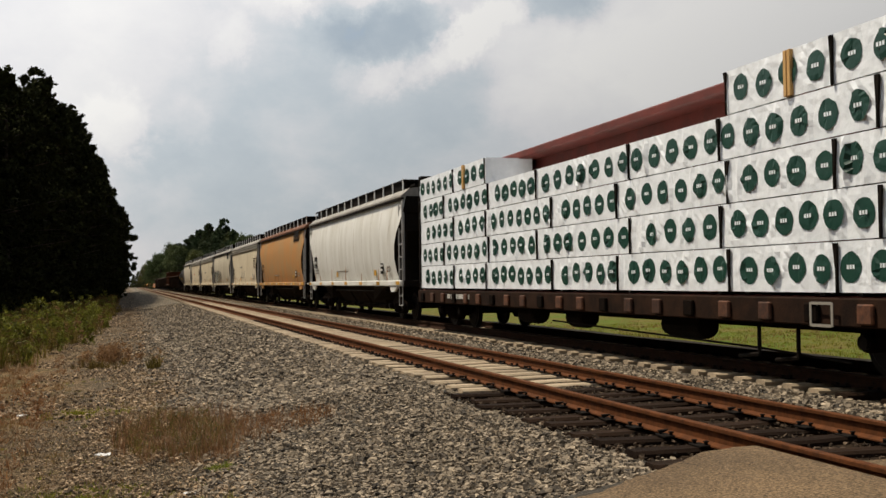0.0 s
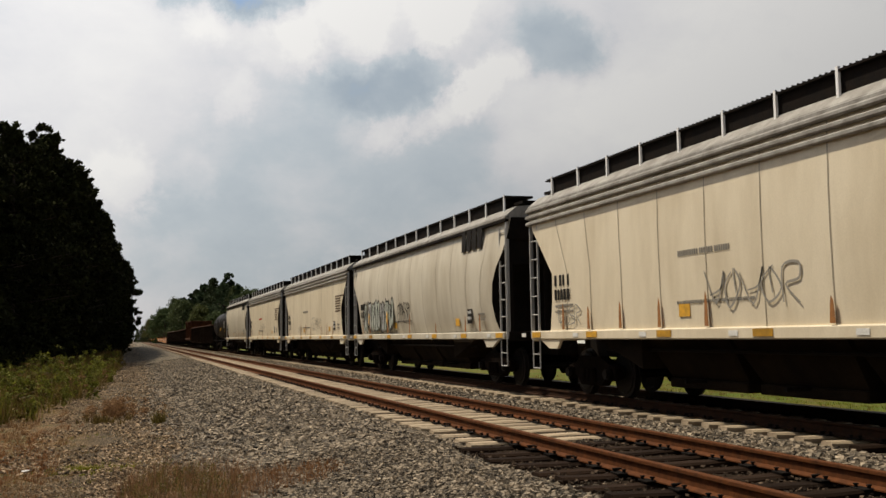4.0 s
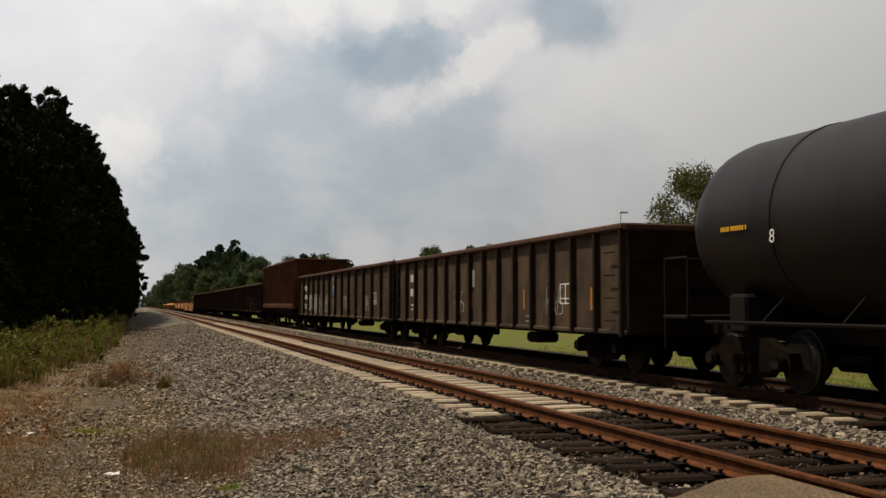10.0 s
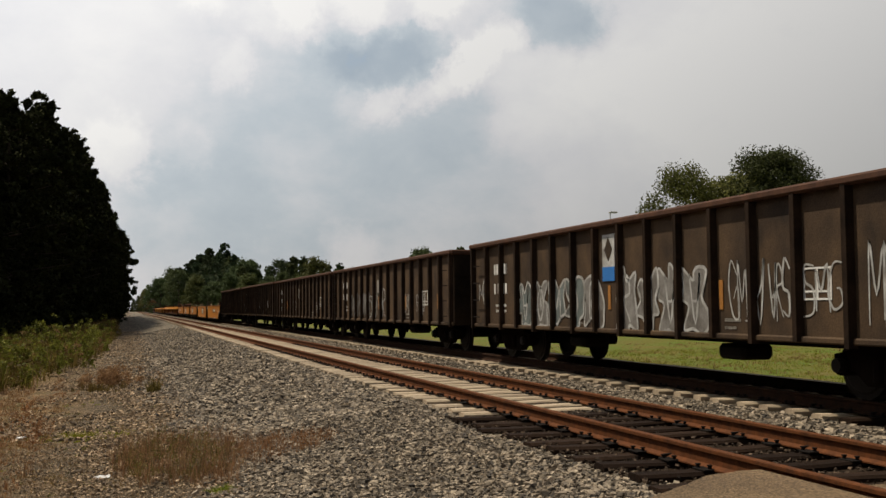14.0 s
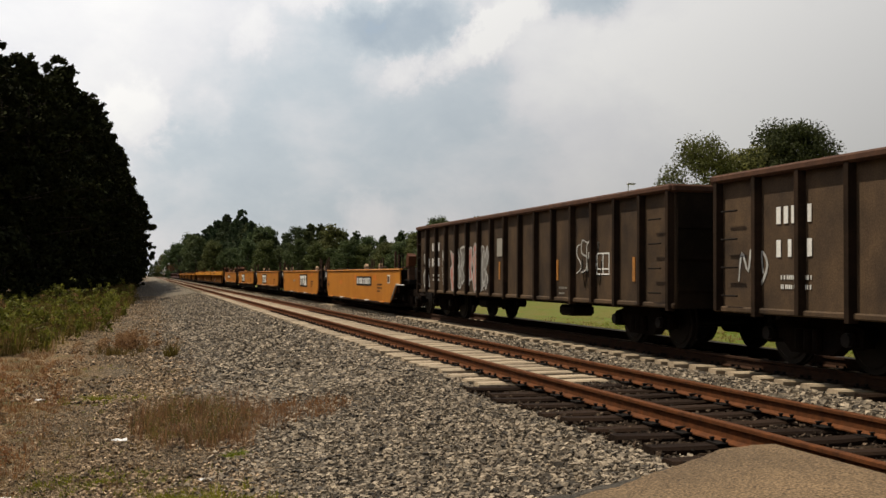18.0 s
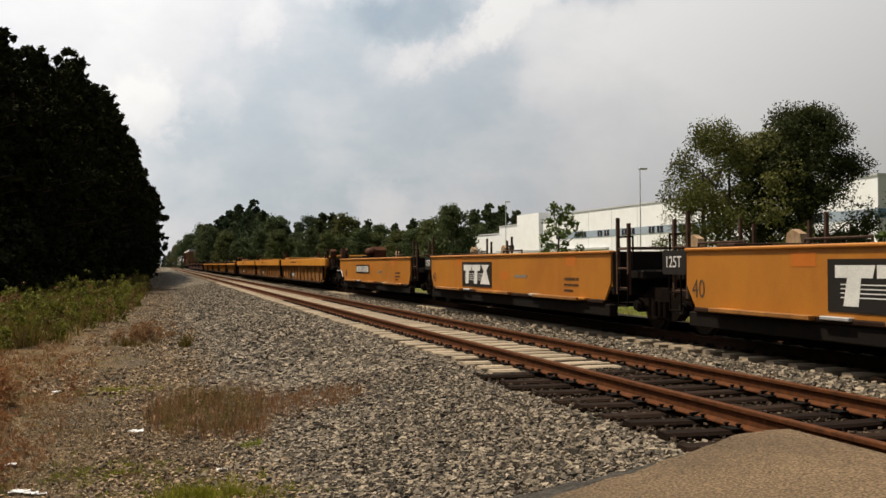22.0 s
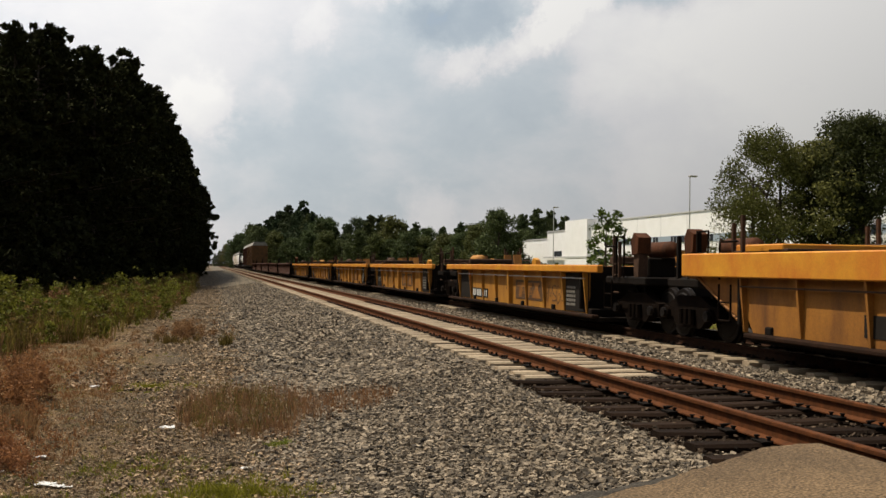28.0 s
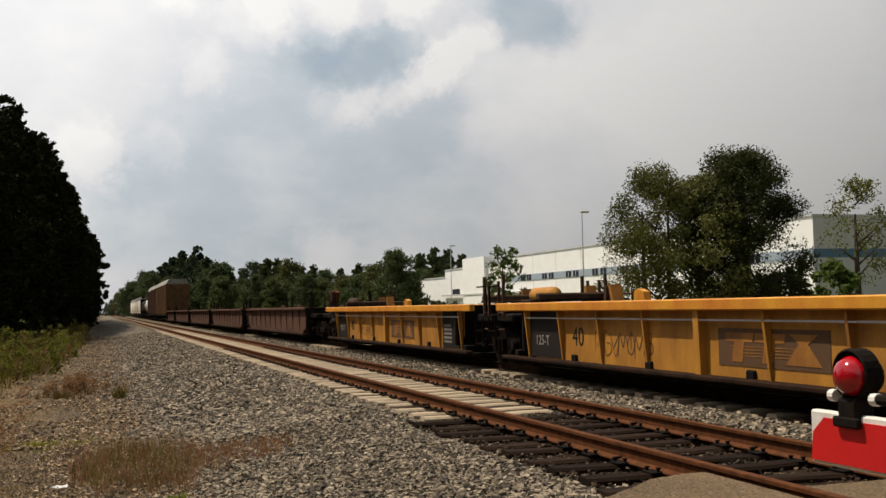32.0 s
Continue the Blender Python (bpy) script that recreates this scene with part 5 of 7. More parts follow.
def lumber_pack(length, high, seed, bare=None):
    """A wrapped pack of lumber, its foot's middle at the origin, its printed side towards -x. bare: where the wrap is torn open."""
    r = random.Random(seed)
    pack = thing("lumber_pack", "white plastic-wrapped lumber pack with dark green round prints", "lumber pack", "lumber packs")
    ny, nz = max(8, int(length / 0.085)), 7
    folds = [0.0] * (ny + 1)
    for k in range(int(length * 2.2)):             # upright creases
        folds[r.randrange(ny + 1)] += r.uniform(0.010, 0.034)
    slant = [(r.uniform(0, ny), r.uniform(-2.2, 2.2), r.uniform(0.008, 0.022)) for k in range(int(length * 1.6))]
    rows = []
    for i in range(nz + 1):
        z = 0.004 + (high - 0.008) * i / nz
        slack = 0.35 + 0.65 * math.sin(math.pi * i / nz)
        row = []
        for j in range(ny + 1):
            lean = sum(w for c, d, w in slant if abs(j - c - d * (i - nz / 2) / 2) < 0.6)
            row.append((-0.622 - slack * (folds[j] + lean) - 0.008 * r.random(), -length / 2 + length * j / ny + (0.018 * r.uniform(-1, 1) if 0 < j < ny else 0), z))
        rows.append(row)
    s = Shape().grid(rows, flip=False)
    top = rows[-1]
    s.grid([top, [(0.6, p[1], high - 0.02) for p in top]])
    for j in (0, ny):
        col = [row[j] for row in rows]
        s.grid([col, [(0.6, p[1], p[2]) for p in col]], flip=j == 0)
    part("wrap", s, wrap_white, pack, "creased white wrap")

    def skin(y, z):
        """How far the wrap stands out at a spot."""
        a = min(ny - 0.001, max(0.0, (y + length / 2) / length * ny))
        b = min(nz - 0.001, max(0.0, z / high * nz))
        j, i = int(a), int(b)
        return min(rows[i][j][0], rows[i][j + 1][0], rows[i + 1][j][0], rows[i + 1][j + 1][0])

    pitch = r.uniform(0.52, 0.60)
    k = -length / 2 + 0.26 + r.uniform(-0.05, 0.08)
    while k < length / 2 - 0.2:
        mid, disc, across = high * 0.5 + r.uniform(-0.03, 0.03), Shape(), r.uniform(0.92, 1.0)
        rim = [(across * 0.205 * r.uniform(0.95, 1.03), 2 * math.pi * i / 18) for i in range(18)]
        rings = [[(skin(k + d * q * math.cos(a), mid + d * q * math.sin(a)) - 0.004, k + d * q * math.cos(a), mid + d * q * math.sin(a)) for d, a in rim] for q in (1.0, 0.62, 0.25)]
        disc.grid([g + g[:1] for g in rings], flip=True)
        disc.add(rings[-1], [tuple(range(18))[::-1]])
        part("round_print", disc, logo_green, pack, "dark green round print")
        word, face = Shape(), min(skin(k, mid), skin(k - 0.06, mid), skin(k + 0.06, mid)) - 0.004
        for q in (-0.070, -0.018, 0.034):
            word.box(face - 0.003, face, k + q, k + q + 0.034, mid - 0.022, mid + 0.030)
        tagged(part("print_bar", word, wrap_white, pack), kind="stuff")
        k += pitch * r.uniform(0.95, 1.05)
    for y in (-length / 2 + 0.008, length / 2 - 0.010):
        z = high * r.uniform(0.25, 0.7)
        part("torn_fold", Shape().prism([(y - 0.004, 0.0), (y + 0.003, 0.0), (y + 0.004, z), (y + 0.030 * r.uniform(0.2, 1.6), high - 0.02), (y - 0.028 * r.uniform(0.2, 1.5), high - 0.02), (y - 0.003, z)], -0.672, -0.640, "x"), dark_steel, pack, "dark fold at the wrap's end")
    if bare is not None:
        for q in (0.0, 0.085):
            part("bare_board", Shape().box(-0.680, -0.60, bare + q - 0.034, bare + q + 0.034, 0.01, high - 0.01, 0.006), bare_wood, pack, "bare yellow lumber showing through the wrap")
    for y in (-length / 2 + 0.35, length / 2 - 0.35):
        part("skid", Shape().box(-0.6, 0.6, y - 0.05, y + 0.05, -0.04, 0.02), mark_black, pack)
    return pack


def autorack(length, upper, word):
    car = thing("autorack_car", f"{word} enclosed autorack car rolling on the far track", "railway car", "autorack cars")
    h = length / 2
    part("body", Shape().box(-1.5, 1.5, -h, h, 1.0, 4.9, 0.03), upper, car, f"{word} screened sides")
    for side in (-1, 1):
        for k in range(17):
            y = -h + 0.3 + k * (length - 0.6) / 16
            part("side_post", Shape().box(side * 1.52 - 0.03, side * 1.52 + 0.03, y - 0.06, y + 0.06, 0.95, 4.9), upper, car)
    part("roof", Shape().prism([(-1.5, 4.9), (-1.1, 5.6), (1.1, 5.6), (1.5, 4.9)], -h, h), roof_grey, car)
    part("sill", Shape().box(-1.5, 1.5, -h, h, 0.75, 1.0), dark_steel, car)
    couplers(car, h)
    truck(car, -h + 3)
    truck(car, h - 3)
    return car


# ---- the train, from its head to its tail: u is a car's middle at the start ----
riders = []          # (thing, x, u, z, turn)


def put(ob, u, x=0.0, z=0.0, turn=0):
    ob.matrix_basis = pose(FAR_TRACK + x, u, z, 0, 0, turn)
    riders.append((ob, FAR_TRACK + x, u, z, turn))
    return ob


def between(a, b):
    return (a + b) / 2, b - a


u, n = between(7.7, 30.2)
put(centrebeam(n), u)
BASE, LAYER = 1.08, 0.645
seed = 0
for layer in range(5):
    y = 0.35
    cuts = [2.4, 3.7, 3.1, 4.3, 2.9, 3.4, 2.6] if layer % 2 else [3.3, 2.6, 4.1, 3.0, 3.6, 2.4, 3.2]
    for c in cuts:
        c = min(c, n - 0.35 - y)
        if c < 1.0:
            break
        far = 30.2 - y - c / 2
        seed += 1
        if not (layer == 4 and 13.4 < far < 25.0):
            torn = [v - far for v in (11.7, 25.6) if layer == 4 and abs(v - far) < c / 2 - 0.2]
            put(lumber_pack(c - 0.006, LAYER - 0.008, seed, torn[0] if torn else None), far, -0.86, BASE + LAYER * layer)
        y += c

hopper_list = [(31.9, 49.5, white_paint, "grey-white", False), (50.9, 68.85, orange_paint, "faded orange", False),
               (69.9, 87.75, beige_paint, "beige", True), (89.1, 106.7, grey_paint, "dusty grey-beige", False),
               (107.8, 125.75, beige_paint, "beige", True), (127.4, 144.8, beige_paint, "beige", True), (146.2, 163.85, grey_paint, "dusty grey-beige", False)]
for k, (a, b, colour, word, ribbed) in enumerate(hopper_list):
    u, n = between(a, b)
    c = hopper(n, colour, word, ribbed, f"{word} steel side sheet")
    h = n / 2
    if k in (1, 3, 6):
        emblem(c, SIDE - 0.02, -h + 3.4, 3.42, 1.75, 0.52, mark_black)
    low = hopper_face(ribbed, 1.5, 2.4)
    if k == 3:
        throw_up(c, low, h - 4.3, 1.95, 4.6, 1.15, spray_green, 5, 7)
        for y in (h - 2.9, h - 5.7):
            part("graffiti", Shape().prism([(y, 2.1), (y - 0.12, 2.0), (y - 0.05, 1.62), (y + 0.05, 1.75)], low - 0.012, low - 0.009, "x"), mark_yellow, c, "yellow sprayed flash")
        graffiti(c, low, h - 7.9, 2.0, 1.5, 0.6, mark_black, 8, 6, 0.03)
    if k in (2, 4, 5):
        bars(c, hopper_face(True, 2.4, 3.0), -h + 2.6, 3.00, [(1.9, 0.055)] + [(1.1, 0.055)] * 6, mark_brown, 0.05)
        bars(c, hopper_face(True, 2.4, 2.75), h - 6.6, 2.55, [(1.5, 0.09)], mark_red if k == 5 else mark_grey)
        graffiti(c, low, h - 8.6 if k != 4 else -1.5, 1.88, 2.4, 0.5, mark_grey, 11 + k, 5, 0.022)
        graffiti(c, low, h - 2.2 if k != 4 else h - 5.5, 1.62, 1.1, 0.34, mark_grey, 16 + k, 4, 0.018)
    put(c, u)

u, n = between(165.2, 181.5)
t1 = put(tank_car(n, tank_black, "black"), u)
part("placard", Shape().box(-1.452, -1.442, -2.33, -1.71, 1.98, 2.28), mark_yellow, t1, "yellow rectangular placard")
bars(t1, -1.45, n / 2 - 1.9, 2.45, [(0.7, 0.07)], mark_yellow)
bars(t1, -1.440, -5.47, 2.82, [(1.0, 0.085)] * 5, mark_white, 0.035)
bars(t1, -1.44, -6.45, 2.05, [(0.5, 0.06), (0.4, 0.05)], mark_yellow)
part("numeral", lettering("8", 0.20, mark_white), mark_white, t1, at=on_side(-1.45, n / 2 - 3.15, 2.15))

gondolas = [(182.8, 199.9, 2.77, gondola_brown, gondola_top, "dark brown", 16, 0), (200.8, 222.1, 2.80, gondola_brown, gondola_top, "dark brown", 15, 0),
            (223.6, 238.9, 3.86, rust_brown, rust_brown, "tall rust-brown", 18, 0.75),
            (240.5, 257.2, 2.82, gondola_brown, gondola_top, "dark brown", 17, 0), (258.9, 275.5, 2.80, gondola_brown, gondola_top, "dark brown", 17, 0),
            (276.3, 293.9, 2.80, gondola_brown, gondola_top, "dark brown", 18, 0), (294.7, 312.5, 2.82, gondola_brown, gondola_top, "dark brown", 18, 0),
            (313.8, 330.6, 2.82, gondola_brown, gondola_top, "dark brown", 17, 0)]
for k, (a, b, high, body, chord, word, ribs, lean) in enumerate(gondolas):
    u, n = between(a, b)
    g = gondola(n, high, body, chord, word, ribs, lean, 1.08 if k == 2 else 0.74, fish=k == 2)
    h = n / 2
    bars(g, -1.43, h - 1.6, 2.25 if k != 2 else 2.55, [(0.85, 0.24), (0.85, 0.24)], mark_white, 0.22, "reporting_mark")
    bars(g, -1.43, h - 1.7, 1.30, [(0.7, 0.06), (0.7, 0.06)], mark_white)
    if k != 2:
        for q in (0.0, 0.27, 0.54):
            part("stencil_frame", Shape().box(-1.428, -1.422, -h + 2.55 + q, -h + 2.58 + q, 1.30, 1.72), mark_white, g)
        for q in (1.30, 1.40, 1.70):
            part("stencil_frame", Shape().box(-1.429, -1.423, -h + 2.55, -h + 3.12, q, q + 0.025), mark_white, g)
        for q in (0.30, 0.62):
            bars(g, -1.426, -h + q * n, 1.05, [(0.42, 0.05), (0.30, 0.04)], mark_grey)
        if k in (1, 3):
            part("paper_panel", Shape().box(-1.436, -1.424, 0.26, 0.76, 1.70, 2.56), spray_white, g, "peeling white painted panel")
            part("paper_foot", Shape().box(-1.440, -1.437, 0.26, 0.76, 1.70, 1.96), mark_blue, g, "blue foot of the panel")
            part("panel_mark", Shape().prism([(0.51, 2.50), (0.68, 2.28), (0.51, 2.06), (0.34, 2.28)], -1.441, -1.437, "x"), gondola_brown, g, "dark diamond mark")
        elif k != 6:
            part("load_panel", Shape().box(-1.432, -1.422, 0.3, 0.7, 1.75, 2.20), mark_grey, g, "peeling painted panel")
    else:
        for y in (-1.684, 1.684):
            part("warning_sign", Shape().box(-1.436, -1.424, y - 0.30, y + 0.30, 2.36, 2.86), mark_red, g, "red warning sign")
            part("sign_words", lettering("DO NO", 0.14, mark_white), mark_white, g, at=on_side(-1.438, y + 0.27, 2.64))
            part("sign_words", lettering("TAMP", 0.14, mark_white), mark_white, g, at=on_side(-1.438, y + 0.22, 2.44))
        part("blue_sign", Shape().box(-1.436, -1.424, -0.27, 0.27, 1.88, 2.92), mark_blue, g, "blue and white sign")
        part("sign_mark", Shape().prism([(0.0, 2.86), (-0.24, 2.52), (0.0, 2.18), (0.24, 2.52)], -1.442, -1.437, "x"), mark_white, g)
    for q in (-0.41, -0.195, 0.03, 0.245):
        y = q * n
        part("reflector", Shape().box(-1.434, -1.424, y - 0.05, y + 0.05, 1.18 if k != 2 else 1.45, 1.62 if k != 2 else 1.95), mark_orange, g, "faded orange reflector strip")
    if k == 7:
        throw_up(g, -1.43, h - 5.3, 1.45, 3.4, 1.30, spray_red, 27, 5, spray_white)
        throw_up(g, -1.43, h - 0.95, 1.45, 0.75, 1.15, spray_haze, 28, 1, spray_white)
        graffiti(g, -1.43, h - 2.95, 1.30, 0.45, 0.5, spray_white, 45, 2, 0.022)
        graffiti(g, -1.43, h - 2.95, 1.80, 0.45, 0.5, spray_white, 46, 2, 0.022)
        graffiti(g, -1.43, -h + 3.6, 1.65, 1.1, 0.55, spray_white, 29, 4, 0.022)
    elif k == 3:
        graffiti(g, -1.43, h - 0.75, 1.6, 0.55, 0.5, spray_white, 31, 2, 0.03)
        throw_up(g, -1.43, 2.95, 1.30, 4.4, 1.05, spray_teal, 23, 5, spray_white)
        throw_up(g, -1.43, -1.35, 1.35, 3.1, 1.15, spray_haze, 24, 4, spray_white)
        for y, wide, high, n_lines in ((-3.9, 0.85, 0.8, 4), (-4.7, 0.45, 0.7, 3), (-5.6, 0.8, 0.6, 3), (-7.0, 1.0, 0.9, 4)):
            graffiti(g, -1.43, y, 1.45, wide, high, spray_white, int(-10 * y), n_lines, 0.022)
    elif k in (1, 4):
        throw_up(g, -1.43, h - 4.6, 1.35, 3.6, 0.9, spray_grey, 20 + k, 6, spray_white if k == 1 else spray_grey)
        graffiti(g, -1.436, h - 7.6, 1.35, 2.4, 0.8, spray_white, 30 + k, 6, 0.025)
    elif k == 6:
        part("paper_panel", Shape().box(-1.436, -1.424, -0.44, 0.06, 1.45, 2.60), spray_white, g, "peeling white painted panel")
        part("panel_mark", Shape().prism([(-0.19, 2.56), (0.02, 2.30), (-0.19, 2.04), (-0.40, 2.30)], -1.441, -1.437, "x"), mark_blue, g, "blue diamond mark")
        part("panel_foot", Shape().box(-1.440, -1.437, -0.44, 0.06, 1.45, 1.72), mark_blue, g, "blue foot of the panel")
        graffiti(g, -1.43, h - 1.0, 1.4, 0.7, 0.5, spray_white, 66, 2, 0.03)
    if k != 3:
        for y in ((0.1 - 0.2 * k % 0.5) * n, -0.3 * n):
            graffiti(g, -1.43, y, 1.35, 0.9, 0.55, spray_white if k != 2 else mark_grey, 40 + k, 4, 0.018)
    put(g, u)


def shared_truck(u):
    """A truck between two articulated units."""
    t = thing("well_car_truck", "grimy articulation truck between two well cars", "railway truck", "articulation trucks")
    truck(t, 0)
    part("articulation", Shape().box(-0.4, 0.4, -0.5, 0.5, 0.70, 0.98, 0.05), dark_steel, t)
    put(t, u)


def block_emblem(car, x, y, wide, z0, z1, material, label):
    """Three broad slab shapes crossed by thin stripes."""
    s = Shape()
    zm, d = z0 + 0.69 * (z1 - z0), z1 - z0
    for q in (0.06, 0.36):
        s.prism([(y - wide * q, z1), (y - wide * (q + 0.29), z1), (y - wide * (q + 0.27), zm), (y - wide * (q + 0.19), zm), (y - wide * (q + 0.17), z0), (y - wide * (q + 0.06), z0), (y - wide * (q + 0.09), zm), (y - wide * q, zm)], x - 0.004, x, "x")
    s.prism([(y - wide * 0.68, z1), (y - wide * 0.93, z1), (y - wide * 0.84, zm), (y - wide * 0.95, z0), (y - wide * 0.64, z0), (y - wide * 0.76, zm)], x - 0.005, x - 0.0005, "x")
    for i in range(4):
        s.box(x - 0.003, x, y - wide * 0.84, y - wide * 0.10, z0 + d * (0.2 + 0.105 * i), z0 + d * (0.228 + 0.105 * i))
    part("emblem", s, material, car, label)


set_a = [(334.1, 347.65), (350.4, 363.95), (366.8, 380.0), (382.95, 396.6), (399.45, 412.95)]
for k, (a, b) in enumerate(set_a):
    u, n = between(a, b)
    reach = (1.4 if k == 0 else 0.9, 3.0 if k == 4 else 0.9)
    w = well_unit("well_car", n, "smooth orange-yellow double-stack well car, empty, rolling on the far track", "smooth", "smooth well cars", low=0.30 if k < 2 else 0.54, ends=reach, necks=(1.2 if k == 0 else 0, 0.85 if k == 4 else 0), runs=(0.75, 0.5))
    h = n / 2
    if k in (0, 4):
        y = -0.42 if k == 0 else 3.40
        part("mark_panel", Shape().box(-1.512, -1.502, y - 2.9, y, 0.86, 1.22), mark_black, w, "black panel with white marks")
        bars(w, -1.515, y - 0.12, 1.16, [(2.62, 0.24)], mark_white, name="reporting_mark")
    else:
        y = {1: -0.42, 2: 2.82, 3: 3.3}[k]
        wide = 2.7
        part("emblem_panel", Shape().box(-1.512, -1.502, y - wide, y, 0.62, 1.30), mark_black, w, "black panel with a white block emblem")
        block_emblem(w, -1.513, y, wide, 0.70, 1.22, mark_white, "white block emblem")
    part("size_numeral", lettering("40", 0.30, mark_brown), mark_brown, w, at=on_side(-1.504, h - (0.6 if k == 4 else 0.20), 0.70))
    if k < 4:
        part("tonnage", lettering("125T", 0.20, mark_white), mark_white, w, at=on_side(-1.494, h + 0.75, 1.18))
        part("tonnage_plate", Shape().box(-1.49, -1.46, h + 0.02, h + 0.85, 1.06, 1.47), mark_black, w, "black plate with a white load mark")
    if k == 1:
        part("unit_letter", lettering("E", 0.26, mark_black), mark_black, w, at=on_side(-1.504, 2.43, 0.86))
    bars(w, -1.505, 2.3 if k == 1 else -1.2, 0.98, [(0.9, 0.07)], mark_grey)
    g = random.Random(70 + k)
    for q in range(3):
        y = -h + n * (0.12 + 0.3 * q + 0.1 * g.random())
        z = g.choice((0.95, 1.18, 1.3))
        part("paint_patch", Shape().box(-1.5045, -1.500, y - 0.28, y + 0.28, z - 0.10, min(z + 0.10, 1.42)), patch_orange, w, "fresher orange touch-up patch")
    bars(w, -1.505, -h + 2.4, 0.95, [(0.8, 0.06), (0.8, 0.05), (0.5, 0.05)], mark_brown)
    if k == 0:
        end_gear(w, -h - 0.8, -1)
        part("data_plate", Shape().box(-1.506, -1.502, -h + 0.32, -h + 0.72, 0.98, 1.28), mark_white, w, "white-edged data plate")
        part("data_face", Shape().box(-1.510, -1.507, -h + 0.36, -h + 0.68, 1.02, 1.24), mark_brown, w)
    if k == 4:
        end_gear(w, h + 1.5, 1, wide=0.185, tank=-2.75, base=1.62)
        part("gear_box", Shape().prism([(h - 0.35, 1.45), (h + 0.25, 1.45), (h + 0.18, 1.85), (h - 0.12, 2.06), (h - 0.32, 1.90)], -0.2, 0.5, "x"), rust_brown, w, "rusty brake gear box")
        for q, z in ((0.95, 1.75), (1.45, 2.02), (1.85, 2.05)):
            part("stanchion", Shape().box(-1.24, -1.17, h + q - 0.035, h + q + 0.035, 0.95, z), dark_steel, w, "dark upright stanchion")
        part("stanchion_rail", Shape().pipe([(-1.2, h + 0.6, 1.42), (-1.2, h + 1.95, 1.42)], 0.02), dark_steel, w)
    put(w, u)
for u in (332.7, 349.0, 365.4, 381.6, 398.15, 415.2):
    shared_truck(u)

set_b = [(419.7, 438.25), (439.8, 458.2), (459.5, 479.1)]
for k, (a, b) in enumerate(set_b):
    u, n = between(a, b)
    w = well_unit("well_car", n, "ribbed yellow double-stack well car, empty, rolling on the far track", "ribbed", "ribbed well cars", top=1.56,
                  ends=(2.2 if k == 0 else 0.6, 3.1 if k == 2 else 0.6), necks=(1.5 if k == 0 else 0, 1.9 if k == 2 else 0), runs=(0.75, 1.6))
    h = n / 2
    off = 0.9 if k == 2 else 0.0
    part("mark_panel", Shape().box(-1.368, -1.358, 2.75 + off, 5.75 + off, 0.42, 0.72), mark_black, w, "black panel with white marks")
    bars(w, -1.371, 4.35 + off, 0.68, [(1.5, 0.22)], mark_white, name="reporting_mark")
    part("size_numeral", lettering("53", 0.31, mark_black), mark_black, w, at=on_side(-1.364, -0.62, 0.50))
    bars(w, -1.545, h - 5.5, 1.42, [(2.6, 0.075)], mark_brown)
    if k == 0:
        end_gear(w, -h - 1.0, -1)
    if k == 2:
        end_gear(w, h + 1.75, 1)
        for q, z in ((1.9, 1.98), (2.25, 2.0), (2.7, 1.9)):
            part("stanchion", Shape().box(-1.24, -1.17, h + q - 0.035, h + q + 0.035, 0.95, z), dark_steel, w, "dark upright stanchion")
    put(w, u)
for u in (417.9, 439.0, 458.85, 481.6):
    shared_truck(u)

set_c = [(485.1, 499.7), (502.2, 517.6), (519.0, 534.2), (535.8, 551.2), (552.9, 569.2)]
for k, (a, b) in enumerate(set_c):
    u, n = between(a, b)
    w = well_unit("well_car", n, "stained yellow well car with heavy top chord, rolling empty", "chord", "chorded well cars",
                  top=1.36, low=0.26, ends=(1.9 if k == 0 else 0.7, 1.9 if k == 4 else 0.7))
    h = n / 2
    if k == 0:
        part("mark_panel", Shape().box(-1.358, -1.348, 2.35, 4.22, 0.34, 0.62), mark_black, w, "black panel with white marks")
        bars(w, -1.361, 4.15, 0.58, [(1.7, 0.20)], mark_white, name="reporting_mark")
    y = -0.6
    part("emblem_panel", Shape().box(-1.358, -1.348, y - 2.4, y, 0.42, 0.94), mark_brown, w, "faded brown panel with a block emblem")
    block_emblem(w, -1.359, y - 0.05, 2.3, 0.48, 0.88, well_panel, "faded yellow block emblem")
    part("dark_panel", Shape().box(-1.358, -1.348, -h + 0.98, -h + 2.58, 0.28, 1.18), mark_black, w, "black end panel")
    bars(w, -1.361, -h + 2.45, 0.86, [(0.6, 0.06)] * 5, mark_grey, 0.04)
    part("end_plate", Shape().box(-1.358, -1.348, h - 3.0, h - 1.45, 0.28, 1.18), mark_black, w, "black end panel")
    if k:
        part("tonnage", lettering("125-T", 0.20, mark_grey), mark_grey, w, at=on_side(-1.361, h - 1.75, 0.52))
    part("size_numeral", lettering("40", 0.36, mark_black), mark_black, w, at=on_side(-1.354, h - 3.45 if k else 0.35, 0.55))
    graffiti(w, -1.354, h - 5.4 if k else -4.2, 0.62, 2.0, 0.36, mark_brown, 60 + k, 7, 0.02)
    if k == 0:
        end_gear(w, -h - 0.9, -1)
    end_gear(w, h - 0.2, 1, well_tan if k in (0, 3) else post_brown, k == 4)
    put(w, u)
for u in (484.0, 501.0, 518.3, 535.0, 552.0, 570.4):
    shared_truck(u)

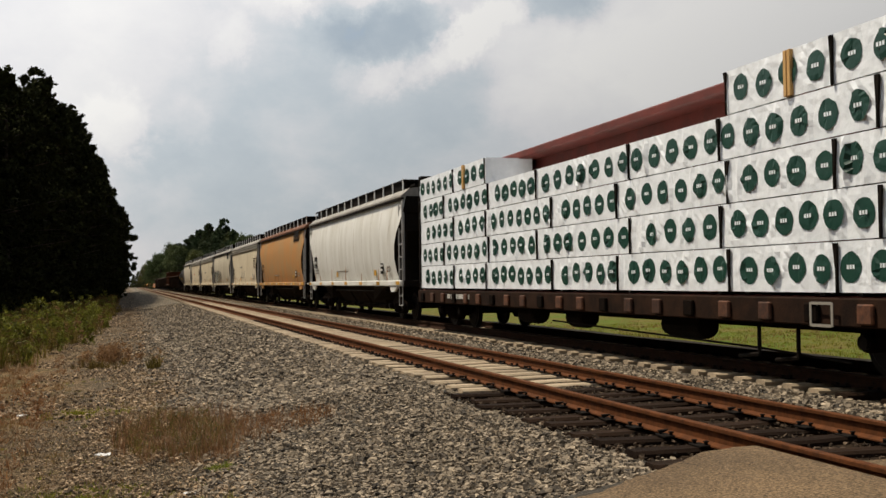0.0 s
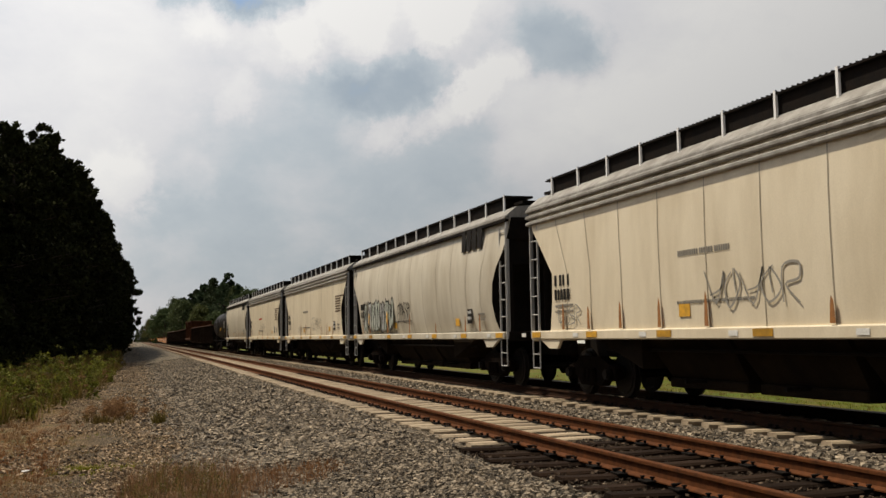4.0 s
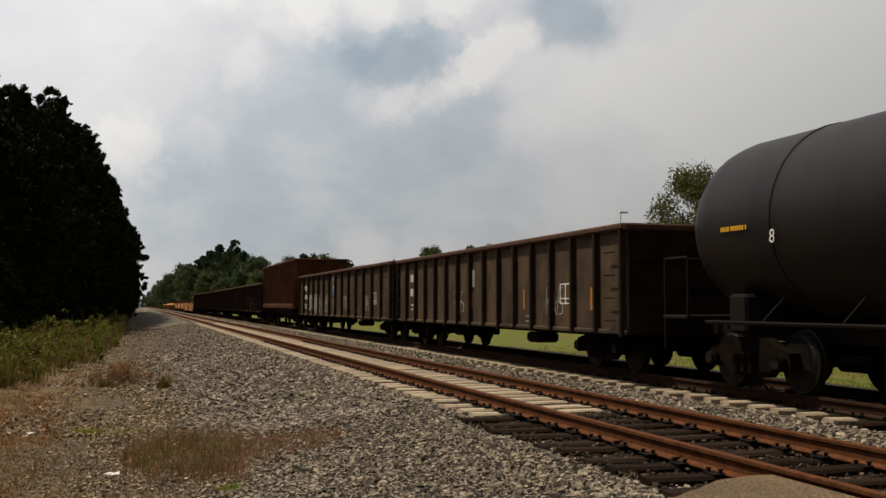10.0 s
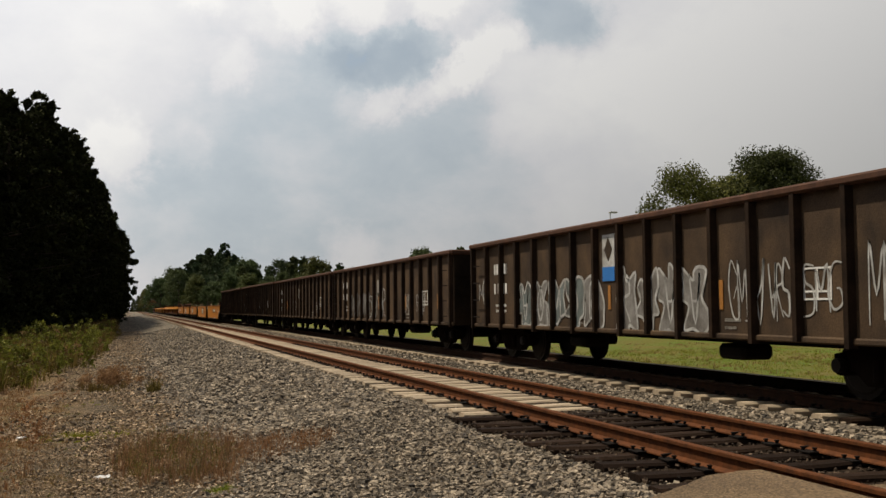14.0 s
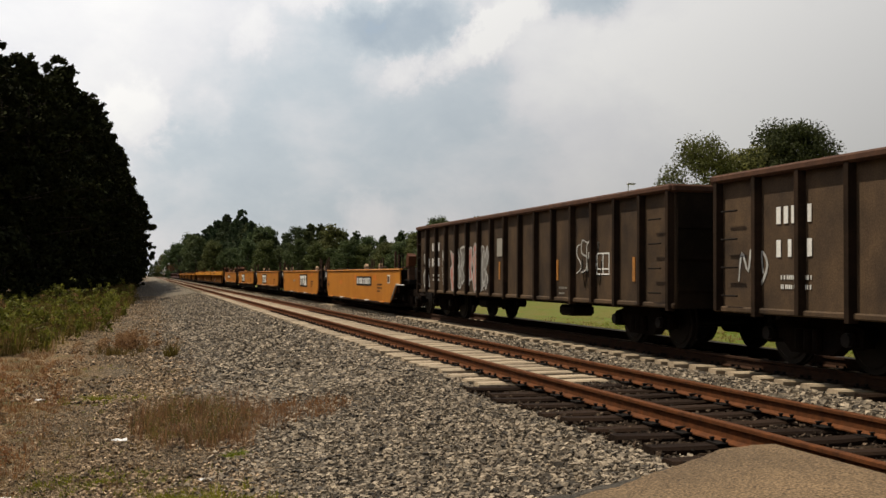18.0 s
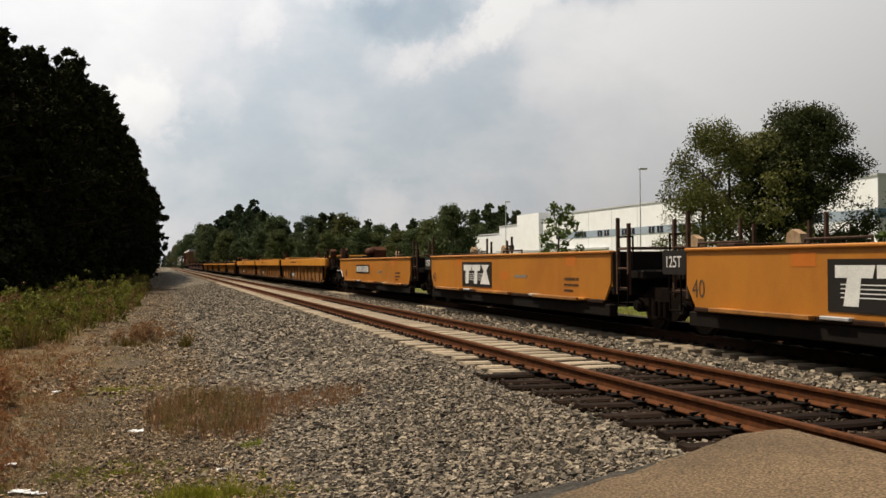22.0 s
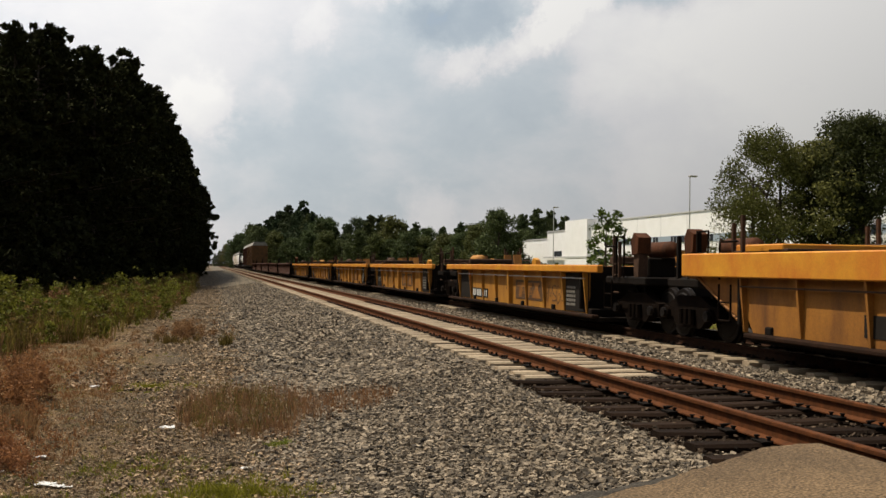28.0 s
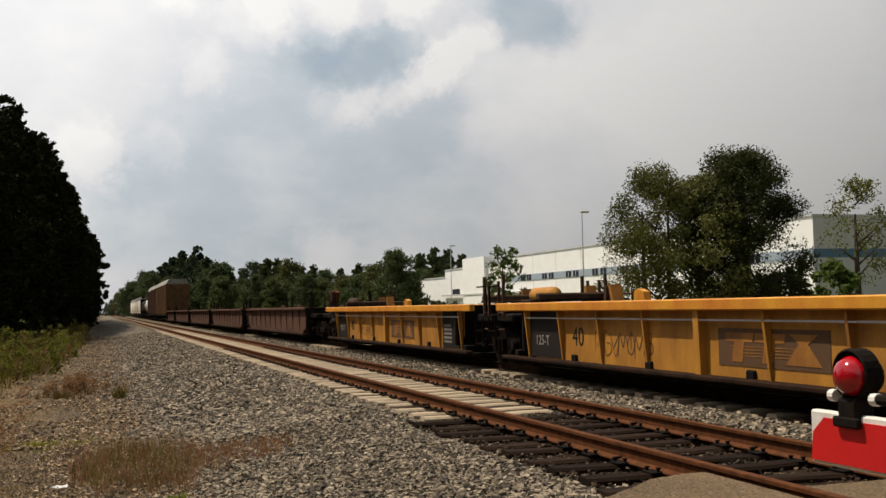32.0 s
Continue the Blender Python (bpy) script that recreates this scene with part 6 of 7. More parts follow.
for k, (a, b) in enumerate([(573.7, 592.0), (594.5, 612.5), (615.0, 633.0), (635.5, 653.5), (656.0, 668.5)]):
    u, n = between(a, b)
    w = well_unit("well_car", n, "rust-red well car, empty, rolling on the far track", "rust", "rust-red well cars", top=1.40, low=0.28)
    put(w, u)
for u in (572.6, 593.2, 613.8, 634.2, 654.8, 669.4):
    shared_truck(u)
for u, colour, word in ((684.0, rack_brown, "faded brown"), (712.0, well_rust, "rust-red")):
    put(autorack(26.5, colour, word), u)
for u, colour, word in ((734.5, white_paint, "white"), (751.5, tank_black, "black")):
    put(tank_car(15.6, colour, word, False), u)
tail = [(769.0, white_paint, "grey-white"), (788.0, grey_paint, "dusty grey-beige"), (807.0, beige_paint, "beige"), (826.0, white_paint, "grey-white")]
for u, colour, word in tail:
    put(hopper(17.6, colour, word, False, f"{word} steel side sheet"), u)


# ---- ties, plates and spikes ----
def tie_mesh(half, material, seed):
    r = random.Random(seed)
    s = Shape()
    nx = 7
    rings = []
    for i in range(nx + 1):
        x = -half + 2 * half * i / nx
        w, t = 0.112 + r.uniform(-0.008, 0.008), -0.176 + r.uniform(-0.008, 0.006)
        c = 0.018 + 0.012 * r.random()
        x += r.uniform(-0.03, 0.03) if i in (0, nx) else 0
        rings.append([(x, -w, -0.34), (x, -w - 0.003, t - c), (x, -w + c, t), (x, 0.0, t - 0.004 * r.random()), (x, w - c, t), (x, w + 0.003, t - c), (x, w, -0.34)])
    s.grid(rings, flip=True)
    s.add(rings[0], [tuple(range(7))])
    s.add(rings[-1], [tuple(range(7))[::-1]])
    return s.mesh("tie", material)


pale_ties = [tie_mesh(1.30, tie_pale, k) for k in range(4)]
dark_ties = [tie_mesh(1.58, tie_dark, 10 + k) for k in range(3)]
short_dark = [tie_mesh(1.32, tie_dark, 20 + k) for k in range(2)]
plate = Shape().box(-0.17, 0.17, -0.10, 0.10, -0.176, -0.158, 0.004)
for x, y in ((-0.09, -0.06), (0.09, 0.05), (-0.135, 0.06), (0.135, -0.05)):
    plate.box(x - 0.012, x + 0.012, y - 0.012, y + 0.012, -0.16, -0.128)
    plate.box(x - 0.022, x + 0.022, y - 0.018, y + 0.018, -0.135, -0.122, 0.004)
plate_mesh = plate.mesh("tie_plate", dark_steel)
anchor_mesh = Shape().box(-0.085, 0.085, -0.02, 0.02, -0.175, -0.13, 0.006).mesh("rail_anchor", dark_steel)
PITCH = 0.608
r = random.Random(4)
for track, first, swap, count in ((near_track, 13.53, 0, 118), (far_track, 12.24, -1, 90)):
    rest = Shape()
    for i in range(-11, 760):
        y = first + PITCH * i
        if track is near_track and y < 7.2:
            continue
        dark = i < swap
        meshes = (dark_ties if track is near_track else short_dark) if dark else pale_ties
        if i < count:
            part("tie", r.choice(meshes), tie_dark, track, at=pose(r.uniform(-0.03, 0.03) * (3 if dark else 1), y + r.uniform(-0.02, 0.02) * (2 if dark else 1), r.uniform(-0.006, 0.006) * (3 if dark else 1), 0, r.uniform(-0.4, 0.4), r.uniform(-0.9, 0.9) * (2.4 if dark else 1)))
        else:
            rest.box(-1.3 + r.uniform(-0.04, 0.04), 1.3, y - 0.11, y + 0.11, -0.34, -0.176)
        if i < (46 if track is near_track else 14):
            for x in (-0.7535, 0.7535):
                part("tie_plate", plate_mesh, dark_steel, track, at=pose(x, y, 0.003))
                if i % 2 == 0:
                    part("rail_anchor", anchor_mesh, dark_steel, track, at=pose(x, y + 0.145, 0))
    tagged(part("far_ties", rest, tie_pale, track), kind="stuff")


# ---- loose stone ----
def scatter(name, spots, sizes, material, label, rng, flat=0.95):
    """Broken stones, each an eight-cornered lump of its own shape, as one object."""
    n = len(spots)
    corners = np.array([(x, y, z) for z in (-1, 1) for y in (-1, 1) for x in (-1, 1)], float)
    v = corners[None] * rng.uniform(0.45, 1.05, (n, 8, 3))
    v *= np.stack([rng.uniform(0.7, 1.35, n), rng.uniform(0.7, 1.2, n), rng.uniform(0.55, 1.0, n) * flat], 1)[:, None]
    a, b = rng.uniform(0, 2 * np.pi, n), rng.uniform(-0.7, 0.7, n)
    ca, sa, cb, sb = np.cos(a), np.sin(a), np.cos(b), np.sin(b)
    one, nil = np.ones(n), np.zeros(n)
    turn = np.stack([np.stack([ca, -sa, nil], 1), np.stack([sa, ca, nil], 1), np.stack([nil, nil, one], 1)], 1)
    tilt = np.stack([np.stack([one, nil, nil], 1), np.stack([nil, cb, -sb], 1), np.stack([nil, sb, cb], 1)], 1)
    v = np.einsum("nij,nkj->nki", turn @ tilt, v) * (sizes[:, None, None] / 2) + spots[:, None]
    quads = np.array([(0, 2, 3, 1), (4, 5, 7, 6), (0, 1, 5, 4), (2, 6, 7, 3), (0, 4, 6, 2), (1, 3, 7, 5)])
    f = (quads[None] + 8 * np.arange(n)[:, None, None]).reshape(-1, 4)
    me = bpy.data.meshes.new(name)
    me.vertices.add(8 * n)
    me.vertices.foreach_set("co", v.ravel())
    me.loops.add(f.size)
    me.loops.foreach_set("vertex_index", f.ravel().astype(np.int32))
    me.polygons.add(len(f))
    me.polygons.foreach_set("loop_start", np.arange(0, f.size, 4, dtype=np.int32))
    me.polygons.foreach_set("use_smooth", [False] * len(f))
    me.update(calc_edges=True)
    me.materials.append(material)
    return tagged(new(name, me), label, "stones", kind="stuff")


rng = np.random.default_rng(7)


def bed(n, x0, x1, y0, y1, rise=0.0, bias=1.0):
    x = rng.uniform(x0, x1, n)
    y = y0 + (y1 - y0) * rng.uniform(0, 1, n) ** bias
    z = np.array([ground_height(a, b) for a, b in zip(x, y)]) + rise + rng.uniform(-0.01, 0.02, n)
    return np.stack([x, y, z], 1)


def off_road(p):
    line = np.interp(p[:, 0], [e[0] for e in lip_edge], [e[1] for e in lip_edge])
    return p[p[:, 1] > line + 0.03]


def thinned(p):
    """Fewer stones towards the grass, in drifts."""
    keep = np.array([noise.noise((a * 0.8, b * 0.5, 8.0)) for a, b in p[:, :2]]) + 0.30 * (p[:, 0] - 0.4) + rng.uniform(-0.35, 0.35, len(p))
    return p[keep > -0.40]


def ragged_edge(p):
    """The ballast's foot wavers and frays out."""
    wave = np.array([noise.noise((a * 0.7, b * 0.7, 21.0)) for a, b in p[:, :2]])
    return p[p[:, 0] + 0.9 * wave + rng.normal(0, 0.22, len(p)) > 0.85]


edge_stones = thinned(off_road(bed(12000, -0.6, 1.2, 5.6, 17, bias=1.25)))
scatter("ballast_stones", edge_stones, 0.015 + 0.036 * rng.uniform(0, 1, len(edge_stones)) ** 1.6, path_stone, "stones strewn at the ballast's foot", rng)
near = ragged_edge(off_road(bed(62000, 0.1, 4.6, 5.6, 16.5, bias=1.25)))
scatter("ballast_stones", near, 0.022 + 0.044 * rng.uniform(0, 1, len(near)) ** 1.6, stone, "broken grey ballast stones on the shoulder", rng)
mid = ragged_edge(bed(46000, 0.2, 4.6, 15, 85, bias=1.9))
scatter("ballast_stones", mid, rng.uniform(0.045, 0.10, len(mid)), stone, "broken grey ballast stones on the shoulder", rng)
crib_bed = Shape()
crib_bed.grid([[(4.36 + 0.2 * i, 6.9 + 0.2 * k, -0.232 + 0.03 * noise.noise((i * 0.9, k * 0.9, 2.0)) - (0.09 if i in (0, 14) or k in (0, 33) else 0)) for i in range(15)] for k in range(34)], flip=True)
tagged(new("crib_dirt", crib_bed.mesh("crib_dirt", bed_dirt, True)), "oil-dark dirt between the dark ties", "dirt", kind="structure")
low_crib = bed(3600, 4.1, 7.4, 6.9, 13.4, 0.045, 1.0)
scatter("crib_stones", low_crib, rng.uniform(0.02, 0.05, len(low_crib)), bed_stone, "oil-dark stones between the dark ties", rng)
crib = bed(12000, 4.2, 7.4, 13.3, 34, 0.02, 1.3)
scatter("crib_stones", crib, rng.uniform(0.03, 0.07, len(crib)), stone, "grey stones between the ties", rng)
middle = bed(22000, 7.0, 8.56, 6.6, 70, 0.0, 1.7)
scatter("ballast_stones", middle, rng.uniform(0.035, 0.085, len(middle)), stone, "pale stones between the two tracks", rng)
pebbles = thinned(off_road(bed(30000, -3.6, 1.4, 5.0, 36, 0.0, 1.5)))
scatter("path_pebbles", pebbles, 0.010 + 0.026 * rng.uniform(0, 1, len(pebbles)) ** 2.0, path_stone, "pebbles strewn over the dusty path", rng)
crumbs = off_road(bed(42000, -3.6, 1.3, 5.0, 15, 0.0, 1.3))
scatter("path_pebbles", crumbs, 0.008 + 0.020 * rng.uniform(0, 1, len(crumbs)) ** 2.0, path_stone, "small pebbles strewn over the dusty path", rng)
gritty = thinned(bed(26000, -2.0, 1.2, 16, 90, 0.0, 1.5))
scatter("path_pebbles", gritty, rng.uniform(0.025, 0.065, len(gritty)), path_stone, "pebbles strewn over the dusty path", rng)


# ---- grass and weeds ----
def blades(name, spots, low, high, width, material, label, lean=0.35):
    n = len(spots)
    a = rng.uniform(0, 2 * np.pi, n)
    hgt = rng.uniform(low, high, n)
    across = np.stack([np.cos(a), np.sin(a), 0 * a], 1) * (width * rng.uniform(0.5, 1.3, n))[:, None]
    b = rng.uniform(0, 2 * np.pi, n)
    bend = np.stack([np.cos(b), np.sin(b), 0 * b], 1) * (hgt * lean * rng.uniform(0.1, 1.2, n))[:, None]
    up = np.array([0, 0, 1.0])
    half = spots + up * (hgt * 0.55)[:, None] + bend * 0.35
    tip = spots + up * hgt[:, None] + bend
    v = np.stack([spots - across, spots + across, half + across * 0.7, half - across * 0.7, tip], 1)
    k = 5 * np.arange(n)[:, None]
    quads, tris = np.concatenate([k, k + 1, k + 2, k + 3], 1), np.concatenate([k + 3, k + 2, k + 4], 1)
    loops = np.concatenate([quads.ravel(), tris.ravel()]).astype(np.int32)
    me = bpy.data.meshes.new(name)
    me.vertices.add(5 * n)
    me.vertices.foreach_set("co", v.ravel())
    me.loops.add(len(loops))
    me.loops.foreach_set("vertex_index", loops)
    me.polygons.add(2 * n)
    me.polygons.foreach_set("loop_start", np.concatenate([np.arange(0, 4 * n, 4), 4 * n + np.arange(0, 3 * n, 3)]).astype(np.int32))
    me.update(calc_edges=True)
    me.materials.append(material)
    return tagged(new(name, me), label, "grass", kind="stuff")


def patch(n, cx, cy, rx, ry):
    """Spots in an uneven oval, thicker towards its middle, in tufts."""
    tufts = max(6, n // 30)
    ta, tr = rng.uniform(0, 2 * np.pi, tufts), rng.uniform(0, 1, tufts) ** 0.6
    tx, ty = cx + rx * tr * np.cos(ta), cy + ry * tr * np.sin(ta)
    i = rng.integers(0, tufts, n)
    x, y = tx[i] + rng.normal(0, 0.09, n), ty[i] + rng.normal(0, 0.13, n)
    return np.stack([x, y, np.array([ground_height(p, q) for p, q in zip(x, y)]) - 0.01], 1)


def strip(n, x0, x1, y0, y1, bias=1.0):
    p = bed(n, x0, x1, y0, y1, -0.02, bias)
    clump = np.array([noise.noise((a * 0.9, b * 0.5, 5.0)) for a, b in p[:, :2]])
    return p[clump > -0.22]


def tufts(name, roots, per, low, high, width, material, label, splay=0.6, foot=0.05):
    """Tufts of blades that fan out from their roots, each tuft of its own height."""
    n = len(roots)
    tall = rng.uniform(low, high, n) * rng.uniform(0.6, 1.0, n)
    k = np.repeat(np.arange(n), per)
    m = len(k)
    a = rng.uniform(0, 2 * np.pi, m)
    out = np.stack([np.cos(a), np.sin(a), 0 * a], 1)
    base = roots[k] + out * (foot * rng.uniform(0, 1, m))[:, None] + rng.normal(0, foot * 0.5, (m, 3)) * np.array([1, 1, 0])
    hgt = tall[k] * rng.uniform(0.35, 1.0, m)
    bend = out * (hgt * splay * rng.uniform(0.05, 1.1, m))[:, None]
    b = rng.uniform(0, 2 * np.pi, m)
    across = np.stack([np.cos(b), np.sin(b), 0 * b], 1) * (width * rng.uniform(0.5, 1.3, m))[:, None]
    up = np.array([0, 0, 1.0])
    half = base + up * (hgt * 0.6)[:, None] + bend * 0.4
    tip = base + up * (hgt * (1 - 0.25 * splay * rng.uniform(0, 1, m)))[:, None] + bend
    v = np.stack([base - across, base + across, half + across * 0.7, half - across * 0.7, tip], 1)
    i = 5 * np.arange(m)[:, None]
    loops = np.concatenate([np.concatenate([i, i + 1, i + 2, i + 3], 1).ravel(), np.concatenate([i + 3, i + 2, i + 4], 1).ravel()]).astype(np.int32)
    me = bpy.data.meshes.new(name)
    me.vertices.add(5 * m)
    me.vertices.foreach_set("co", v.ravel())
    me.loops.add(len(loops))
    me.loops.foreach_set("vertex_index", loops)
    me.polygons.add(2 * m)
    me.polygons.foreach_set("loop_start", np.concatenate([np.arange(0, 4 * m, 4), 4 * m + np.arange(0, 3 * m, 3)]).astype(np.int32))
    me.update(calc_edges=True)
    me.materials.append(material)
    return tagged(new(name, me), label, "grass", kind="stuff")


def roots(n, x0, x1, y0, y1, bias=1.0, gap=-0.15, scale=0.7, shift=0.0):
    """Spots that gather in patches."""
    p = bed(n, x0, x1, y0, y1, -0.015, bias)
    thick = np.array([noise.noise((a * scale, b * scale * 0.6, 5.0 + shift)) for a, b in p[:, :2]])
    return p[thick > gap + rng.uniform(-0.15, 0.15, len(p))]


def oval(n, cx, cy, rx, ry, even=False):
    a, d = rng.uniform(0, 2 * np.pi, n), np.sqrt(rng.uniform(0, 1, n)) * rng.uniform(0.75, 1.1, n) if even else np.abs(rng.normal(0, 0.5, n))
    x, y = cx + rx * d * np.cos(a), cy + ry * d * np.sin(a)
    return np.stack([x, y, np.array([ground_height(p, q) for p, q in zip(x, y)]) - 0.01], 1)


tufts("dry_weeds", oval(400, 0.74, 13.3, 0.95, 2.1, True), 7, 0.15, 0.62, 0.0030, grass_brown, "dry brown weeds in the gravel")
tufts("dry_weeds", oval(260, 1.95, 13.6, 0.75, 0.9, True), 8, 0.06, 0.30, 0.0028, dead_brown, "thin dry weeds at the ballast's foot")
tufts("dry_weeds", oval(190, 0.60, 13.5, 0.75, 1.9, True), 8, 0.10, 0.46, 0.0034, grass_olive, "olive weeds among the dry ones")
tufts("small_weed", oval(9, 0.62, 24.6, 0.16, 0.2), 26, 0.3, 0.55, 0.008, grass_olive, "lone weed plant in the gravel")
tufts("small_weed", oval(30, -0.7, 25.5, 0.6, 0.8), 20, 0.15, 0.34, 0.008, grass_olive, "low weeds on the path")
tufts("grass_tuft", oval(330, 0.35, 8.7, 1.0, 0.75), 18, 0.05, 0.16, 0.0045, grass_green, "fresh green grass in the gravel", 0.9)
tufts("grass_tuft", oval(40, 0.95, 11.0, 0.25, 0.2), 18, 0.04, 0.12, 0.0045, grass_green, "small green grass tuft", 0.9)
tufts("grass_tuft", oval(110, -0.6, 16.3, 0.9, 0.6), 16, 0.05, 0.14, 0.006, grass_green, "low green grass on the path", 0.9)
tufts("grass_tuft", oval(150, -0.35, 9.9, 1.2, 0.8), 14, 0.03, 0.11, 0.0045, grass_green, "low green grass on the path", 0.9)
tufts("grass_tuft", oval(110, -1.35, 8.6, 1.0, 0.6), 16, 0.03, 0.10, 0.0045, grass_green, "low green grass on the path", 0.9)
tufts("grass_tuft", off_road(roots(420, -3.0, 0.8, 6.2, 22, 1.3, 0.10, 0.9, 3.0)), 12, 0.02, 0.09, 0.0045, grass_green, "scattered green grass on the path", 0.9)
tufts("dry_grass", roots(900, -5.0, -1.1, 9.0, 27, 1.0, 0.0, 0.6), 16, 0.05, 0.24, 0.004, grass_brown, "dry brown grass beside the path", 0.8)
tufts("dry_grass", roots(700, -7.5, -2.0, 14.0, 30, 1.0, -0.1, 0.6, 9.0), 14, 0.06, 0.30, 0.005, grass_brown, "dry brown grass beside the path", 0.8)
tufts("dry_grass", off_road(roots(1100, -3.4, 0.9, 5.6, 24, 1.2, -0.05, 0.9, 6.0)), 12, 0.02, 0.12, 0.004, grass_brown, "sparse dry grass on the path", 1.0)
tufts("dry_grass", off_road(roots(2600, -3.6, 0.6, 5.4, 20, 1.25, -0.12, 1.1, 14.0)), 9, 0.02, 0.10, 0.0035, grass_brown, "short dry grass on the path", 1.0)
tufts("dry_grass", off_road(roots(1500, -3.6, 0.6, 5.4, 20, 1.25, -0.02, 1.1, 17.0)), 9, 0.02, 0.08, 0.0035, grass_olive, "short olive grass on the path", 1.0)
tufts("dry_grass", roots(1500, -5.5, -1.0, 9.5, 25, 1.0, -0.15, 0.5, 23.0), 10, 0.05, 0.22, 0.004, dead_brown, "short red-brown grass beside the path", 0.9)
tufts("dead_weed", oval(26, -2.1, 12.5, 0.7, 2.6), 30, 0.25, 0.52, 0.006, grass_brown, "dead brown weeds beside the path", 0.5)


def bank_edge(y):
    """How near the weed bank comes to the path."""
    return np.interp(y, [20, 22, 25, 30, 43, 60, 80], [-4.6, -3.2, -2.3, -1.5, -0.75, -0.6, -0.5])


def in_bank(p):
    wave = np.array([noise.noise((a * 0.6, b * 0.45, 31.0)) for a, b in p[:, :2]])
    return p[p[:, 0] + 1.1 * wave < bank_edge(p[:, 1]) - 0.35]


tufts("tall_weeds", in_bank(roots(1300, -12, -0.4, 21, 80, 1.5, -0.2, 0.5)), 26, 0.40, 1.20, 0.009, grass_olive, "tall olive weeds below the wood", 0.55, 0.16)
tufts("tall_weeds", in_bank(roots(700, -12, -0.8, 22, 70, 1.5, -0.05, 0.5, 4.0)), 26, 0.45, 1.35, 0.010, weed_green, "tall green weeds below the wood", 0.55, 0.16)
tufts("tall_weeds", in_bank(roots(420, -9, -0.8, 21, 60, 1.4, 0.05, 0.5, 7.0)), 18, 0.40, 1.15, 0.007, grass_brown, "dry stalks among the weeds", 0.45, 0.14)
tufts("tall_weeds", roots(900, -6.5, -1.3, 60, 140, 1.0, -0.4, 0.3), 26, 0.6, 1.3, 0.03, grass_olive, "weeds along the wood", 0.5, 0.3)
tufts("reed_stalks", oval(8, -5.0, 24.6, 0.5, 0.5), 16, 0.8, 1.4, 0.007, tie_pale, "bleached dry stalks", 0.3, 0.2)
tufts("meadow_grass", bed(6500, FAR_TRACK + 4.9, 30, 8, 44, -0.02, 1.2), 8, 0.04, 0.17, 0.010, grass_green, "rough green grass beyond the tracks", 0.9, 0.14)
tufts("meadow_grass", roots(2600, FAR_TRACK + 4.5, 34, 8, 50, 1.2, 0.0, 0.5, 40.0), 8, 0.06, 0.24, 0.010, grass_brown, "dry grass in the meadow", 0.7, 0.14)


# ---- trees ----
def leaf_cloud(name, clumps, per, size, material, seed, drop=0.0):
    """A crown: leaf-sized cards strewn through many small clumps (x, y, z, radius)."""
    g = np.random.default_rng(seed)
    c = np.repeat(np.array(clumps), per, 0)
    n = len(c)
    d = g.normal(0, 1, (n, 3))
    d /= np.linalg.norm(d, axis=1)[:, None]
    at = c[:, :3] + d * (c[:, 3] * g.uniform(0.35, 1.05, n))[:, None] * np.array([1, 1, 0.75])
    at[:, 2] -= drop * g.random(n)
    u = g.normal(0, 1, (n, 3))
    u /= np.linalg.norm(u, axis=1)[:, None]
    w = np.cross(u, d + g.normal(0, 0.6, (n, 3)))
    w /= np.linalg.norm(w, axis=1)[:, None] + 1e-9
    s = (size * g.uniform(0.55, 1.3, n))[:, None]
    v = np.stack([at - u * s, at + w * s * 0.45, at + u * s, at - w * s * 0.45], 1)
    me = bpy.data.meshes.new(name)
    me.vertices.add(4 * n)
    me.vertices.foreach_set("co", v.ravel())
    me.loops.add(4 * n)
    me.loops.foreach_set("vertex_index", np.arange(4 * n, dtype=np.int32))
    me.polygons.add(n)
    me.polygons.foreach_set("loop_start", np.arange(0, 4 * n, 4, dtype=np.int32))
    me.update(calc_edges=True)
    me.materials.append(material)
    return me


def thicket(name, spots, high, radius, per, size, material, label):
    """Leafy weeds: small leaves in lumps over the given spots."""
    lumps = [(x, y, z + high * rng.uniform(0.15, 1.0), radius * rng.uniform(0.5, 1.3)) for x, y, z in spots]
    tagged(new(name, leaf_cloud(name, lumps, per, size, material, len(spots))), label, "weeds", kind="stuff")


def leafy_plants(name, spots, low, high, size, material, label):
    """Bushy weeds: stems of leaf lumps, each plant of its own height and width."""
    lumps = []
    for x, y, z in spots:
        tall = rng.uniform(low, high) * (0.95 + 0.9 * noise.noise((x * 0.45, y * 0.28, 3.0)))
        wide = tall * rng.uniform(0.22, 0.40)
        for k in range(rng.integers(6, 11)):
            q = rng.uniform(0.12, 1.0)
            a = rng.uniform(0, 2 * np.pi)
            reach = wide * (1.05 - 0.75 * q) * rng.uniform(0.3, 1.0)
            lumps.append((x + reach * math.cos(a), y + reach * math.sin(a), z + tall * q, rng.uniform(0.07, 0.17)))
    tagged(new(name, leaf_cloud(name, lumps, 16, size, material, len(spots))), label, "weeds", kind="stuff")


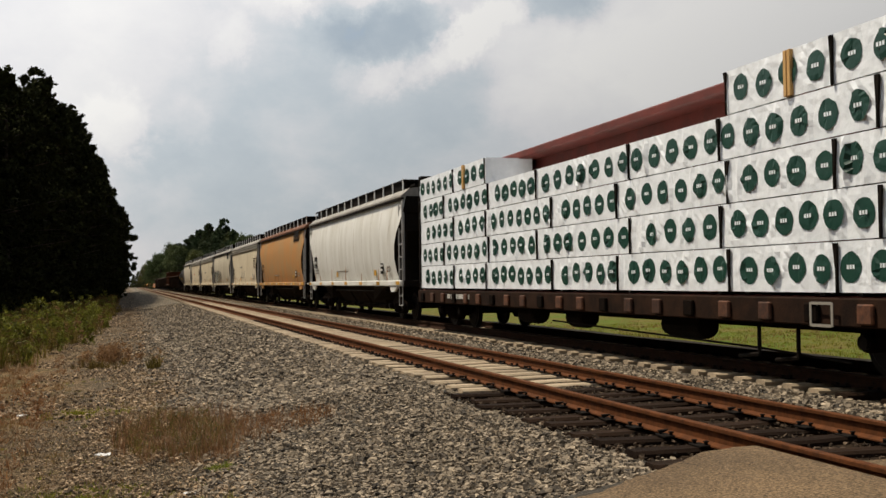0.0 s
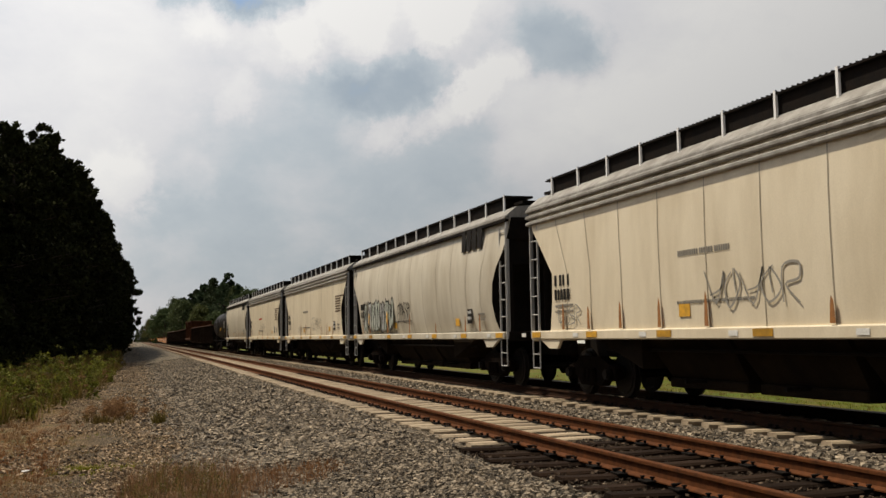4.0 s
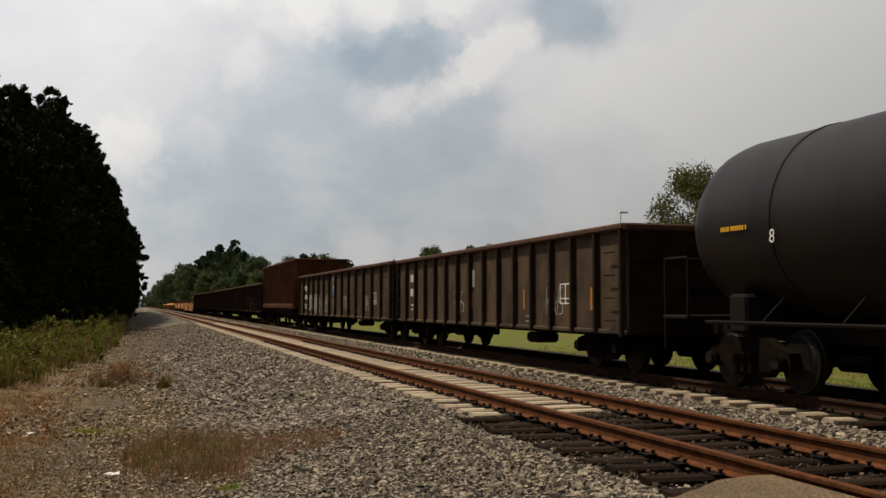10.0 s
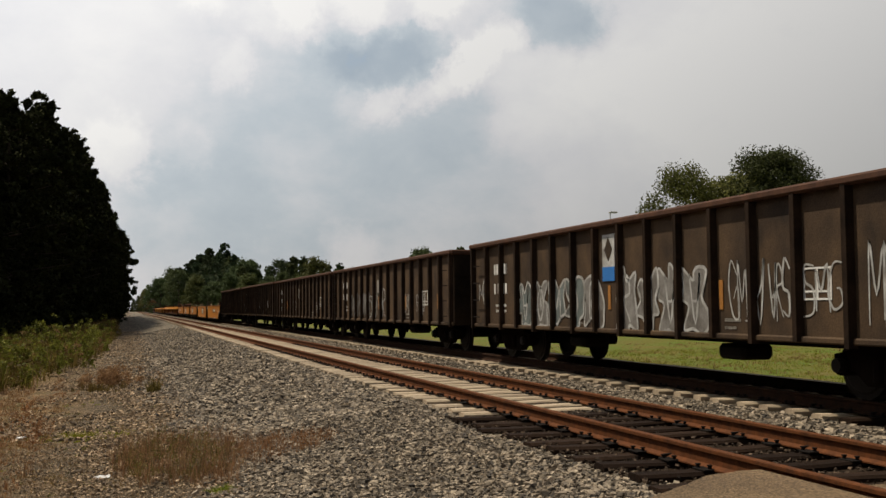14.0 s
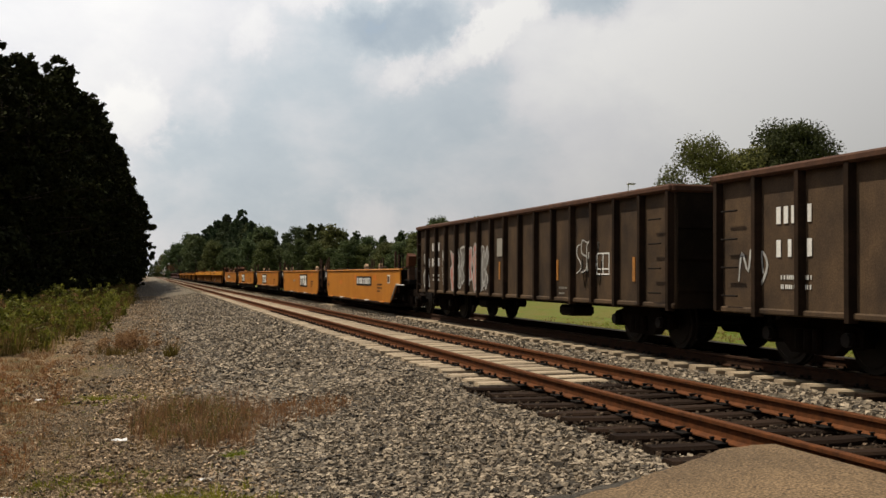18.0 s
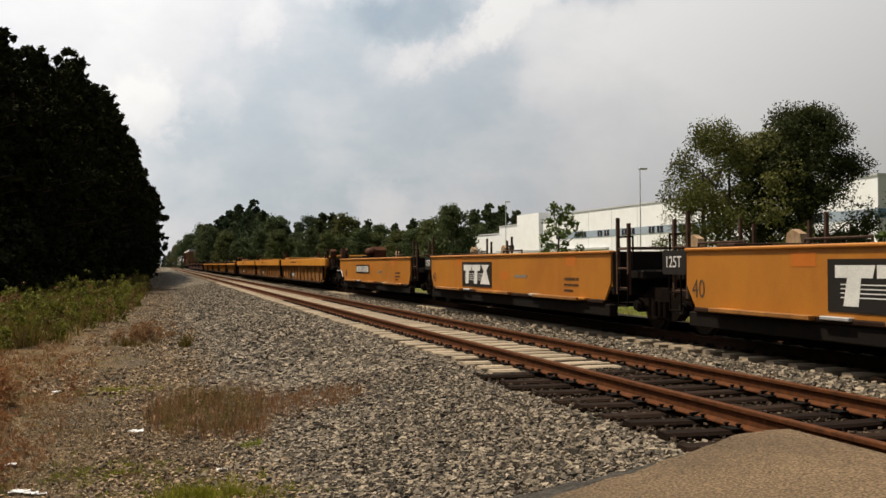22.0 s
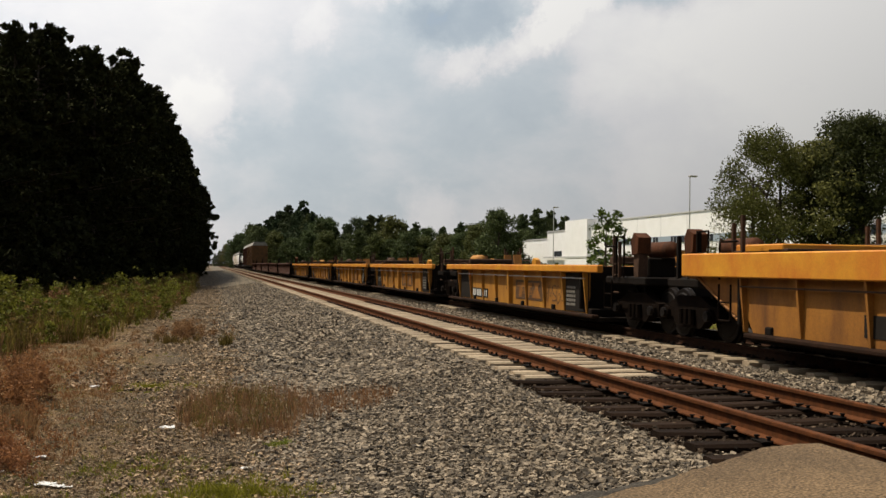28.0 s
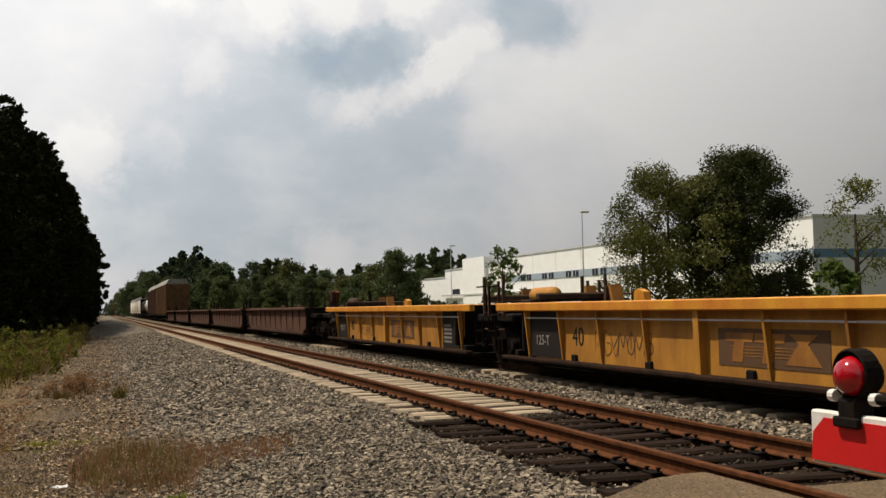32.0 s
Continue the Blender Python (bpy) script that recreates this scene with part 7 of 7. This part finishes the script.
leafy_plants("weed_bank", in_bank(roots(900, -12, -0.4, 21.5, 80, 1.6, -0.3, 0.5, 2.0)), 0.45, 1.35, 0.055, weed_green, "leafy green weeds below the wood")
leafy_plants("weed_bank", in_bank(roots(620, -11, -0.4, 21.5, 75, 1.6, -0.1, 0.5, 12.0)), 0.35, 1.10, 0.050, grass_olive, "leafy olive weeds below the wood")
leafy_plants("weed_bank", in_bank(roots(160, -10, -0.8, 21.5, 50, 1.4, 0.05, 0.5, 19.0)), 0.5, 1.2, 0.045, grass_brown, "withered brown weeds below the wood")
leafy_plants("dead_weed", oval(60, -2.25, 15.0, 0.9, 3.4), 0.25, 0.62, 0.026, dead_brown, "dead red-brown leafy weeds beside the path")
leafy_plants("dead_weed", oval(26, -1.65, 10.6, 0.45, 1.6), 0.15, 0.40, 0.020, dead_brown, "dead red-brown leafy weeds beside the path")
leafy_plants("low_weeds", oval(36, -0.4, 27.5, 0.9, 1.6), 0.20, 0.5, 0.030, grass_brown, "low brown weeds on the path")
thicket("low_weeds", oval(110, 0.6, 13.3, 0.75, 1.7, True), 0.30, 0.08, 16, 0.013, grass_olive, "olive leaves among the dry weeds")


def limbs(points, base, spread=0.03):
    s = Shape()
    for a, b, ra, rb in points:
        s.rod(a, b, ra, 7, rb)
    return s


def pine(seed, high, wide, leaf, label, per=34, bare=0.10, needle=0.17):
    """A pine: a straight tapered trunk, whorls of limbs, and needle clumps with gaps."""
    g = random.Random(seed)
    t = thing("pine_tree", label, "tree", "pines of the wood")
    wood = [((0, 0, -0.2), (0.1, 0, high * 0.5), 0.20, 0.13), ((0.1, 0, high * 0.5), (0.0, 0.05, high * 0.96), 0.13, 0.03)]
    clumps = []
    z = high * bare
    while z < high * 0.98:
        k = (z - high * bare) / (high * (1 - bare))
        reach = wide * (0.62 + 0.38 * math.sin(math.pi * min(1, k * 1.15 + 0.12))) * (1 - k ** 3.2 * 0.86)
        for i in range(g.randint(4, 6)):
            a = g.uniform(0, 2 * math.pi)
            far = reach * (g.uniform(0.5, 1.0) if g.random() < 0.75 else g.uniform(1.05, 1.38))
            tip = (far * math.cos(a), far * math.sin(a), z + 0.25 * far * g.uniform(-0.2, 0.9))
            if far > 0.8:
                wood.append(((0.05, 0, z - 0.2), tip, 0.05, 0.012))
            for q in (1.0, 0.72, 0.42):
                if q < 1 and far < 1.0:
                    continue
                clumps.append((tip[0] * q + g.uniform(-0.2, 0.2), tip[1] * q + g.uniform(-0.2, 0.2), z + (tip[2] - z) * q + g.uniform(-0.2, 0.25), g.uniform(0.16, 0.34) if q == 1.0 else g.uniform(0.4, 0.8)))
            for i_tip in range(2):
                clumps.append((tip[0] * g.uniform(0.86, 1.10), tip[1] * g.uniform(0.86, 1.10), tip[2] + g.uniform(-0.10, 0.32), g.uniform(0.10, 0.22)))
        z += g.uniform(0.38, 0.62)
    for i in range(5):
        clumps.append((g.uniform(-0.8, 0.8), g.uniform(-0.8, 0.8), high * g.uniform(0.93, 1.0), 0.22))
    clumps.append((0, 0, high, 0.26))
    part("trunk", limbs(wood, 0), bark, t, "dark bark trunk with limbs")
    part("crown", leaf_cloud("crown", clumps, per, needle, leaf, seed), leaf, t, "dense dark needle crown")
    return t


def broadleaf(seed, high, wide, leaf, label, per=40, size=0.22, clear=0.25, clumps_n=70, group="field trees", stems=1):
    """A broad-leaved tree: forked trunk, limbs, and an uneven crown of clumps."""
    g = random.Random(seed)
    t = thing("broadleaf_tree", label, "tree", group)
    wood, clumps = [], []
    for k in range(stems):
        off = (k - (stems - 1) / 2) * wide * 0.18
        wood.append(((off, 0, -0.2), (off * 1.3, 0.1, high * clear), 0.028 * high, 0.020 * high))
        wood.append(((off * 1.3, 0.1, high * clear), (off * 1.4, 0, high * 0.75), 0.020 * high, 0.006 * high))
    for i in range(clumps_n):
        a, k = g.uniform(0, 2 * math.pi), g.random() ** 0.75
        z = high * (clear + (0.97 - clear) * k)
        bell = math.sin(math.pi * min(1.0, 0.27 + 0.69 * k)) ** 0.6
        far = wide * 0.5 * bell * math.sqrt(g.uniform(0.12, 1.0)) * (1 + 0.18 * math.sin(3 * a + seed))
        p = (far * math.cos(a), far * math.sin(a), z + g.uniform(-0.3, 0.3))
        clumps.append((*p, g.uniform(0.075, 0.15) * (high + wide) * 0.5))
        if i % 4 == 0:
            wood.append(((0, 0.1, max(high * clear * 0.9, z - far * 0.8)), p, 0.008 * high, 0.002 * high))
    part("trunk", limbs(wood, 0), bark, t, "brown trunk with limbs")
    part("crown", leaf_cloud("crown", clumps, per, size, leaf, seed), leaf, t, "leafy crown with gaps")
    return t


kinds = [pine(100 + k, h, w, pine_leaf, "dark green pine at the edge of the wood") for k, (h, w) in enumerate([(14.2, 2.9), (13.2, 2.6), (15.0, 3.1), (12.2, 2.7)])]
used = set()
r = random.Random(12)


def plant(kind, x, y, scale=1.0, sink=0.0):
    m = pose(x, y, ground_height(x, y) - sink, 0, 0, r.uniform(0, 360)) @ Matrix.Diagonal((scale, scale, scale * r.uniform(0.96, 1.05), 1))
    if kind.name in used:
        t = copy_thing(kind, pose(0, 0, 0))
    else:
        used.add(kind.name)
        t = kind
    t.matrix_basis = m
    return t


# the wood's edge: it stands back at first, then closes in on the tracks
def edge_x(y):
    return np.interp(y, [24, 40, 60, 75, 95, 120, 135, 160, 260], [-13.0, -11.0, -9.2, -7.0, -5.6, -4.2, -3.2, -3.4, -4.5])


def skyline(x, y):
    """How high the wood stands at a place, over the ground."""
    return 2.0 + y * np.interp(x / y, [-0.30, -0.20, -0.149, -0.119, -0.089, -0.069, -0.054, -0.038, -0.023, -0.012, 0.0], [0.20, 0.203, 0.214, 0.197, 0.190, 0.183, 0.168, 0.142, 0.111, 0.079, 0.05])


tall = {k.name: t for k, t in zip(kinds, (14.2, 13.2, 15.0, 12.2))}
for back, start, stop, step in ((0.4, 40, 270, 3.1), (3.8, 34, 230, 3.8), (8.0, 30, 150, 4.6)):
    y = float(start)
    while y < stop:
        kind, x = r.choice(kinds), edge_x(y) - back - r.uniform(-0.4, 0.8)
        high = min(19.5, skyline(x, y)) * r.uniform(0.87, 1.03)
        plant(kind, x, y, high / tall[kind.name])
        y += step * r.uniform(0.85, 1.2) * (1 if y < 150 else 1.6)
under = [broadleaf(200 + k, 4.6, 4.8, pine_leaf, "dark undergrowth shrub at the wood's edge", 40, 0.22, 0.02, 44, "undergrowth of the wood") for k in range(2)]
y = 34.0
while y < 190:
    plant(r.choice(under), edge_x(y) + r.uniform(0.2, 1.4), y, r.uniform(0.6, 1.0))
    y += r.uniform(2.6, 4.2)

# unseen pines beside and behind the path, added to block sky light
y = -34.0
while y < 32:
    plant(r.choice(kinds), -15.5 - r.uniform(0, 2.5), y, r.uniform(0.95, 1.15))
    y += r.uniform(3.0, 4.2)

# the far line of trees beyond the train
row = [broadleaf(300 + k, h, w, leaf, "green tree of the far tree line", 120, 0.26, 0.0, 90, "trees of the far line") for k, (h, w, leaf) in enumerate(
    [(13.0, 10.0, far_leaf), (15.0, 11.0, far_dark), (11.0, 9.0, far_leaf), (12.5, 8.0, far_pale)])]
spires = [pine(350 + k, 14.0, w, leaf_kind, "dark green conifer of the far tree line", 40, 0.06, 0.26) for k, (w, leaf_kind) in enumerate([(3.8, far_leaf), (3.4, far_leaf), (4.6, far_dark)])]
for t in spires:
    tagged(t, group="trees of the far line")
tops = [(0.006, 0.008), (0.010, 0.011), (0.017, 0.016), (0.024, 0.022), (0.031, 0.028), (0.042, 0.035), (0.054, 0.042), (0.066, 0.050), (0.074, 0.056), (0.088, 0.058), (0.097, 0.048), (0.108, 0.043),
        (0.118, 0.038), (0.130, 0.040), (0.140, 0.046), (0.153, 0.046), (0.164, 0.051), (0.176, 0.046), (0.188, 0.040), (0.198, 0.043), (0.210, 0.038), (0.226, 0.037), (0.243, 0.044), (0.258, 0.040), (0.275, 0.047)]
for k, (a, e) in enumerate(tops):
    y = np.interp(a, [0.0, 0.05, 0.10, 0.2, 0.3], [560, 330, 270, 225, 190]) * r.uniform(0.95, 1.05)
    kind = row[(0, 2, 3, 0, 1)[k % 5]]
    base = {0: 13.0, 1: 15.0, 2: 11.0, 3: 12.5}[row.index(kind)]
    if 0.05 < a < 0.1:
        kind, base = spires[2], 14.0
        plant(spires[2], (a - 0.006) * y, y * 1.02, (1.9 + e * y * r.uniform(0.86, 0.97)) / 14.0)
        plant(spires[0], (a + 0.004) * y, y * 0.97, (1.9 + e * y * r.uniform(0.72, 0.86)) / 14.0)
    elif k % 3 != 2:
        kind, base = spires[k % 3], 14.0
        plant(spires[(k + 1) % 3], (a + 0.006) * y, y * 1.04, (1.9 + e * y * r.uniform(0.80, 0.95)) / 14.0)
    plant(kind, a * y, y, (1.28 + e * y + 0.9) / base)
for k in range(16):
    a = 0.03 + 0.016 * k
    y = np.interp(a, [0.0, 0.05, 0.10, 0.2, 0.3], [480, 290, 230, 180, 150]) * r.uniform(0.9, 1.05)
    plant(row[(2, 0, 3)[k % 3]], a * y, y, (2.2 + 0.028 * y) / 12)
for a, e, y in ((0.278, 0.053, 210), (0.307, 0.054, 235), (0.323, 0.059, 230), (0.337, 0.055, 240), (0.352, 0.052, 245)):
    plant(spires[0], a * y, y, (2.2 + e * y) / 14.0)
    plant(row[2], (a + 0.008) * y, y * 0.97, (2.0 + 0.55 * e * y) / 11.0)

oak = broadleaf(401, 11.6, 6.8, deep_leaf, "dark dense oak standing in the meadow", 330, 0.10, 0.17, 180, stems=2)
plant(oak, 40.2, 58.5, 1.06)
oak2 = broadleaf(402, 10.3, 6.6, mid_leaf, "lighter green tree beside the dark oak", 230, 0.095, 0.08, 120, stems=2)
plant(oak2, 34.7, 60.0, 1.0)
oak3 = broadleaf(403, 8.6, 6.4, pale_leaf, "pale green half-bare tree beside the oak", 170, 0.11, 0.06, 100)
plant(oak3, 37.6, 59.5, 1.24)
bush = broadleaf(404, 2.8, 3.4, deep_leaf, "round dark green bush on the grass", 60, 0.16, 0.05, 40, "bushes")
plant(bush, 44.2, 60.0, 1.5)
plant(broadleaf(405, 2.7, 2.6, broad_leaf, "green pointed shrub by the building", 50, 0.16, 0.05, 34, "bushes"), 49.0, 60.0, 1.6)
plant(broadleaf(406, 11.0, 4.6, pale_leaf, "thin half-bare young tree by the building", 46, 0.14, 0.30, 46), 51.0, 60.5)
plant(broadleaf(407, 7.2, 3.4, broad_leaf, "slender young tree in the meadow", 26, 0.22, 0.20, 40), 34.2, 86.0)
for k, (a, y) in enumerate([(0.305, 120), (0.325, 118), (0.34, 112), (0.375, 108), (0.415, 100), (0.43, 96)]):
    plant(bush, a * y, y, r.uniform(0.8, 1.25))
for k, (a, y, s) in enumerate([(0.245, 125, 0.50), (0.262, 118, 0.55), (0.283, 112, 0.62), (0.228, 135, 0.5)]):
    plant(row[3] if k % 2 else row[0], a * y, y, s)


# ---- warehouse, lamps ----
def warehouse():
    b = thing("warehouse", "long white warehouse with a blue band, behind the meadow", "building")
    x0, z0 = 68.0, -0.95
    blocks = [(87.0, 172.0, 9.6, wall_white), (172.0, 205.0, 8.6, wall_white), (205.0, 232.0, 7.2, wall_white)]
    for k, (y0, y1, top, m) in enumerate(blocks):
        part("wall", Shape().box(x0 + 0.3 * k, x0 + 60, y0, y1, z0, top), m, b, "white tilt-up wall")
        part("parapet", Shape().box(x0 + 0.3 * k - 0.12, x0 + 60.1, y0 - 0.1, y1, top, top + 0.22), wall_grey, b)
    part("band", Shape().box(x0 - 0.06, x0, 87.0, 172.0, 5.30, 6.35), band_pale, b, "blue painted band")
    part("band", Shape().box(x0, x0 + 60, 86.93, 87.0, 5.45, 6.35), band_blue, b, "blue painted band")
    # end wall in grey instead of white: its shade is in the colour
    part("end_wall", Shape().box(x0 + 0.02, x0 + 60, 86.95, 87.0, z0, 5.45).box(x0 + 0.02, x0 + 60, 86.95, 87.0, 6.35, 9.6), wall_grey, b, "white end wall greyed for its shade")
    part("tower", Shape().box(x0 - 0.4, x0 + 8, 180.0, 192.0, z0, 10.4), wall_white, b, "raised white entrance block")
    part("low_roof_line", Shape().box(x0 - 0.5, x0, 150, 205, 3.3, 3.6), wall_grey, b)
    for y in np.arange(98, 172, 9.0):
        for k in (-1.3, 1.3):
            w = part("window", Shape().box(x0 - 0.10, x0 + 0.05, y + k - 0.9, y + k + 0.9, 5.35, 6.30), glass_dark, b, "dark window")
            part("window_frame", Shape().box(x0 - 0.12, x0 - 0.10, y + k - 0.04, y + k + 0.04, 5.35, 6.30), wall_grey, w)
    for y in np.arange(95, 172, 9.0):
        part("wall_joint", Shape().box(x0 - 0.02, x0 + 0.02, y - 0.04, y + 0.04, z0, 9.6), wall_grey, b)
    for y in (176.0, 198.0):
        part("window", Shape().box(x0 + 0.2, x0 + 0.4, y - 2.2, y + 2.2, 3.6, 4.7), glass_dark, b, "dark window")


warehouse()


def street_lamp(x, y, high, turn):
    t = thing("street_lamp", "tall grey pole lamp by the car park", "street lamp", "street lamps")
    part("pole", Shape().rod((0, 0, 0), (0, 0, high), 0.085, 8, 0.05), lamp_grey, t)
    part("base", Shape().rod((0, 0, 0), (0, 0, 0.7), 0.28, 10), wall_grey, t)
    part("lamp_head", Shape().box(-0.1, 0.72, -0.18, 0.18, high - 0.05, high + 0.12, 0.04), bar_grey, t, "flat grey lamp head")
    t.matrix_basis = pose(x, y, ground_height(x, y), 0, 0, turn)


street_lamp(45.0, 92.0, 11.1, 0)
street_lamp(51.0, 150.0, 11.3, 0)


# ---- the crossing gate ----
def crossing_gate():
    """The arm reaches over the road along the tracks; its tip with a red lamp comes into view."""
    g = thing("crossing_gate", "lowered red and white crossing gate arm with a red lamp", "crossing gate")
    x, tip, z = 1.88, 2.05, 0.985
    part("arm", Shape().box(-0.012, 0.012, -6.4, 0.0, -0.066, 0.066, 0.005), mark_white, g, "white gate arm")
    for k in range(8):
        a = -0.006 - 0.8 * k
        part("red_stripe", Shape().prism([(a, -0.056), (a - 0.42, -0.056), (a - 0.42, 0.050), (a - 0.05, 0.050), (a - 0.008, 0.012)], -0.0165, -0.0125, "x"), arm_red, g, "red reflective stripe")
    part("bracket", Shape().box(-0.026, 0.030, -0.185, -0.115, 0.045, 0.105, 0.008).box(-0.032, -0.018, -0.195, -0.105, 0.035, 0.06, 0.004), dark_steel, g, "black lamp bracket")
    lamp = part("lamp_housing", Shape().lathe([(0.0, 0.06), (0.04, 0.055), (0.055, 0.03), (0.056, 0.0), (0.050, -0.008)], 22, (0.0, -0.15, 0.155), "x"), dark_steel, g, "black round lamp housing", smooth=True)
    part("lens", Shape().lathe([(0.0, -0.046), (0.022, -0.042), (0.038, -0.030), (0.047, -0.012), (0.051, 0.0)], 22, (0.0, -0.15, 0.155), "x"), lens_red, lamp, "red glass lens", smooth=True)
    part("visor", Shape().lathe([(0.056, -0.016), (0.061, -0.012), (0.061, 0.03), (0.056, 0.034)], 22, (0.0, -0.15, 0.160), "x"), dark_steel, lamp)
    for y in (-0.078, -0.222):
        part("gland", Shape().rod((0.0, y - 0.010, 0.105), (0.0, y + 0.010, 0.105), 0.015, 10), mark_white, g, "white cable gland")
    part("cable", Shape().pipe([(0.0, -0.23, 0.105), (0.0, -0.9, 0.100), (0.0, -1.6, 0.105), (0.0, -6.2, 0.10)], 0.012, 8), dark_steel, g, "black lamp cable")
    part("mast", Shape().rod((0.12, -6.3, -1.49), (0.12, -6.3, 2.2), 0.06, 10), bar_grey, g)
    part("mechanism", Shape().box(-0.15, 0.35, -6.75, -6.3, -0.35, 0.35, 0.03), bar_grey, g)
    g.matrix_basis = pose(x, tip, z)


crossing_gate()


# ---- litter ----
def litter(x, y, wide, seed):
    g = random.Random(seed)
    s = Shape()
    rows = []
    for i in range(4):
        rows.append([((i / 3 - 0.5) * wide + g.uniform(-0.1, 0.1) * wide, (j / 3 - 0.5) * wide * 0.7 + g.uniform(-0.1, 0.1) * wide, 0.012 + g.uniform(0, 0.18) * wide) for j in range(4)])
    s.grid(rows)
    s.grid([[(p[0], p[1], p[2] - 0.006) for p in q] for q in rows], flip=True)
    ob = tagged(new("litter", s.mesh("litter", litter_white)), "crumpled white scrap lying in the gravel", "litter", "litter")
    ob.location = (x, y, ground_height(x, y))


for k, (x, y, w) in enumerate([(-1.12, 9.3, 0.16), (-1.02, 9.25, 0.12), (-0.93, 9.2, 0.07), (-1.02, 7.05, 0.10), (-0.78, 7.15, 0.06), (-1.0, 6.55, 0.09), (-1.45, 16.5, 0.16),
                               (-0.25, 12.4, 0.16), (0.55, 9.75, 0.10), (-1.35, 10.6, 0.10), (-1.6, 9.9, 0.08), (0.15, 7.6, 0.08), (-0.3, 6.8, 0.05), (-1.9, 8.8, 0.06)]):
    litter(x, y, w, k)


# ---- the moving train ----
def motions():
    for ob, x, u, z, turn in riders:
        walk(ob, [(t, pose(x, u - SPEED * t, z, 0, 0, turn)) for t in (0, 8, 16, 24, 32)])
    # the wheels turn while they pass the crossing
    start = {ob.name: u for ob, x, u, z, turn in riders}
    for w, car, truck_y, k in wheels:
        u = start[car.name] + truck_y + k
        first, last = (u - 34) / SPEED, (u + 4) / SPEED
        if last < 0 or first > 32:
            continue
        first, last = max(0.0, first), min(32.0, last)
        steps = int((last - first) * 30) + 1
        rows = []
        for i in range(steps + 1):
            t = first + (last - first) * i / steps
            rows.append((t, pose(0, k, 0.457, math.degrees(SPEED * t / 0.457))))
        if first > 0:
            rows.insert(0, (0, rows[0][1]))
        if last < 32:
            rows.append((32, rows[-1][1]))
        walk(w, rows)


motions()
